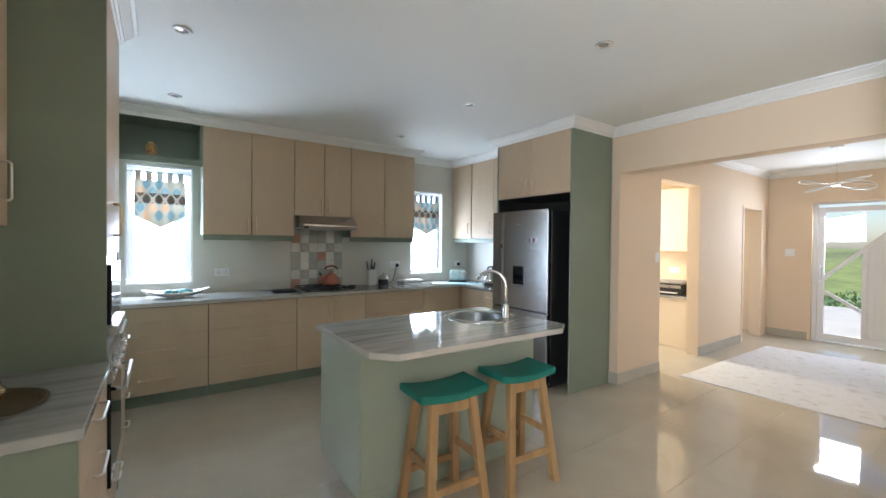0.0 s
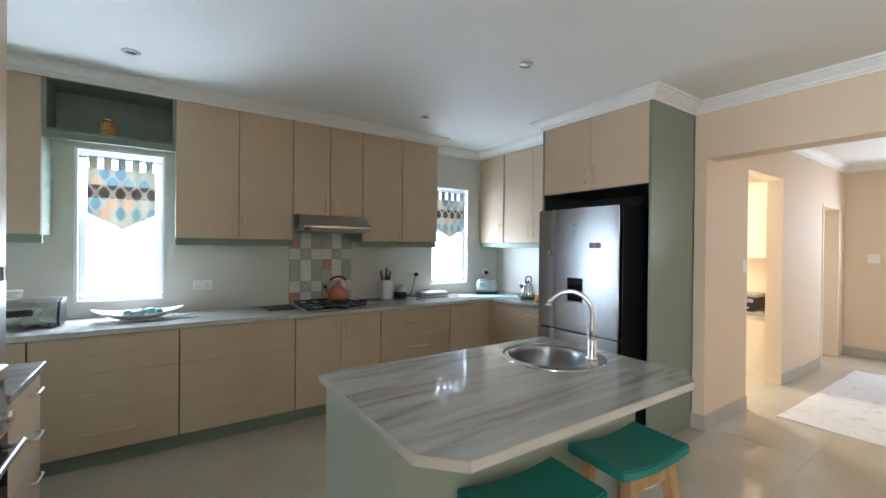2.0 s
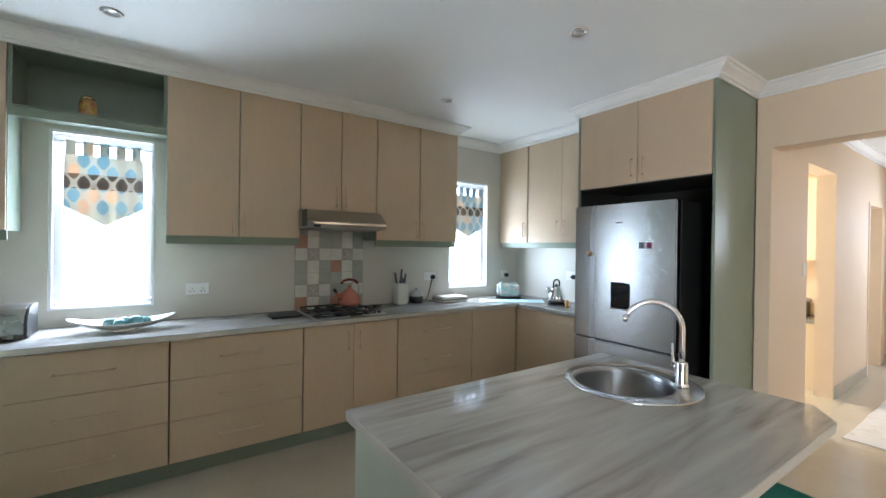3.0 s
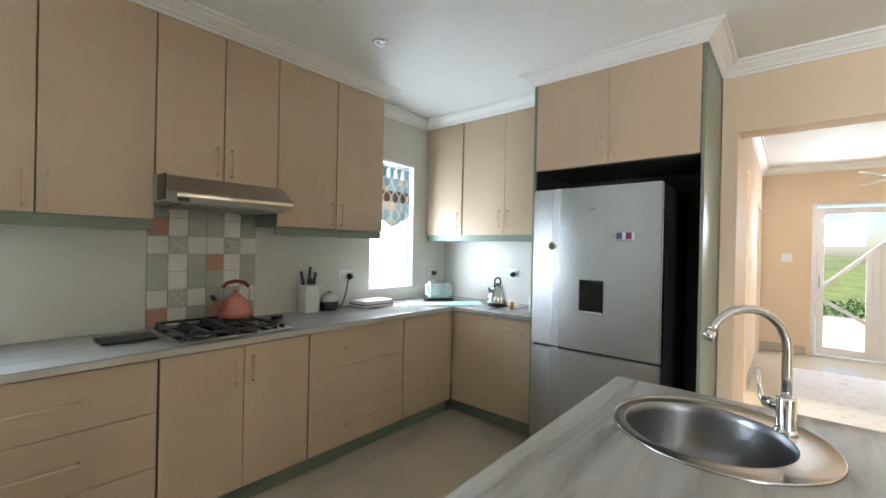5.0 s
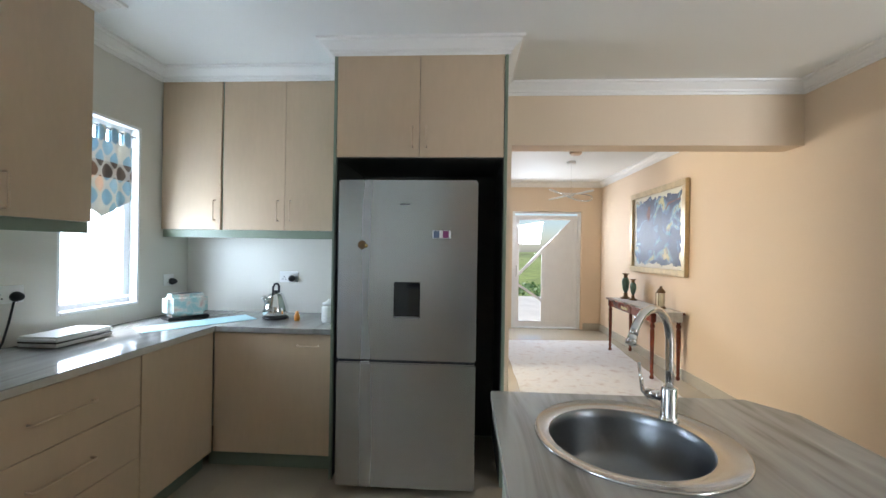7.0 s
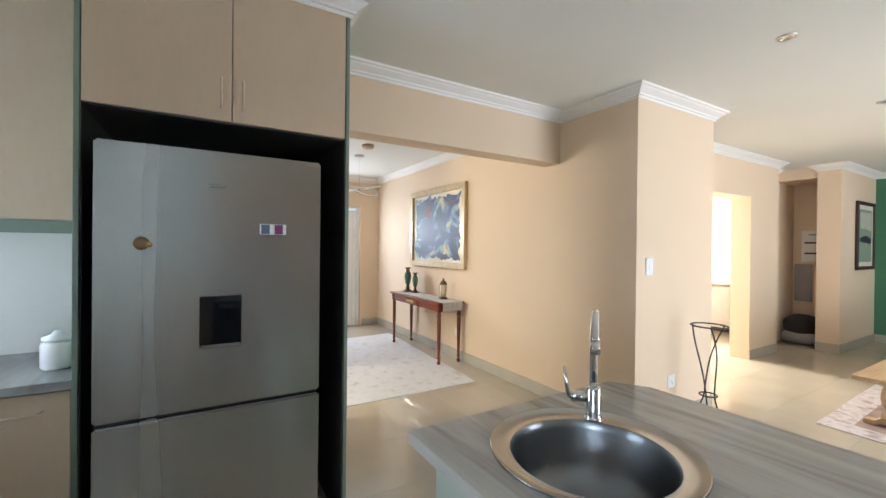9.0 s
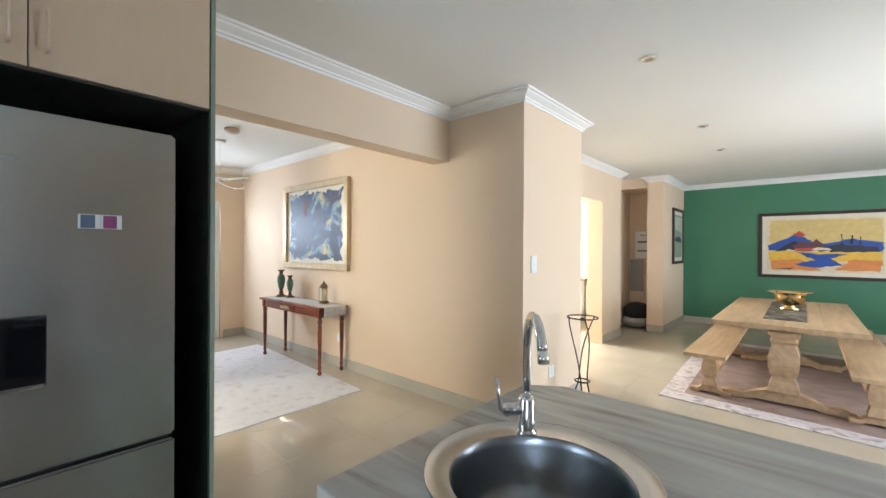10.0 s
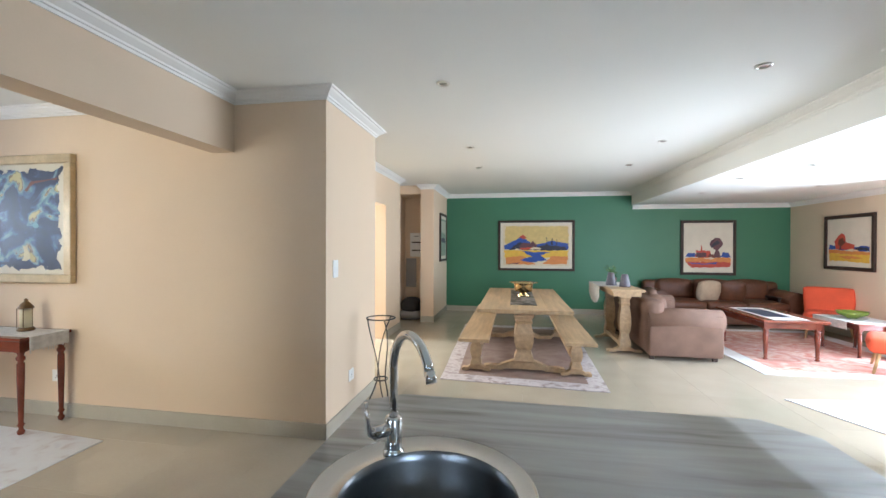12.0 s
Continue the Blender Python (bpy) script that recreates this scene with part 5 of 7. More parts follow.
root = thing("ornament_tin", (0.27, 5.3, 2.25), "small red and gold decorated tin in the shelf box", "tin")
part("tin_body", lathe([(0.042, 0), (0.045, 0.006), (0.043, 0.10), (0.035, 0.115)], 20, m=Matrix.Translation((0.24, 5.30, 2.251))), patterned("red_gold_print", [(0.25, 0.03, 0.02), (0.55, 0.36, 0.08), (0.35, 0.10, 0.04), (0.6, 0.5, 0.3)], 22, rough=0.4, bump=0.0), root)
part("lid", lathe([(0.036, 0.116), (0.036, 0.132), (0.03, 0.136)], 20, m=Matrix.Translation((0.24, 5.30, 2.251))), M_goldbowl, root)

# tray with pots on the near worktop
root = thing("serving_tray", (-0.17, 2.45, CT1), "round dark metal tray on the low worktop", "tray")
part("tray_disc", lathe([(0.155, 0.0), (0.175, 0.012), (0.178, 0.014), (0.15, 0.004), (0.0, 0.004)], 32, m=Matrix.Translation((-0.18, 2.42, CT1 + 0.001)), cap=False), M_bronze, root)
root = thing("sugar_pot", (-0.2, 2.42, CT1), "small round shiny copper pot with lid on the tray", "pot")
part("pot_body", lathe([(0.03, 0), (0.055, 0.015), (0.06, 0.04), (0.045, 0.065)], 20, m=Matrix.Translation((-0.17, 2.45, CT1 + 0.006))), M_goldbowl, root)
part("lid", lathe([(0.047, 0.066), (0.04, 0.078), (0.01, 0.085), (0.009, 0.095)], 20, m=Matrix.Translation((-0.17, 2.45, CT1 + 0.006))), M_goldbowl, root)


# ---- sockets, switches and downlights ----
def plate(name, label, x, y, z, w, h, facing, sockets=2, plug=False, switch=False):
    """A face plate on a wall. facing is the outward normal's angle in degrees, 0 = +x."""
    root = thing(name, (0, 0, 0), label, "socket" if not switch else "light switch")
    part("face_plate", box(0.0008, -w / 2, -h / 2, 0.009, w / 2, h / 2, bevel=0.003), M_white, root)
    if switch:
        for i in range(sockets):
            part("rocker", box(0.0092, -0.012 + (i - (sockets - 1) / 2) * 0.03, -0.018, 0.013, 0.012 + (i - (sockets - 1) / 2) * 0.03, 0.018, bevel=0.002), M_white, root)
    else:
        for i in range(sockets):
            c = (i - (sockets - 1) / 2) * w * 0.48
            for dy, dz in ((0, 0.012), (-0.011, -0.008), (0.011, -0.008)):
                part("pin_hole", tube([(0.0085, c + dy, dz - 0.01), (0.0096, c + dy, dz - 0.01)], 0.004, 8), M_black, root)
            part("rocker", box(0.0092, c - 0.006, 0.020, 0.012, c + 0.006, 0.032, bevel=0.001), M_white, root)
    if plug:
        part("plug", lathe([(0.024, 0.0), (0.026, 0.012), (0.018, 0.035), (0.008, 0.045)], 14, m=Matrix.Translation((0.0097, w * 0.2, -0.012)) @ Euler((0, radians(90), 0)).to_matrix().to_4x4()), M_black, root)
    return settle(root, pose(x, y, z, 0, 0, facing))


plate("wall_socket", "white double socket on the sage kitchen wall", 0.86, NORTH, 1.13, 0.147, 0.086, -90)
plate("wall_socket", "white double socket with black plug near the knife holder", 2.95, NORTH, 1.165, 0.147, 0.086, -90, plug=True)
plate("wall_socket", "white socket with black plug behind the toaster", 4.01, NORTH, 1.16, 0.10, 0.086, -90, plug=True, sockets=1)
plate("wall_socket", "white double socket with black plug behind the steel kettle", EAST, 4.655, 1.185, 0.147, 0.086, 180, plug=True)
plate("light_switch", "narrow white light switch on the hall wall", 4.98, 2.95, 1.325, 0.075, 0.11, -90, sockets=1, switch=True)
plate("light_switch", "white light switch beside the front door", 8.65, 2.705, 1.37, 0.12, 0.12, 180, sockets=2, switch=True)
plate("light_switch", "white light switch on the peach pier", 3.445, 0.68, 1.295, 0.09, 0.14, 180, sockets=1, switch=True)
plate("wall_socket", "white low socket on the peach pier", 3.445, 0.36, 0.35, 0.10, 0.10, 180, sockets=1)
plate("wall_socket", "white low socket under the hall table", 5.92, ART, 0.35, 0.10, 0.10, 90, sockets=1)


def downlight(x, y, z):
    root = thing("recessed_downlight", (x, y, z), "small round satin chrome downlight set in the ceiling, unlit", "downlight", "ceiling downlights")
    part("trim_ring", lathe([(0.050, -0.0008), (0.052, -0.004), (0.045, -0.010), (0.034, -0.010), (0.032, -0.003)], 24, m=Matrix.Translation((x, y, z)), cap=False), M_alu, root)
    part("lamp_face", lathe([(0.033, -0.003), (0.028, -0.006), (0.0, -0.007)], 20, m=Matrix.Translation((x, y, z)), cap=False), M_clear, root)
    part("lamp_backing", lathe([(0.034, -0.0012), (0.0, -0.0011)], 20, m=Matrix.Translation((x, y, z)), cap=False), M_white, root)


for x, y in ((0.41, 3.33), (0.41, 4.62), (2.50, 2.01), (2.52, 3.32), (2.55, 4.62), (2.555, 0.79), (0.43, 0.73), (2.56, -1.14), (2.56, -2.40), (0.40, -1.20), (0.40, -2.54), (0.41, 2.0)):
    downlight(x, y, CEIL)
for x, y in ((-1.15, -1.31), (-0.83, -2.1), (-2.3, -1.3), (-2.3, -3.0), (-1.0, -3.6)):
    downlight(x, y, 2.375)


# ---- front door ----
def front_door():
    # leaf between y0 (hinge side) and y1 (lock side), glass on the lock side
    X, y0, y1, z1 = 8.70, 1.19, 2.44, 2.15
    root = structure("door_front", box(X - 0.01, y0 + 0.001, 0.001, X + 0.06, y1 - 0.001, 0.02), M_upvc)
    b = bmesh.new()
    box(X, y0 + 0.001, 0.021, X + 0.07, y0 + 0.055, z1 - 0.001, bm=b, bevel=0.003)
    box(X, y1 - 0.055, 0.021, X + 0.07, y1 - 0.001, z1 - 0.001, bm=b, bevel=0.003)
    box(X, y0 + 0.056, z1 - 0.035, X + 0.07, y1 - 0.056, z1 - 0.001, bm=b, bevel=0.003)
    part("door_frame", b, M_upvc, root)
    a, c, t = y0 + 0.06, y1 - 0.06, z1 - 0.075
    b = bmesh.new()
    box(X + 0.01, a, 0.03, X + 0.05, a + 0.07, t, bm=b, bevel=0.003)
    box(X + 0.01, c - 0.075, 0.03, X + 0.05, c, t, bm=b, bevel=0.003)
    box(X + 0.01, a + 0.071, t - 0.08, X + 0.05, c - 0.076, t, bm=b, bevel=0.003)
    box(X + 0.01, a + 0.071, 0.03, X + 0.05, c - 0.076, 0.13, bm=b, bevel=0.003)
    leaf = part("door_leaf", b, M_upvc, root)
    YZ = Matrix(((0, 0, 1, 0), (1, 0, 0, 0), (0, 1, 0, 0), (0, 0, 0, 1)))
    gl, gr = c - 0.076, a + 0.071
    ym = 1.86
    zl, zt = 0.98, t - 0.085

    def bar(ya, za, yb, zb, w):
        d = Vector((yb - ya, zb - za)).normalized()
        n = Vector((-d.y, d.x)) * w / 2
        return prism([(ya + n.x, za + n.y), (ya - n.x, za - n.y), (yb - n.x, zb - n.y), (yb + n.x, zb + n.y)], X + 0.012, X + 0.048, m=YZ)
    part("diagonal_rail", bar(gl + 0.01, zl, gr - 0.01, zt + 0.03, 0.05), M_upvc, leaf)
    part("diagonal_rail", bar(gl + 0.01, 0.79, ym, 0.50, 0.045), M_upvc, leaf)
    part("mid_stile", box(X + 0.013, ym - 0.03, 0.131, X + 0.047, ym + 0.03, 1.47), M_upvc, leaf)

    def diag(y):
        return zl + (gl - y) / (gl - gr) * (zt - zl)
    n = 7
    for i in range(n):
        ya, yb = gr + (ym - gr - 0.031) * i / n, gr + (ym - gr - 0.031) * (i + 1) / n
        part("slat", prism([(ya + 0.001, 0.131), (yb - 0.002, 0.131), (yb - 0.002, diag(yb) - 0.01), (ya + 0.001, min(diag(ya), zt) - 0.01)], X + 0.018, X + 0.029, m=YZ, bevel=0.001), M_upvc, leaf)
    part("backing_panel", prism([(gr, 0.131), (ym - 0.031, 0.131), (ym - 0.031, diag(ym) - 0.012), (gr, zt - 0.012)], X + 0.0295, X + 0.0385, m=YZ), M_upvc, leaf)
    g = part("pane", box(X + 0.039, gr, 0.131, X + 0.044, gl, zt - 0.0), M_glass, leaf)
    g.visible_shadow = False
    b = tube([(X + 0.01, c - 0.035, 0.93), (X - 0.035, c - 0.035, 0.93), (X - 0.045, c - 0.04, 1.0), (X - 0.045, c - 0.04, 1.10), (X - 0.035, c - 0.035, 1.17), (X + 0.01, c - 0.035, 1.17)], 0.010, 8)
    part("door_handle", b, M_white, leaf)
    part("lock_plate", box(X + 0.004, c - 0.05, 0.95, X + 0.0098, c - 0.02, 1.15, bevel=0.001), M_steelh, leaf)


front_door()

# inner door at the end of the hall, standing open into the side room
root = structure("door_inner", box(8.35, 2.995, 0.001, 8.42, 3.155, 2.08, bevel=0.003), M_peach)
lf = part("door_leaf", box(7.60, 3.10, 0.01, 7.64, 3.85, 2.04, bevel=0.003), M_beige, root)
for zz in (0.25, 1.85):
    part("hinge", tube([(7.592, 3.09, zz - 0.05), (7.592, 3.09, zz + 0.05)], 0.008, 8), M_goldbowl, lf)
b = bmesh.new()
box(7.581, 2.99, 0.001, 7.62, 3.09, 2.079, bm=b, bevel=0.003)
part("door_frame", b, M_beige, root)

# ---- hall ----
def rug(name, corners, material, border, label, fringe=False, h=0.008):
    root = thing(name, (sum(c[0] for c in corners) / 4, sum(c[1] for c in corners) / 4, 0), label, "rug")
    # edges a little uneven
    outline = []
    rnd = random.Random(len(label))
    for (xa, ya), (xb, yb) in zip(corners, corners[1:] + corners[:1]):
        for i in range(12):
            f = i / 12
            outline.append((xa + (xb - xa) * f + rnd.uniform(-0.006, 0.006), ya + (yb - ya) * f + rnd.uniform(-0.006, 0.006)))
    part("rug_field", prism(outline, 0.0008, h), border or material, root)
    if border:
        cx, cy = sum(c[0] for c in corners) / 4, sum(c[1] for c in corners) / 4
        part("rug_centre", prism([(cx + (x - cx) * 0.80, cy + (y - cy) * 0.87) for x, y in corners], h + 0.0002, h + 0.002), material, root)
    return root


rug("hall_rug", [(5.08, 1.16), (7.75, 1.0), (7.60, 2.68), (5.08, 2.72)], M_rug, None, "pale faded floral wool rug on the hall tiles")

TURNED = [(0.012, 0.0), (0.022, 0.015), (0.024, 0.03), (0.014, 0.045), (0.014, 0.06), (0.024, 0.075), (0.015, 0.09), (0.017, 0.12), (0.024, 0.40), (0.024, 0.50), (0.016, 0.515), (0.028, 0.53), (0.028, 0.545), (0.018, 0.56), (0.026, 0.58)]


def turned_leg(root, x, y, top, r=1.0, material=None, name="leg"):
    k = (top - 0.09) / 0.58
    b = lathe([(a * r, z * k) for a, z in TURNED], 14, m=Matrix.Translation((x, y, 0)), cap=True)
    box(x - 0.027 * r, y - 0.027 * r, 0.58 * k, x + 0.027 * r, y + 0.027 * r, top, bm=b, bevel=0.002)
    part(name, b, material or M_mahog, root)


root = thing("hall_table", (6.5, 1.03, 0), "narrow red mahogany hall table with turned legs", "console table")
part("tabletop", box(5.74, 0.86, 0.735, 7.18, 1.24, 0.76, bevel=0.006), M_mahog, root)
part("apron", box(5.80, 0.89, 0.645, 7.12, 1.205, 0.7345), M_mahog, root)
part("drawer_front", box(6.35, 1.2055, 0.655, 6.78, 1.213, 0.725, bevel=0.002), M_mahog, root)
part("drawer_plaque", box(6.44, 1.2135, 0.67, 6.66, 1.218, 0.712, bevel=0.002), M_goldbowl, root)
for x in (5.80, 7.12):
    for y in (0.905, 1.19):
        turned_leg(root, x, y, 0.7345)
root = thing("lace_runner", (6.45, 1.03, 0.76), "white lace table runner with tasselled ends", "table runner")
b = box(5.73, 0.90, 0.7612, 7.08, 1.18, 0.764)
box(5.725, 0.90, 0.66, 5.7295, 1.18, 0.764, bm=b)
rnd = random.Random(4)
for i in range(16):
    y = 0.905 + i * 0.0178
    box(5.725, y, 0.66 - rnd.uniform(0.0, 0.03), 5.729, y + 0.008, 0.661, bm=b)
part("cloth", b, M_lace, root)


def vase(x, y, h, label):
    z = 0.765
    root = thing("urn_vase", (x, y, z), label, "vase", "vases on the hall table")
    T_ = Matrix.Translation((x, y, z)) @ Matrix.Diagonal((h, h, h, 1))
    part("foot", lathe([(0.20, 0.0), (0.20, 0.04), (0.13, 0.07), (0.07, 0.12), (0.08, 0.20), (0.05, 0.24)], 20, m=T_), M_bronze, root)
    part("vase_body", lathe([(0.05, 0.24), (0.10, 0.35), (0.145, 0.60), (0.13, 0.75), (0.07, 0.84)], 20, m=T_), M_jade, root)
    part("neck", lathe([(0.08, 0.83), (0.065, 0.90), (0.09, 0.95), (0.14, 0.985), (0.14, 1.0), (0.10, 1.0)], 20, m=T_), M_bronze, root)


vase(7.02, 1.02, 0.36, "taller green glazed urn vase with bronze foot and neck")
vase(6.86, 0.98, 0.29, "shorter green glazed urn vase with bronze foot and neck")
root = thing("candle_lantern", (6.04, 0.98, 0.765), "glass candle lantern with bronze base and domed cap", "lantern")
T_ = Matrix.Translation((6.04, 0.99, 0.765))
part("base", lathe([(0.055, 0), (0.058, 0.012), (0.045, 0.028)], 20, m=T_), M_bronze, root)
part("candle", lathe([(0.040, 0.029), (0.040, 0.17), (0.034, 0.175)], 20, m=T_), mat("cream_wax", (0.68, 0.62, 0.44), 0.5, var=0.03), root)
part("cap", lathe([(0.052, 0.185), (0.050, 0.195), (0.032, 0.225), (0.012, 0.242), (0.012, 0.25), (0.016, 0.256), (0, 0.268)], 20, m=T_), M_bronze, root)
for k in range(4):
    a = radians(45 + 90 * k)
    part("post", tube([(6.04 + 0.046 * math.cos(a), 1.0 + 0.046 * math.sin(a), 0.79), (6.04 + 0.046 * math.cos(a), 1.0 + 0.046 * math.sin(a), 0.952)], 0.003, 6), M_bronze, root)

M_teal2, M_cream = flat("pale_teal_oil_paint", (0.20, 0.36, 0.42)), flat("cream_oil_paint", (0.62, 0.56, 0.36))
M_rust = flat("rust_oil_paint", (0.16, 0.05, 0.03))
abstract = [
    (M_rust, [(-0.42, 0.45), (-0.36, 0.68), (-0.28, 0.7), (-0.25, 0.4), (-0.32, 0.25)]),
    (M_rust, [(0.35, 0.52), (0.45, 0.70), (0.85, 0.75), (0.85, 0.71), (0.48, 0.64), (0.39, 0.5)]),
    (M_teal2, [(0.42, -0.12), (0.52, -0.05), (0.58, -0.12), (0.5, -0.18)]),
    (M_cream, [(0.30, -0.78), (0.33, -0.5), (0.40, -0.46), (0.42, -0.72)]),
]
art = framed("framed_painting", 1.50, 1.10, 0.075, M_goldframe, "large blue abstract painting in a champagne-coloured frame", abstract_canvas(6.47, 1.70, 0.675, 0.475), depth=0.05, shapes=abstract)
settle(art, pose(6.47, ART + 0.003, 1.70, 0, 0, 180))

# looped pendant and ceiling disc in the hall
root = thing("loop_pendant", (6.9, 1.82, 2.2), "slim chrome looped ribbon ceiling light, unlit", "ceiling light")
for k, (rx, ry, rot, tilt) in enumerate(((0.34, 0.12, 20, 8), (0.30, 0.15, -25, -9))):
    pts = []
    for i in range(36):
        a = 2 * math.pi * i / 36
        x, y = ry * math.sin(2 * a) if k else ry * math.sin(a), rx * math.cos(a)
        q = Euler((radians(tilt), 0, radians(rot))).to_matrix() @ Vector((x, y, 0.03 * math.sin(2 * a)))
        pts.append(q + Vector((6.9, 1.83, 2.21)))
    part("ribbon_loop", tube(pts, 0.010, 6, closed=True), M_white if k else M_chrome, root)
part("suspension_wire", tube([(6.9, 1.83, 2.21), (6.9, 1.83, CEIL - 0.03)], 0.0025, 6), M_chrome, root)
part("ceiling_rose", lathe([(0.06, -0.001), (0.06, -0.022), (0.05, -0.028), (0, -0.028)], 20, m=Matrix.Translation((6.9, 1.83, CEIL))), M_white, root)
part("hub", lathe([(0.04, -0.02), (0.045, 0.0), (0.03, 0.015)], 16, m=Matrix.Translation((6.9, 1.83, 2.21))), M_chrome, root)
root = thing("smoke_alarm", (6.5, 1.9, CEIL), "round pale ceiling sensor in the hall", "smoke alarm")
part("sensor_body", lathe([(0.075, -0.0008), (0.075, -0.025), (0.055, -0.045), (0, -0.045)], 24, m=Matrix.Translation((6.3, 1.93, CEIL))), mat("aged_white_plastic", (0.55, 0.42, 0.32), 0.4), root)

# ---- pantry beyond the hall opening ----
root = thing("pantry_cabinet", (6.6, 3.8, 0), "pale cream pantry base cabinet with a grey top", "kitchen cabinet")
part("cabinet_body", box(6.36, 3.17, 0.001, 6.895, 4.85, 0.705, bevel=0.002), M_beige, root)
part("cabinet_top", box(6.34, 3.16, 0.7055, 6.896, 4.87, 0.74, bevel=0.003), M_marble, root)
root = thing("pantry_wall_cabinet", (6.7, 3.8, 1.4), "pale cream pantry wall cabinet above the printer", "kitchen cabinet")
part("cabinet_body", box(6.58, 3.17, 1.38, 6.895, 4.85, 2.3, bevel=0.002), M_beige, root)
root = thing("desk_printer", (6.6, 3.55, 0.74), "black and silver printer on the pantry counter", "printer")
part("printer_body", box(6.45, 3.34, 0.743, 6.84, 3.80, 0.90, bevel=0.012), M_black, root)
part("scanner_lid", box(6.44, 3.33, 0.9005, 6.85, 3.81, 0.94, bevel=0.01), M_greymetal, root)
part("paper_tray", box(6.37, 3.40, 0.77, 6.45, 3.74, 0.78), M_white, root)
part("control_strip", box(6.442, 3.36, 0.84, 6.449, 3.78, 0.885), M_steelh, root)
plate("wall_socket", "white double socket above the pantry counter", 6.90, 3.66, 1.08, 0.147, 0.086, 180)

# ---- living and dining area ----
M_sky_, M_blue_, M_red_, M_orng_, M_yel_ = flat("straw_sky_paint", (0.62, 0.46, 0.17)), flat("cobalt_paint", (0.03, 0.08, 0.33)), flat("scarlet_paint", (0.50, 0.07, 0.04)), flat("orange_paint", (0.65, 0.24, 0.06)), flat("yellow_paint", (0.72, 0.45, 0.05))
M_plum_, M_dark_, M_pale_ = flat("plum_paint", (0.12, 0.05, 0.06)), flat("ink_paint", (0.03, 0.03, 0.05)), flat("ivory_paint", (0.68, 0.58, 0.40))
valley = [
    (M_sky_, [(-0.93, 0.97), (0.96, 0.95), (0.98, -0.1), (-0.95, -0.1)]),
    (M_blue_, [(-0.97, 0.0), (-0.7, 0.22), (-0.45, 0.42), (-0.3, 0.30), (-0.1, 0.02), (0.2, 0.10), (0.45, 0.25), (0.7, 0.18), (0.97, 0.1), (0.97, -0.2), (-0.97, -0.2)]),
    (M_red_, [(-0.52, 0.40), (-0.4, 0.55), (-0.27, 0.40), (-0.40, 0.30)]),
    (M_dark_, [(-0.85, -0.22), (-0.6, 0.05), (-0.5, 0.18), (-0.3, 0.0), (0.0, -0.05), (0.3, 0.02), (0.9, -0.05), (0.9, -0.22)]),
    (M_red_, [(-0.5, -0.2), (-0.45, -0.02), (-0.3, -0.1), (-0.2, 0.08), (-0.08, -0.05), (-0.1, -0.2)]),
    (M_yel_, [(-0.97, -0.24), (0.97, -0.24), (0.95, -0.6), (-0.95, -0.6)]),
    (M_orng_, [(-0.95, -0.62), (-0.4, -0.52), (0.0, -0.95), (-0.9, -0.93)]),
    (M_orng_, [(0.2, -0.92), (0.5, -0.5), (0.96, -0.55), (0.92, -0.92)]),
    (M_blue_, [(-0.45, -0.28), (0.0, -0.34), (0.45, -0.30), (0.15, -0.5), (0.35, -0.72), (-0.2, -0.85), (-0.5, -0.72), (-0.1, -0.55)]),
]
valley += [
    (M_dark_, [(0.30, 0.02), (0.31, 0.42), (0.34, 0.42), (0.35, 0.02)]),
    (M_dark_, [(0.46, 0.02), (0.47, 0.36), (0.50, 0.36), (0.51, 0.02)]),
    (M_dark_, [(0.60, 0.02), (0.61, 0.30), (0.64, 0.30), (0.65, 0.02)]),
    (M_plum_, [(-0.50, -0.02), (-0.42, 0.14), (-0.18, 0.12), (-0.1, 0.22), (0.02, 0.05), (0.0, -0.1), (-0.5, -0.12)]),
    (M_pale_, [(-0.2, -0.18), (-0.1, -0.06), (0.12, -0.08), (0.2, -0.2)]),
    (M_dark_, [(0.1, -0.2), (0.3, -0.1), (0.92, -0.12), (0.92, -0.24), (0.15, -0.26)]),
    (M_pale_, [(-0.7, -0.22), (-0.6, -0.16), (-0.45, -0.2), (-0.5, -0.26)]),
    (M_plum_, [(-0.9, -0.93), (-0.5, -0.86), (-0.55, -0.93)]),
]
tree_scene = [
    (M_orng_, [(-0.95, -0.42), (0.95, -0.40), (0.95, -0.62), (-0.95, -0.62)]),
    (M_red_, [(-0.95, -0.60), (0.95, -0.60), (0.9, -0.80), (-0.7, -0.85)]),
    (M_blue_, [(-0.95, -0.40), (-0.85, -0.22), (-0.6, -0.22), (-0.4, -0.40)]),
    (M_blue_, [(0.5, -0.40), (0.6, -0.20), (0.85, -0.2), (0.95, -0.40)]),
    (M_red_, [(-0.55, -0.40), (-0.5, -0.1), (-0.32, -0.15), (-0.30, 0.1), (-0.26, 0.1), (-0.24, -0.12), (0.1, -0.15), (0.15, -0.40)]),
    (M_plum_, [(0.2, -0.42), (0.32, -0.1), (0.05, 0.1), (0.12, 0.28), (0.35, 0.44), (0.5, 0.38), (0.62, 0.15), (0.5, 0.0), (0.44, -0.1), (0.55, -0.42)]),
]
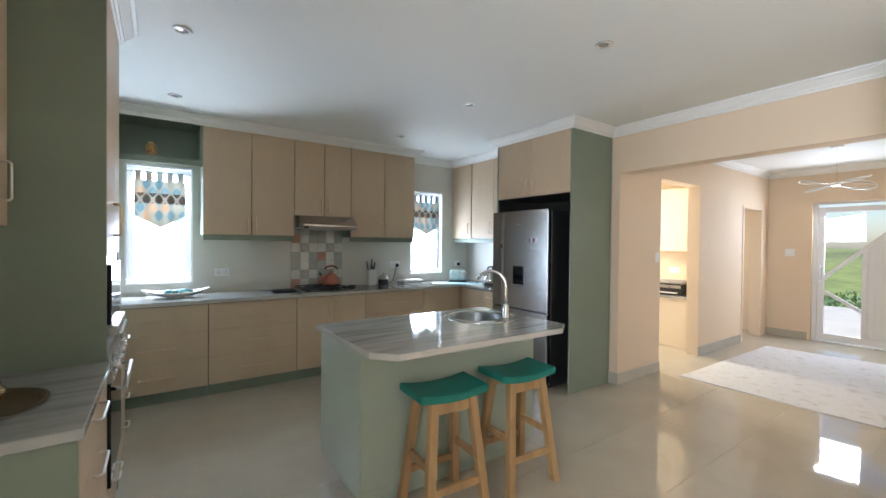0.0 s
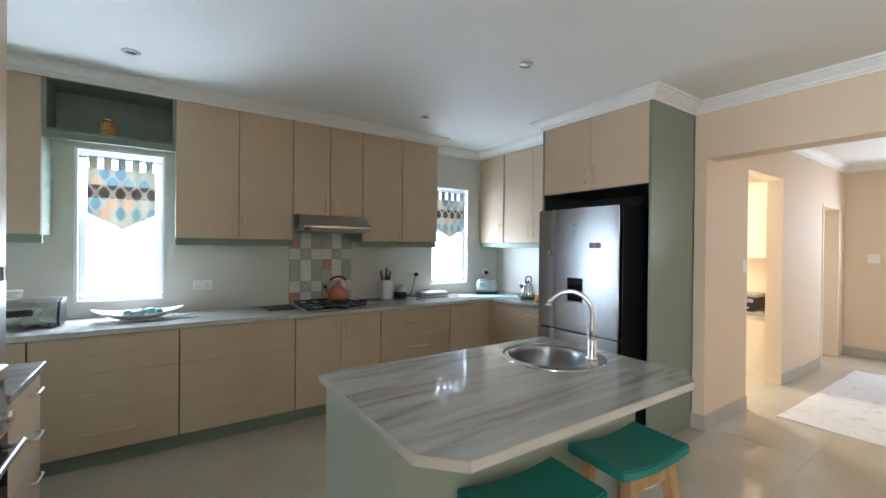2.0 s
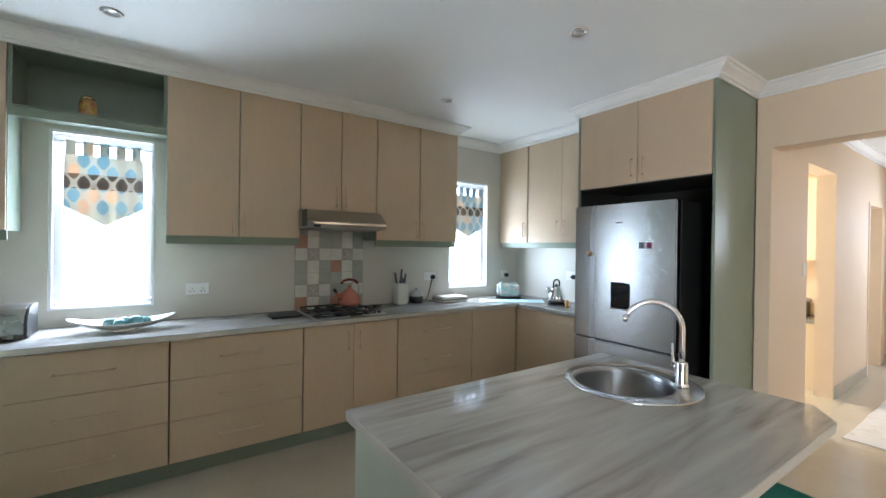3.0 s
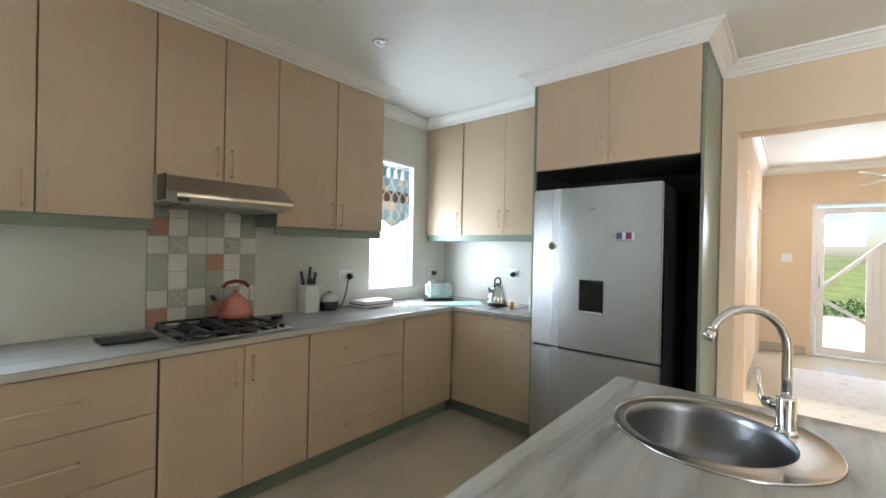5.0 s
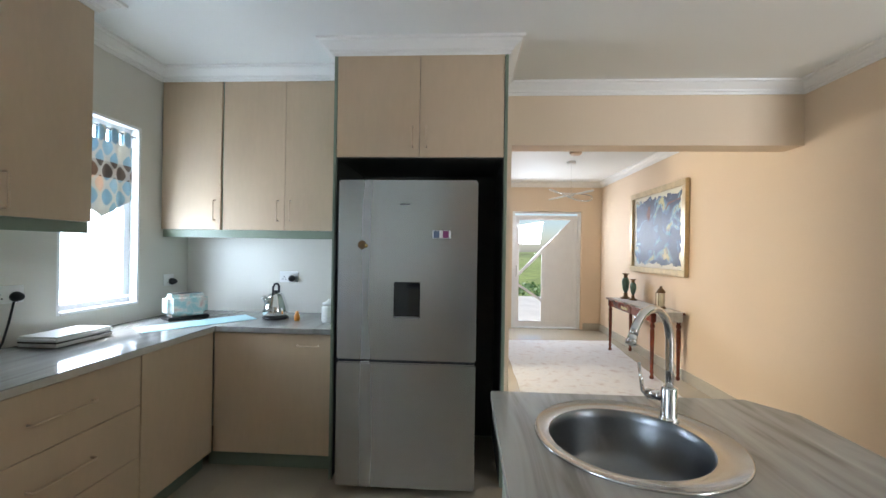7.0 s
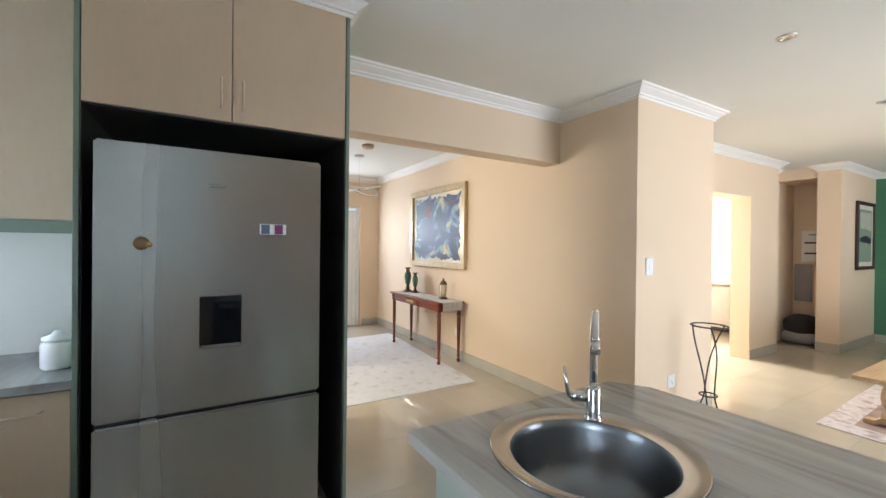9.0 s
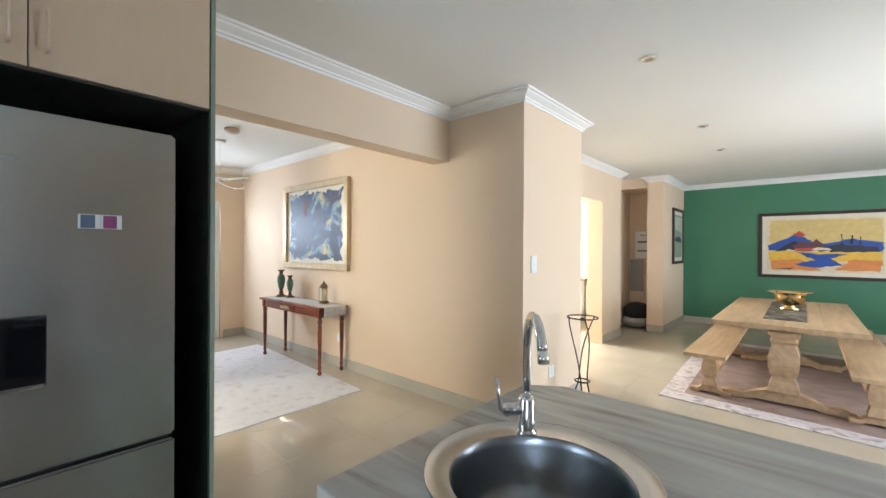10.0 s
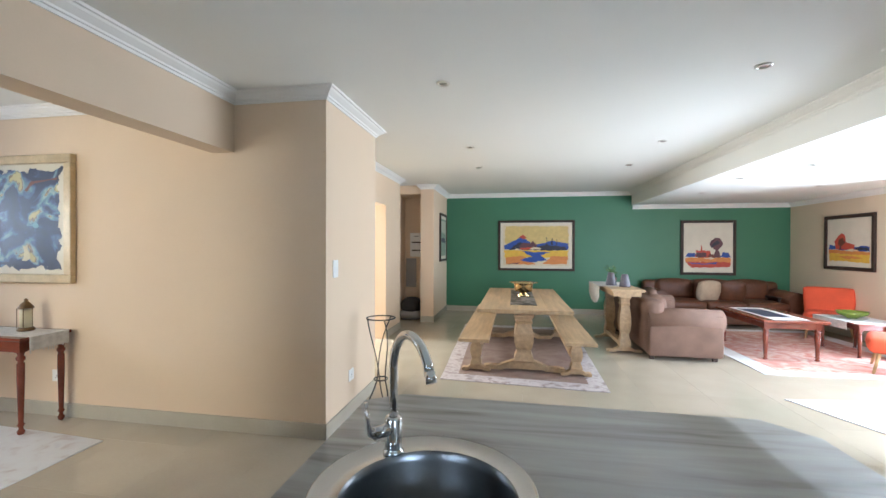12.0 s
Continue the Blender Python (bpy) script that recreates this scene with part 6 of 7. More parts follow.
tree_scene += [
    (M_plum_, [(-0.52, -0.40), (-0.5, -0.22), (-0.1, -0.2), (-0.08, -0.40)]),
    (M_dark_, [(0.1, 0.0), (0.2, 0.2), (0.4, 0.3), (0.5, 0.16), (0.3, 0.1)]),
    (M_pale_, [(-0.2, -0.46), (0.0, -0.42), (0.3, -0.44), (0.2, -0.5)]),
    (M_blue_, [(-0.9, -0.62), (-0.3, -0.66), (0.4, -0.62), (0.3, -0.68), (-0.6, -0.70)]),
    (M_rust, [(0.0, -0.40), (0.05, -0.26), (0.25, -0.28), (0.28, -0.40)]),
]
tree_b = [
    (M_yel_, [(-0.95, -0.45), (0.95, -0.50), (0.95, -0.85), (-0.9, -0.80)]),
    (M_orng_, [(-0.95, -0.30), (0.95, -0.40), (0.95, -0.52), (-0.95, -0.47)]),
    (M_blue_, [(-0.95, -0.30), (-0.9, -0.1), (-0.3, -0.15), (0.4, -0.2), (0.6, -0.12), (0.95, -0.2), (0.95, -0.38)]),
    (M_red_, [(-0.6, -0.30), (-0.65, 0.05), (-0.5, 0.3), (-0.3, 0.42), (-0.15, 0.3), (-0.1, 0.0), (0.3, -0.1), (0.3, -0.32)]),
]
tree_b += [
    (M_rust, [(-0.5, -0.1), (-0.45, 0.15), (-0.25, 0.2), (-0.15, 0.0), (-0.3, -0.15)]),
    (M_plum_, [(-0.40, -0.32), (-0.38, -0.1), (-0.32, -0.1), (-0.30, -0.32)]),
    (M_pale_, [(-0.1, -0.36), (0.1, -0.28), (0.5, -0.3), (0.4, -0.38)]),
    (M_dark_, [(0.3, -0.3), (0.5, -0.2), (0.9, -0.24), (0.9, -0.33)]),
    (M_orng_, [(-0.6, -0.62), (0.2, -0.58), (0.7, -0.66), (0.0, -0.70)]),
]
settle(framed("framed_painting", 1.66, 1.12, 0.05, M_darkframe, "dark-framed painting of a blue mountain valley under a yellow sky", M_pale_, mount=0.065, shapes=valley), pose(1.557, -5.546, 1.505, 0, 0, 180))
settle(framed("framed_painting", 1.05, 1.14, 0.055, M_darkframe, "dark-framed painting of a plum tree and red field", M_mount, mount=0.02, shapes=tree_scene), pose(-1.93, -5.546, 1.47, 0, 0, 180))
settle(framed("framed_painting", 1.04, 0.93, 0.06, M_darkframe, "dark-framed painting of a red tree over yellow fields", M_mount, mount=0.02, shapes=tree_b), pose(-3.446, -4.075, 1.565, 0, 0, 90))
settle(framed("framed_painting", 0.80, 1.02, 0.05, M_darkframe, "dark-framed pale green landscape print on the column", flat("misty_green_print", (0.24, 0.30, 0.22)), mount=0.07, shapes=[(flat("mist_paint", (0.50, 0.50, 0.40)), [(-0.9, 0.9), (0.9, 0.9), (0.9, 0.2), (-0.9, 0.3)]), (M_dark_, [(-0.9, -0.1), (0.0, 0.0), (0.9, -0.1), (0.9, -0.3), (-0.9, -0.25)])]), pose(3.566, -4.98, 1.67, 0, 0, -90))

rug("dining_rug", [(1.07, -0.60), (2.84, -0.72), (2.94, -3.95), (1.00, -3.9)], M_rugc, M_rugb, "grey and taupe bordered rug under the dining table")


def baluster(root, x, y, z0, z1, r=0.10, name="pedestal"):
    h = z1 - z0
    prof = [(0.9, 0.0), (1.0, 0.03), (0.95, 0.10), (0.76, 0.20), (0.70, 0.26), (0.86, 0.32), (1.0, 0.46), (0.98, 0.60), (0.82, 0.74), (0.72, 0.80), (0.88, 0.84), (0.74, 0.88), (0.80, 0.93), (1.0, 0.96), (1.0, 1.0)]
    b = lathe([(a * r * 1.22, z0 + q * h) for a, q in prof], 4, m=Matrix.Translation((x, y, 0)) @ Euler((0, 0, radians(45))).to_matrix().to_4x4())
    for f in b.faces:
        f.smooth = False
    return part(name, b, M_table, root)


def scroll_foot(root, x, y, length, w, h, name="trestle_foot"):
    """A sledge foot along x with an ogee top."""
    L = length / 2
    pts = [(-L, 0), (-L * 0.55, 0), (-L * 0.45, 0.018), (L * 0.45, 0.018), (L * 0.55, 0), (L, 0), (L, h * 0.35), (L * 0.85, h * 0.45), (L * 0.62, h * 0.42), (L * 0.42, h * 0.75), (L * 0.25, h), (-L * 0.25, h), (-L * 0.42, h * 0.75), (-L * 0.62, h * 0.42), (-L * 0.85, h * 0.45), (-L, h * 0.35)]
    pts = [(x + a, 0.0115 + c) for a, c in pts]
    M_ = Matrix(((1, 0, 0, 0), (0, 0, 1, 0), (0, 1, 0, 0), (0, 0, 0, 1)))
    return part(name, prism(pts, y - w / 2, y + w / 2, m=M_, bevel=0.004), M_table, root)


root = thing("dining_table", (1.92, -2.2, 0), "limed oak trestle dining table with baluster pedestals", "dining table")
for i in range(4):
    x0_ = 1.385 + i * 0.266
    part("top_plank", box(x0_ + 0.0005, -3.34, 0.725, x0_ + 0.2655, -0.92, 0.765, bevel=0.003), M_table, root)
for y in (-1.2, -2.95):
    baluster(root, 1.92, y, 0.125, 0.68, 0.13)
    scroll_foot(root, 1.92, y, 0.95, 0.10, 0.12)
    part("bearer", box(1.52, y - 0.05, 0.6805, 2.32, y + 0.05, 0.7245, bevel=0.004), M_table, root)
part("stretcher", box(1.87, -2.9, 0.17, 1.97, -1.3, 0.23, bevel=0.004), M_table, root)


def bench(x, label):
    root = thing("dining_bench", (x, -2.25, 0), label, "bench", "benches at the dining table")
    part("seat_plank", box(x - 0.17, -3.5, 0.42, x + 0.17, -0.75, 0.455, bevel=0.004), M_table, root)
    for y in (-1.1, -3.05):
        baluster(root, x, y, 0.085, 0.42, 0.075, "bench_pedestal")
        scroll_foot(root, x, y, 0.34, 0.08, 0.085)
    part("stretcher", box(x - 0.03, -3.0, 0.14, x + 0.03, -1.2, 0.18, bevel=0.004), M_table, root)


bench(2.475, "limed oak trestle bench on the column side of the table")
bench(1.335, "limed oak trestle bench on the sofa side of the table")
root = thing("table_runner", (1.97, -2.2, 0.765), "black and silver woven table runner on the oak top", "table runner")
part("runner_cloth", box(1.76, -3.0, 0.766, 2.08, -1.30, 0.769), patterned("silver_black_brocade", [(0.008, 0.008, 0.008), (0.012, 0.012, 0.012), (0.02, 0.02, 0.02), (0.30, 0.28, 0.27), (0.01, 0.01, 0.01)], 7, rough=0.4, bump=0.1), root)
root = thing("brass_bowl", (1.97, -2.4, 0.769), "polished brass footed bowl with a wide flat brim", "bowl")
part("bowl_body", lathe([(0.09, 0.0), (0.10, 0.01), (0.05, 0.03), (0.05, 0.05), (0.12, 0.07), (0.135, 0.15), (0.135, 0.18), (0.20, 0.19), (0.20, 0.195), (0.125, 0.187), (0.12, 0.10), (0.0, 0.07)], 32, m=Matrix.Translation((1.90, -2.25, 0.770)), cap=False), M_goldbowl, root)

# console behind the sofa
root = thing("sofa_console", (0.55, -3.0, 0), "tall oak console table with paired baluster legs", "console table")
part("tabletop", prism([(0.29, -2.10), (0.73, -2.10), (0.73, -3.42), (0.29, -3.42)], 0.865, 0.90, bevel=0.01), M_table, root)
part("apron", box(0.33, -3.36, 0.80, 0.69, -2.17, 0.8645), M_table, root)
for y in (-2.32, -3.22):
    baluster(root, 0.51, y, 0.09, 0.7995, 0.085)
    scroll_foot(root, 0.51, y, 0.46, 0.085, 0.08)
part("stretcher", box(0.50, -3.15, 0.10, 0.58, -2.40, 0.15, bevel=0.004), M_table, root)
root = thing("lace_cloth", (0.55, -3.0, 0.90), "white lace cloth on the console, hanging over its edge", "table cloth")
b = box(0.36, -3.38, 0.9008, 0.80, -2.55, 0.904)
rnd = random.Random(8)
for i in range(20):
    y = -3.38 + i * 0.041
    box(0.797, y, 0.72 - 0.10 * math.sin(i / 19 * math.pi) + rnd.uniform(-0.02, 0.02), 0.802, y + 0.0405, 0.903, bm=b)
part("cloth", b, M_lace, root)
for x, y, h in ((0.60, -2.72, 0.19), (0.46, -2.50, 0.18)):
    root = thing("candle_holder", (x, y, 0.904), "dusky tapered glass candle holder on the console", "candle holder", "candle holders on the console")
    part("glass_cone", lathe([(0.075, 0), (0.078, 0.008), (0.045, h - 0.01), (0.038, h)], 20, m=Matrix.Translation((x, y, 0.905))), M_board, root)


def pot_plant(x, y, z, s=1.0):
    root = thing("potted_plant", (x, y, z), "small bright green plant in a brown pot", "plant")
    part("pot", lathe([(0.05, 0), (0.065, 0.09), (0.07, 0.10), (0.06, 0.10), (0.055, 0.085), (0, 0.085)], 18, m=Matrix.Translation((x, y, z + 0.001)), cap=False), M_soil, root)
    rnd = random.Random(5)
    for k in range(9):
        a = rnd.uniform(0, 6.28)
        el_ = rnd.uniform(0.9, 1.45)
        ln = rnd.uniform(0.10, 0.18)
        d = Vector((math.cos(a) * math.cos(el_), math.sin(a) * math.cos(el_), math.sin(el_)))
        p0 = Vector((x, y, z + 0.085))
        st = part("stem", tube([p0, p0 + d * ln], 0.003, 5), M_leaf, root)
        b = bmesh.new()
        for q in range(12):
            f = rnd.uniform(0.35, 1.1)
            c = p0 + d * ln * f + Vector((rnd.uniform(-0.035, 0.035), rnd.uniform(-0.035, 0.035), rnd.uniform(-0.01, 0.03)))
            u = Vector((rnd.uniform(-1, 1), rnd.uniform(-1, 1), rnd.uniform(-0.3, 0.6))).normalized()
            v = u.orthogonal().normalized()
            L, W = 0.028, 0.010
            vs = [b.verts.new(c - u * L * 0.5), b.verts.new(c + v * W), b.verts.new(c + u * L * 0.6), b.verts.new(c - v * W)]
            b.faces.new(vs)
        part("leaf_cluster", b, M_leaf, st)


pot_plant(0.53, -2.95, 0.904)


def soft(x0, y0, z0, x1, y1, z1, r=0.05, puff=0.0, bm=None):
    """A cushion-like rounded block."""
    b = box(x0, y0, z0, x1, y1, z1)
    bmesh.ops.subdivide_edges(b, edges=b.edges[:], cuts=7, use_grid_fill=True)
    c = Vector(((x0 + x1) / 2, (y0 + y1) / 2, (z0 + z1) / 2))
    h = Vector(((x1 - x0) / 2, (y1 - y0) / 2, (z1 - z0) / 2))
    r = min(r, h.x * 0.9, h.y * 0.9, h.z * 0.9)
    for v in b.verts:
        for i in range(3):
            d = (v.co[i] - c[i]) / h[i]
            k = min(4, round(abs(d) * 4))
            v.co[i] = c[i] + math.copysign((0, (h[i] - r) / 2, h[i] - r, h[i] - 0.42 * r, h[i])[k], d)
        u = Vector(((v.co.x - c.x) / h.x, (v.co.y - c.y) / h.y, (v.co.z - c.z) / h.z))
        q = Vector((v.co.x, v.co.y, v.co.z))
        for i in range(3):
            lim = h[i] - r
            d = q[i] - c[i]
            q[i] = c[i] + max(-lim, min(lim, d))
        off = v.co - q
        if off.length > 1e-6:
            v.co = q + off.normalized() * r
        if puff:
            v.co += Vector((u.x * (1 - u.y * u.y) * (1 - u.z * u.z), u.y * (1 - u.x * u.x) * (1 - u.z * u.z), u.z * (1 - u.x * u.x) * (1 - u.y * u.y))) * puff
        v.co += Vector([noise.noise(v.co * 7 + Vector((k * 9, 0, 0))) for k in range(3)]) * 0.006
    for f in b.faces:
        f.smooth = True
    return merge(bm, b) if bm is not None else b


def sofa(name, w, d, seat_h, back_h, arm_h, arm_w, seats, material, label, m, rolled=True):
    """Faces +y; its base centre at the origin."""
    root = thing(name, (0, 0, 0), label, "sofa")
    W = w / 2
    part("sofa_base", soft(-W + 0.02, -d / 2 + 0.05, 0.05, W - 0.02, d / 2 - 0.04, seat_h - 0.14, 0.02), material, root)
    part("backrest", soft(-W + 0.03, -d / 2, 0.06, W - 0.03, -d / 2 + 0.24, back_h, 0.08, 0.01), material, root)
    for s1 in (-1, 1):
        b = soft(min(s1 * W, s1 * (W - arm_w)), -d / 2 + 0.03, 0.05, max(s1 * W, s1 * (W - arm_w)), d / 2, arm_h - 0.06, 0.03)
        part("armrest", b, material, root)
        if rolled:
            r = arm_w * 0.56
            part("arm_roll", tube([(s1 * (W - arm_w / 2), -d / 2 + 0.04, arm_h - r), (s1 * (W - arm_w / 2), 0, arm_h - r * 0.9), (s1 * (W - arm_w / 2), d / 2 + 0.015, arm_h - r)], r, 16), material, root)
    cw = (w - 2 * arm_w) / seats
    for i in range(seats):
        x0_ = -W + arm_w + i * cw
        part("seat_cushion", soft(x0_ + 0.005, -d / 2 + 0.2, seat_h - 0.14, x0_ + cw - 0.005, d / 2 + 0.01, seat_h, 0.045, 0.02), material, root)
        part("back_cushion", soft(x0_ + 0.005, -d / 2 + 0.13, seat_h - 0.02, x0_ + cw - 0.005, -d / 2 + 0.34, back_h + 0.02, 0.07, 0.03), material, root)
    for sx in (-1, 1):
        for sy in (-1, 1):
            part("foot", box(sx * (W - 0.08) - 0.025, sy * (d / 2 - 0.08) - 0.025, 0.0005, sx * (W - 0.08) + 0.025, sy * (d / 2 - 0.08) + 0.025, 0.05), M_darkframe, root)
    return settle(root, m)


sofa("leather_sofa", 2.55, 0.95, 0.46, 0.80, 0.66, 0.26, 3, M_leather, "dark brown leather three-seat sofa against the green wall", pose(-1.85, -5.02, 0, 0, 0, 0))
sofa("suede_sofa", 1.95, 0.92, 0.46, 0.78, 0.66, 0.27, 2, M_suede, "taupe suede two-seat sofa with its side to the dining table", pose(-0.14, -2.93, 0, 0, 0, 90))
for x, y, z, rz, mt, lab in ((-1.63, -4.80, 0.62, 8, flat("oatmeal_fabric", (0.42, 0.32, 0.22), 0.9), "oatmeal scatter cushion on the leather sofa"), (-2.05, -4.82, 0.62, -12, M_leather, "brown scatter cushion on the leather sofa"), (0.10, -2.62, 0.66, 80, M_suede, "taupe scatter cushion against the suede sofa arm")):
    root = thing("scatter_cushion", (0, 0, 0), lab, "cushion", "scatter cushions")
    part("cushion_cover", soft(-0.19, -0.05, -0.18, 0.19, 0.05, 0.18, 0.035, 0.04), mt, root)
    settle(root, pose(x, y, z + 0.02, -14, 0, rz))

rug("living_rug", [(-0.83, -1.55), (-0.80, -4.3), (-3.1, -4.4), (-3.1, -1.62)], M_rugred, M_rug, "worn red and cream oriental rug")
rug("second_rug", [(-0.55, -0.72), (-2.6, -0.95), (-2.7, 0.45), (-1.0, 0.30)], M_rug, None, "pink and cream worn rug on the tiles")

root = thing("coffee_table", (-1.45, -2.9, 0), "red mahogany coffee table with turned legs", "coffee table")
part("tabletop", box(-1.92, -3.44, 0.50, -1.15, -2.17, 0.535, bevel=0.008), M_mahog, root)
part("apron", box(-1.85, -3.37, 0.42, -1.20, -2.24, 0.4995), M_mahog, root)
for x in (-1.83, -1.23):
    for y in (-3.33, -2.27):
        turned_leg(root, x, y, 0.4995, 1.25)
root = thing("lace_cloth", (-1.5, -2.9, 0.535), "white lace cloth with a dark runner on the coffee table", "table cloth")
part("cloth", prism([(-1.30, -2.22), (-1.74, -2.26), (-1.76, -3.36), (-1.30, -3.34)], 0.5355, 0.538), M_lace, root)
part("dark_panel", box(-1.66, -3.2, 0.5385, -1.34, -2.45, 0.540), M_dark_, root)


def slipper_chair(m, label):
    root = thing("slipper_chair", (0, 0, 0), label, "armchair", "orange slipper chairs")
    part("seat", soft(-0.30, -0.30, 0.25, 0.30, 0.32, 0.43, 0.05, 0.02), M_orange, root)
    b = soft(-0.30, -0.36, 0.30, 0.30, -0.22, 0.80, 0.04, 0.01)
    for v in b.verts:
        k = max(0, v.co.z - 0.4)
        v.co.y -= 0.22 * k
        v.co.x *= 1 + 0.22 * k
    part("backrest", b, M_orange, root)
    for sx in (-1, 1):
        for sy in (-1, 1):
            part("leg", tube([(sx * 0.25, sy * 0.23, 0.26), (sx * 0.29, sy * 0.28, 0.0)], 0.02, 10, radii=[0.022, 0.013]), M_oak, root)
    return settle(root, m)


slipper_chair(pose(-3.02, -3.86, 0, 0, 0, -32), "orange fabric slipper chair beside the corner table")
slipper_chair(pose(-2.48, -1.86, 0, 0, 0, -125), "orange fabric slipper chair at the lace-covered side table")
root = thing("side_table", (-2.5, -2.95, 0), "dark mahogany side table with a lace cover", "side table")
part("tabletop", box(-3.0, -3.30, 0.45, -2.42, -2.46, 0.475, bevel=0.006), M_mahog, root)
part("apron", box(-2.94, -3.24, 0.38, -2.48, -2.52, 0.4495), M_mahog, root)
for x in (-2.92, -2.50):
    for y in (-3.21, -2.55):
        turned_leg(root, x, y, 0.4495, 1.0)
root = thing("lace_cloth", (-2.5, -2.9, 0.51), "white lace cover hanging over the side table", "table cloth")
b = prism([(-2.41, -2.46), (-3.01, -2.46), (-2.99, -3.27), (-2.39, -3.25)], 0.4755, 0.478)
box(-2.398, -3.25, 0.37, -2.394, -2.62, 0.4775, bm=b)
part("cloth", b, M_lace, root)
root = thing("green_bowl", (-2.62, -2.9, 0.51), "shallow green glass bowl on the lace cover", "bowl")
part("bowl_body", lathe([(0.05, 0), (0.06, 0.01), (0.16, 0.06), (0.18, 0.10), (0.172, 0.10), (0.15, 0.065), (0.05, 0.018), (0, 0.018)], 24, m=Matrix.Translation((-2.68, -2.93, 0.479)), cap=False), mat("green_glass", (0.16, 0.22, 0.03), 0.15), root)
root = thing("corner_table", (-3.0, -4.9, 0), "small dark corner table next to the leather sofa", "side table")
part("tabletop", box(-3.2, -5.2, 0.52, -2.78, -4.75, 0.55, bevel=0.005), M_darkframe, root)
for x in (-3.16, -2.82):
    for y in (-5.16, -4.79):
        part("leg", box(x - 0.02, y - 0.02, 0.0005, x + 0.02, y + 0.02, 0.5195), M_darkframe, root)

# wire plant stand near the pier
root = thing("wire_plant_stand", (3.0, 0.75, 0), "tall twisted black wire plant stand, empty", "plant stand")
sx, sy = 3.20, 0.27


def ring(r, z):
    return tube([(sx + r * math.cos(2 * math.pi * i / 24), sy + r * math.sin(2 * math.pi * i / 24), z) for i in range(24)], 0.006, 6, closed=True)


part("top_ring", ring(0.125, 0.84), M_iron, root)
part("waist_ring", ring(0.06, 0.30), M_iron, root)
for k in range(3):
    a0 = 2 * math.pi * k / 3
    pts = []
    for i in range(17):
        f = i / 16
        r = 0.125 - 0.085 * math.sin(min(1, f / 0.65) * math.pi / 2) if f < 0.65 else 0.04 + 0.11 * ((f - 0.65) / 0.35) ** 1.3
        a = a0 + 2.6 * f
        pts.append((sx + r * math.cos(a), sy + r * math.sin(a), 0.84 * (1 - f) + 0.004))
    part("wire_leg", tube(pts, 0.006, 6), M_iron, root)

# niche: distribution board, grey panel and pet bed
root = thing("distribution_board", (4.3, -4.69, 1.6), "white electrical distribution board with breaker rows", "electrical board")
part("enclosure", box(3.93, -4.698, 1.26, 4.21, -4.655, 1.76, bevel=0.004), M_white, root)
for zz in (1.38, 1.55):
    part("breaker_row", box(3.96, -4.654, zz, 4.17, -4.648, zz + 0.025), M_black, root)
part("label_strip", box(4.02, -4.654, 1.68, 4.12, -4.650, 1.70), M_greymetal, root)
root = thing("meter_panel", (4.4, -4.69, 1.0), "plain grey metal cover panel below the board", "wall panel")
part("cover", box(4.08, -4.698, 0.62, 4.30, -4.665, 1.22, bevel=0.004), M_greymetal, root)
root = thing("pet_cave_bed", (4.4, -4.42, 0), "black fabric pet bed with a grey rim in the niche", "pet bed")
part("bed_shell", soft(3.88, -4.52, 0.02, 4.29, -4.10, 0.20, 0.08, 0.02), M_greymetal, root)
part("bed_cushion", soft(3.91, -4.49, 0.14, 4.26, -4.13, 0.42, 0.08, 0.03), M_fur, root)

# scullery seen through its opening
root = thing("washing_machine", (5.0, -4.4, 0), "white front-loading washing machine with dark door", "washing machine")
part("machine_body", box(4.40, -4.69, 0.02, 4.96, -4.12, 0.74, bevel=0.01), M_white, root)
RM = Matrix.Translation((4.66, -4.119, 0.38)) @ Euler((radians(-90), 0, 0)).to_matrix().to_4x4()
part("door_ring", lathe([(0.19, 0), (0.19, 0.02), (0.15, 0.03)], 28, m=RM), M_greymetal, root)
part("door_glass", lathe([(0.14, 0.031), (0.10, 0.04), (0, 0.045)], 24, m=RM), M_blackgloss, root)
part("control_strip", box(4.46, -4.119, 0.64, 4.90, -4.115, 0.71), M_greymetal, root)
root = thing("dish_rack", (5.05, -4.4, 0.74), "grey plastic rack standing on the washing machine", "rack")
part("rack_tray", box(4.62, -4.62, 0.742, 4.94, -4.18, 0.86, bevel=0.02), M_greymetal, root)
part("rack_grid", box(4.66, -4.58, 0.862, 4.90, -4.22, 0.88), M_black, root)
root = thing("kitchen_roll", (4.80, -4.35, 0.88), "tall white paper roll on the rack", "paper roll")
part("paper_roll", lathe([(0.02, 0), (0.085, 0.0), (0.085, 0.46), (0.02, 0.46)], 20, m=Matrix.Translation((4.80, -4.35, 0.882))), M_white, root)
root = thing("scullery_cabinet", (6.3, -4.4, 0), "white scullery base cabinet with a grey worktop", "kitchen cabinet")
part("cabinet_body", box(5.00, -4.69, 0.08, 7.2, -4.12, 0.80), M_white, root)
part("worktop", box(4.97, -4.695, 0.8005, 7.22, -4.09, 0.84, bevel=0.003), M_marble, root)
part("plinth", box(5.02, -4.6, 0.001, 7.18, -4.2, 0.079), M_gap, root)
root = thing("tall_fridge", (5.9, -3.5, 0), "grey tall fridge in the scullery with a red towel", "fridge")
part("fridge_body", box(5.30, -3.55, 0.02, 5.90, -2.95, 1.42, bevel=0.01), M_steelh, root)
part("red_towel", soft(5.262, -3.53, 0.72, 5.294, -3.30, 1.12, 0.01), mat("red_towel_cotton", (0.45, 0.06, 0.03), 0.9), root)

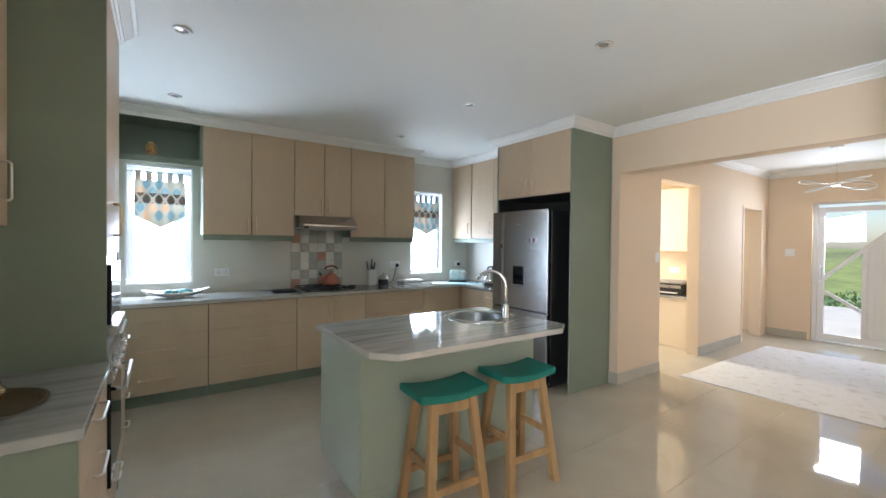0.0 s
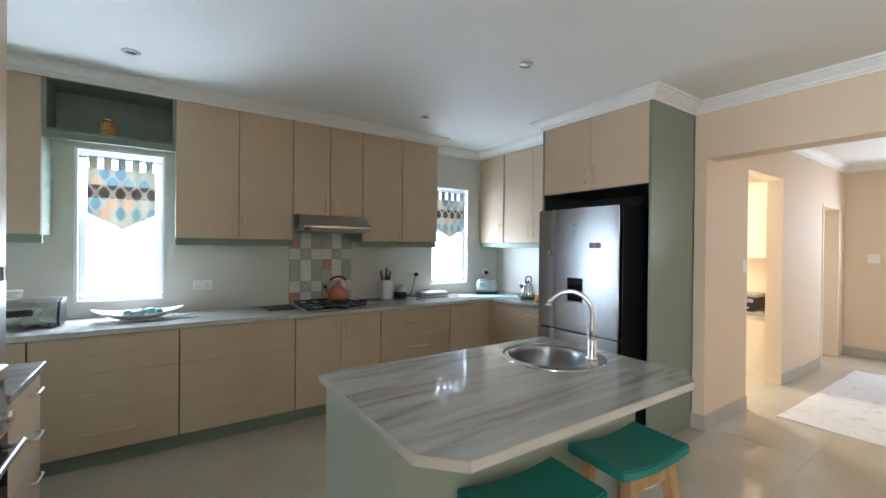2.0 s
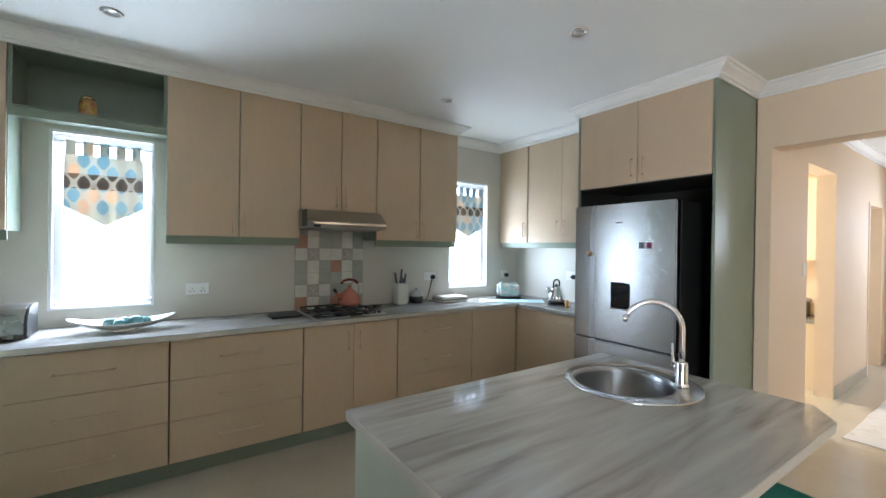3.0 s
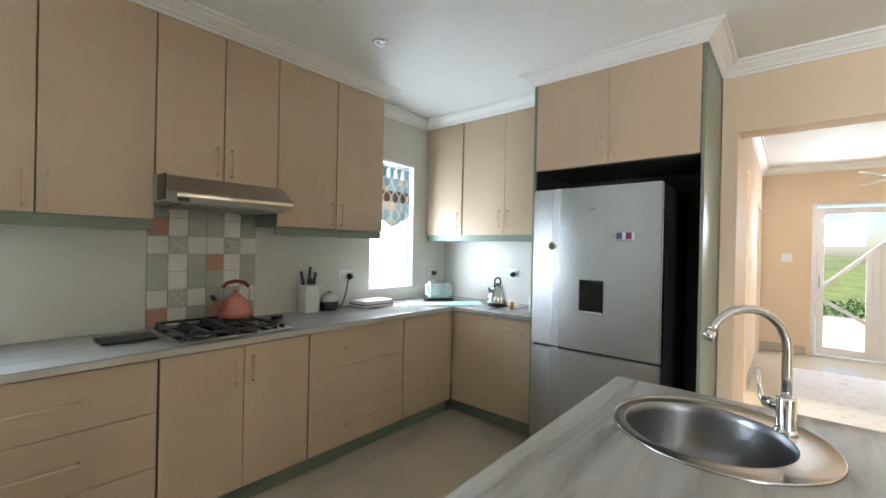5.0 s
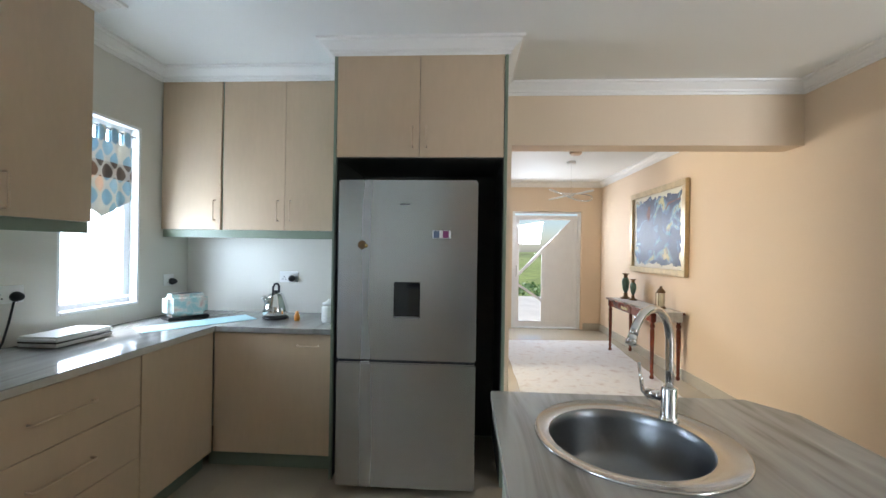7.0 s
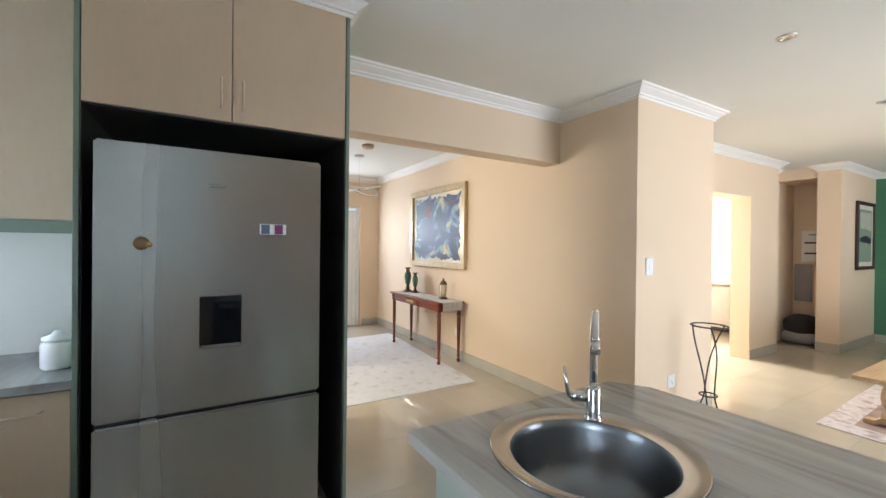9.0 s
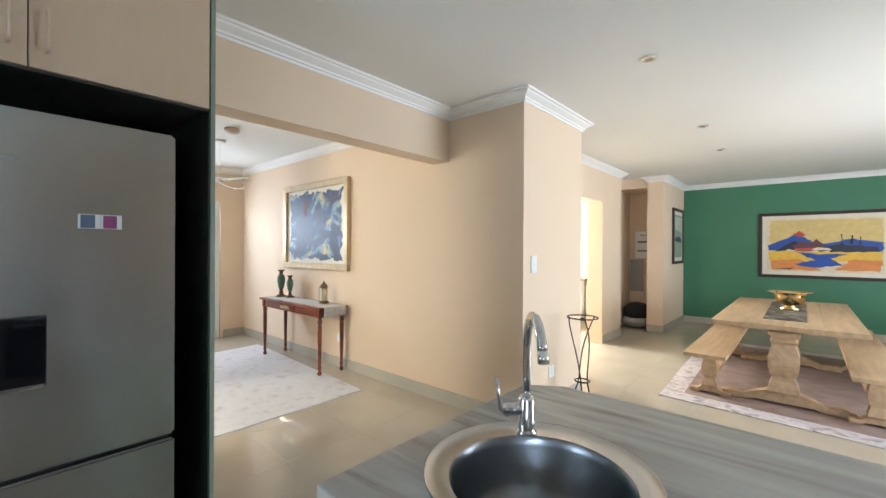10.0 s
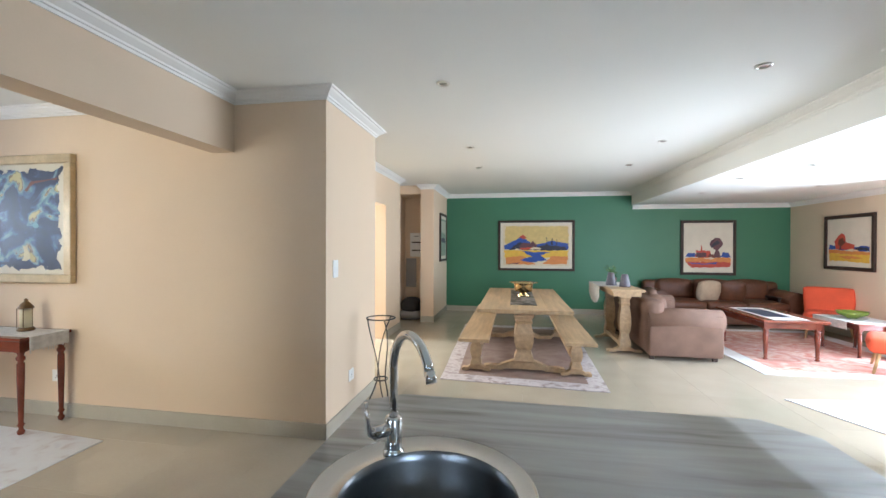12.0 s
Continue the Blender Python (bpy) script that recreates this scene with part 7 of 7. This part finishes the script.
# wall light patch of the garden beyond the openings
rnd = random.Random(3)
hedge = bmesh.new()
for i in range(3600):
    x, y = rnd.uniform(14.9, 18.0), rnd.uniform(-5, 9)
    h = rnd.uniform(0.2, 0.6) * (0.6 + 0.4 * noise.noise(Vector((y * 0.6, 0, 0))))
    c = Vector((x, y, -0.2 + rnd.uniform(0, 0.42) * (0.5 + abs(noise.noise(Vector((x * 0.4, y * 0.5, 0)))))))
    u = Vector((rnd.uniform(-1, 1), rnd.uniform(-1, 1), rnd.uniform(-1, 1))).normalized()
    v = u.orthogonal().normalized()
    s = rnd.uniform(0.04, 0.09)
    hedge.faces.new([hedge.verts.new(c + u * s), hedge.verts.new(c + v * s * 0.6), hedge.verts.new(c - u * s), hedge.verts.new(c - v * s * 0.6)])
tagged(part("garden_shrubs", hedge, M_leaf), label="loose green shrubs beyond the paved forecourt", category="shrub", kind="stuff")
b = bmesh.new()
nx, ny = 8, 40
g = [[b.verts.new((60 + 12 * i, -120 + 6 * j * 1.2, -0.3 + 2.6 * math.sin(math.pi * i / nx) * (0.7 + 0.5 * noise.noise(Vector((i * 0.4, j * 0.25, 0)))))) for j in range(ny)] for i in range(nx + 1)]
for i in range(nx):
    for j in range(ny - 1):
        b.faces.new((g[i][j], g[i + 1][j], g[i + 1][j + 1], g[i][j + 1]))
structure("backdrop_hills", b, M_hill)


# ---- ground outside and the tiled floor ----
ground = structure("ground", box(-200, -200, -0.32, 400, 200, -0.20), M_grass)
structure("ground_paving", box(8.9, -6, -0.199, 14.8, 8, -0.08), M_paving)
fl = structure("floor", box(-3.60, -5.7, -0.19, 8.9, 5.7, -0.0011), M_grout)
TS = 0.6
tile_mesh = None
tiles, far_bm = 0, bmesh.new()
for i in range(-6, 15):
    for j in range(-10, 10):
        x, y = i * TS + 0.15, j * TS - 0.08
        if x + TS < -3.60 or x > 8.87 or y + TS < -5.6 or y > 5.5:
            continue
        if x > 4.4 and (y > 3.0 or y + TS < 0.8):
            box(x + 0.0006, y + 0.0006, -0.0040, x + TS - 0.0006, y + TS - 0.0006, 0, bm=far_bm)
            continue
        if tiles >= 300 or y < -5.1:
            box(x + 0.0006, y + 0.0006, -0.0040, x + TS - 0.0006, y + TS - 0.0006, 0, bm=far_bm)
            continue
        if tile_mesh is None:
            b = box(0.0006, 0.0006, -0.0040, TS - 0.0006, TS - 0.0006, 0, bevel=0.0004)
            tile_mesh = bpy.data.meshes.new("floor_tile")
            b.to_mesh(tile_mesh)
            b.free()
            tile_mesh.materials.append(M_tile)
        o = new("floor_tile", tile_mesh)
        o.parent = fl
        o.location = (x, y, 0)
        tiles += 1
o = part("floor_tiles_far", far_bm, M_tile, fl)
tagged(o, kind="stuff")
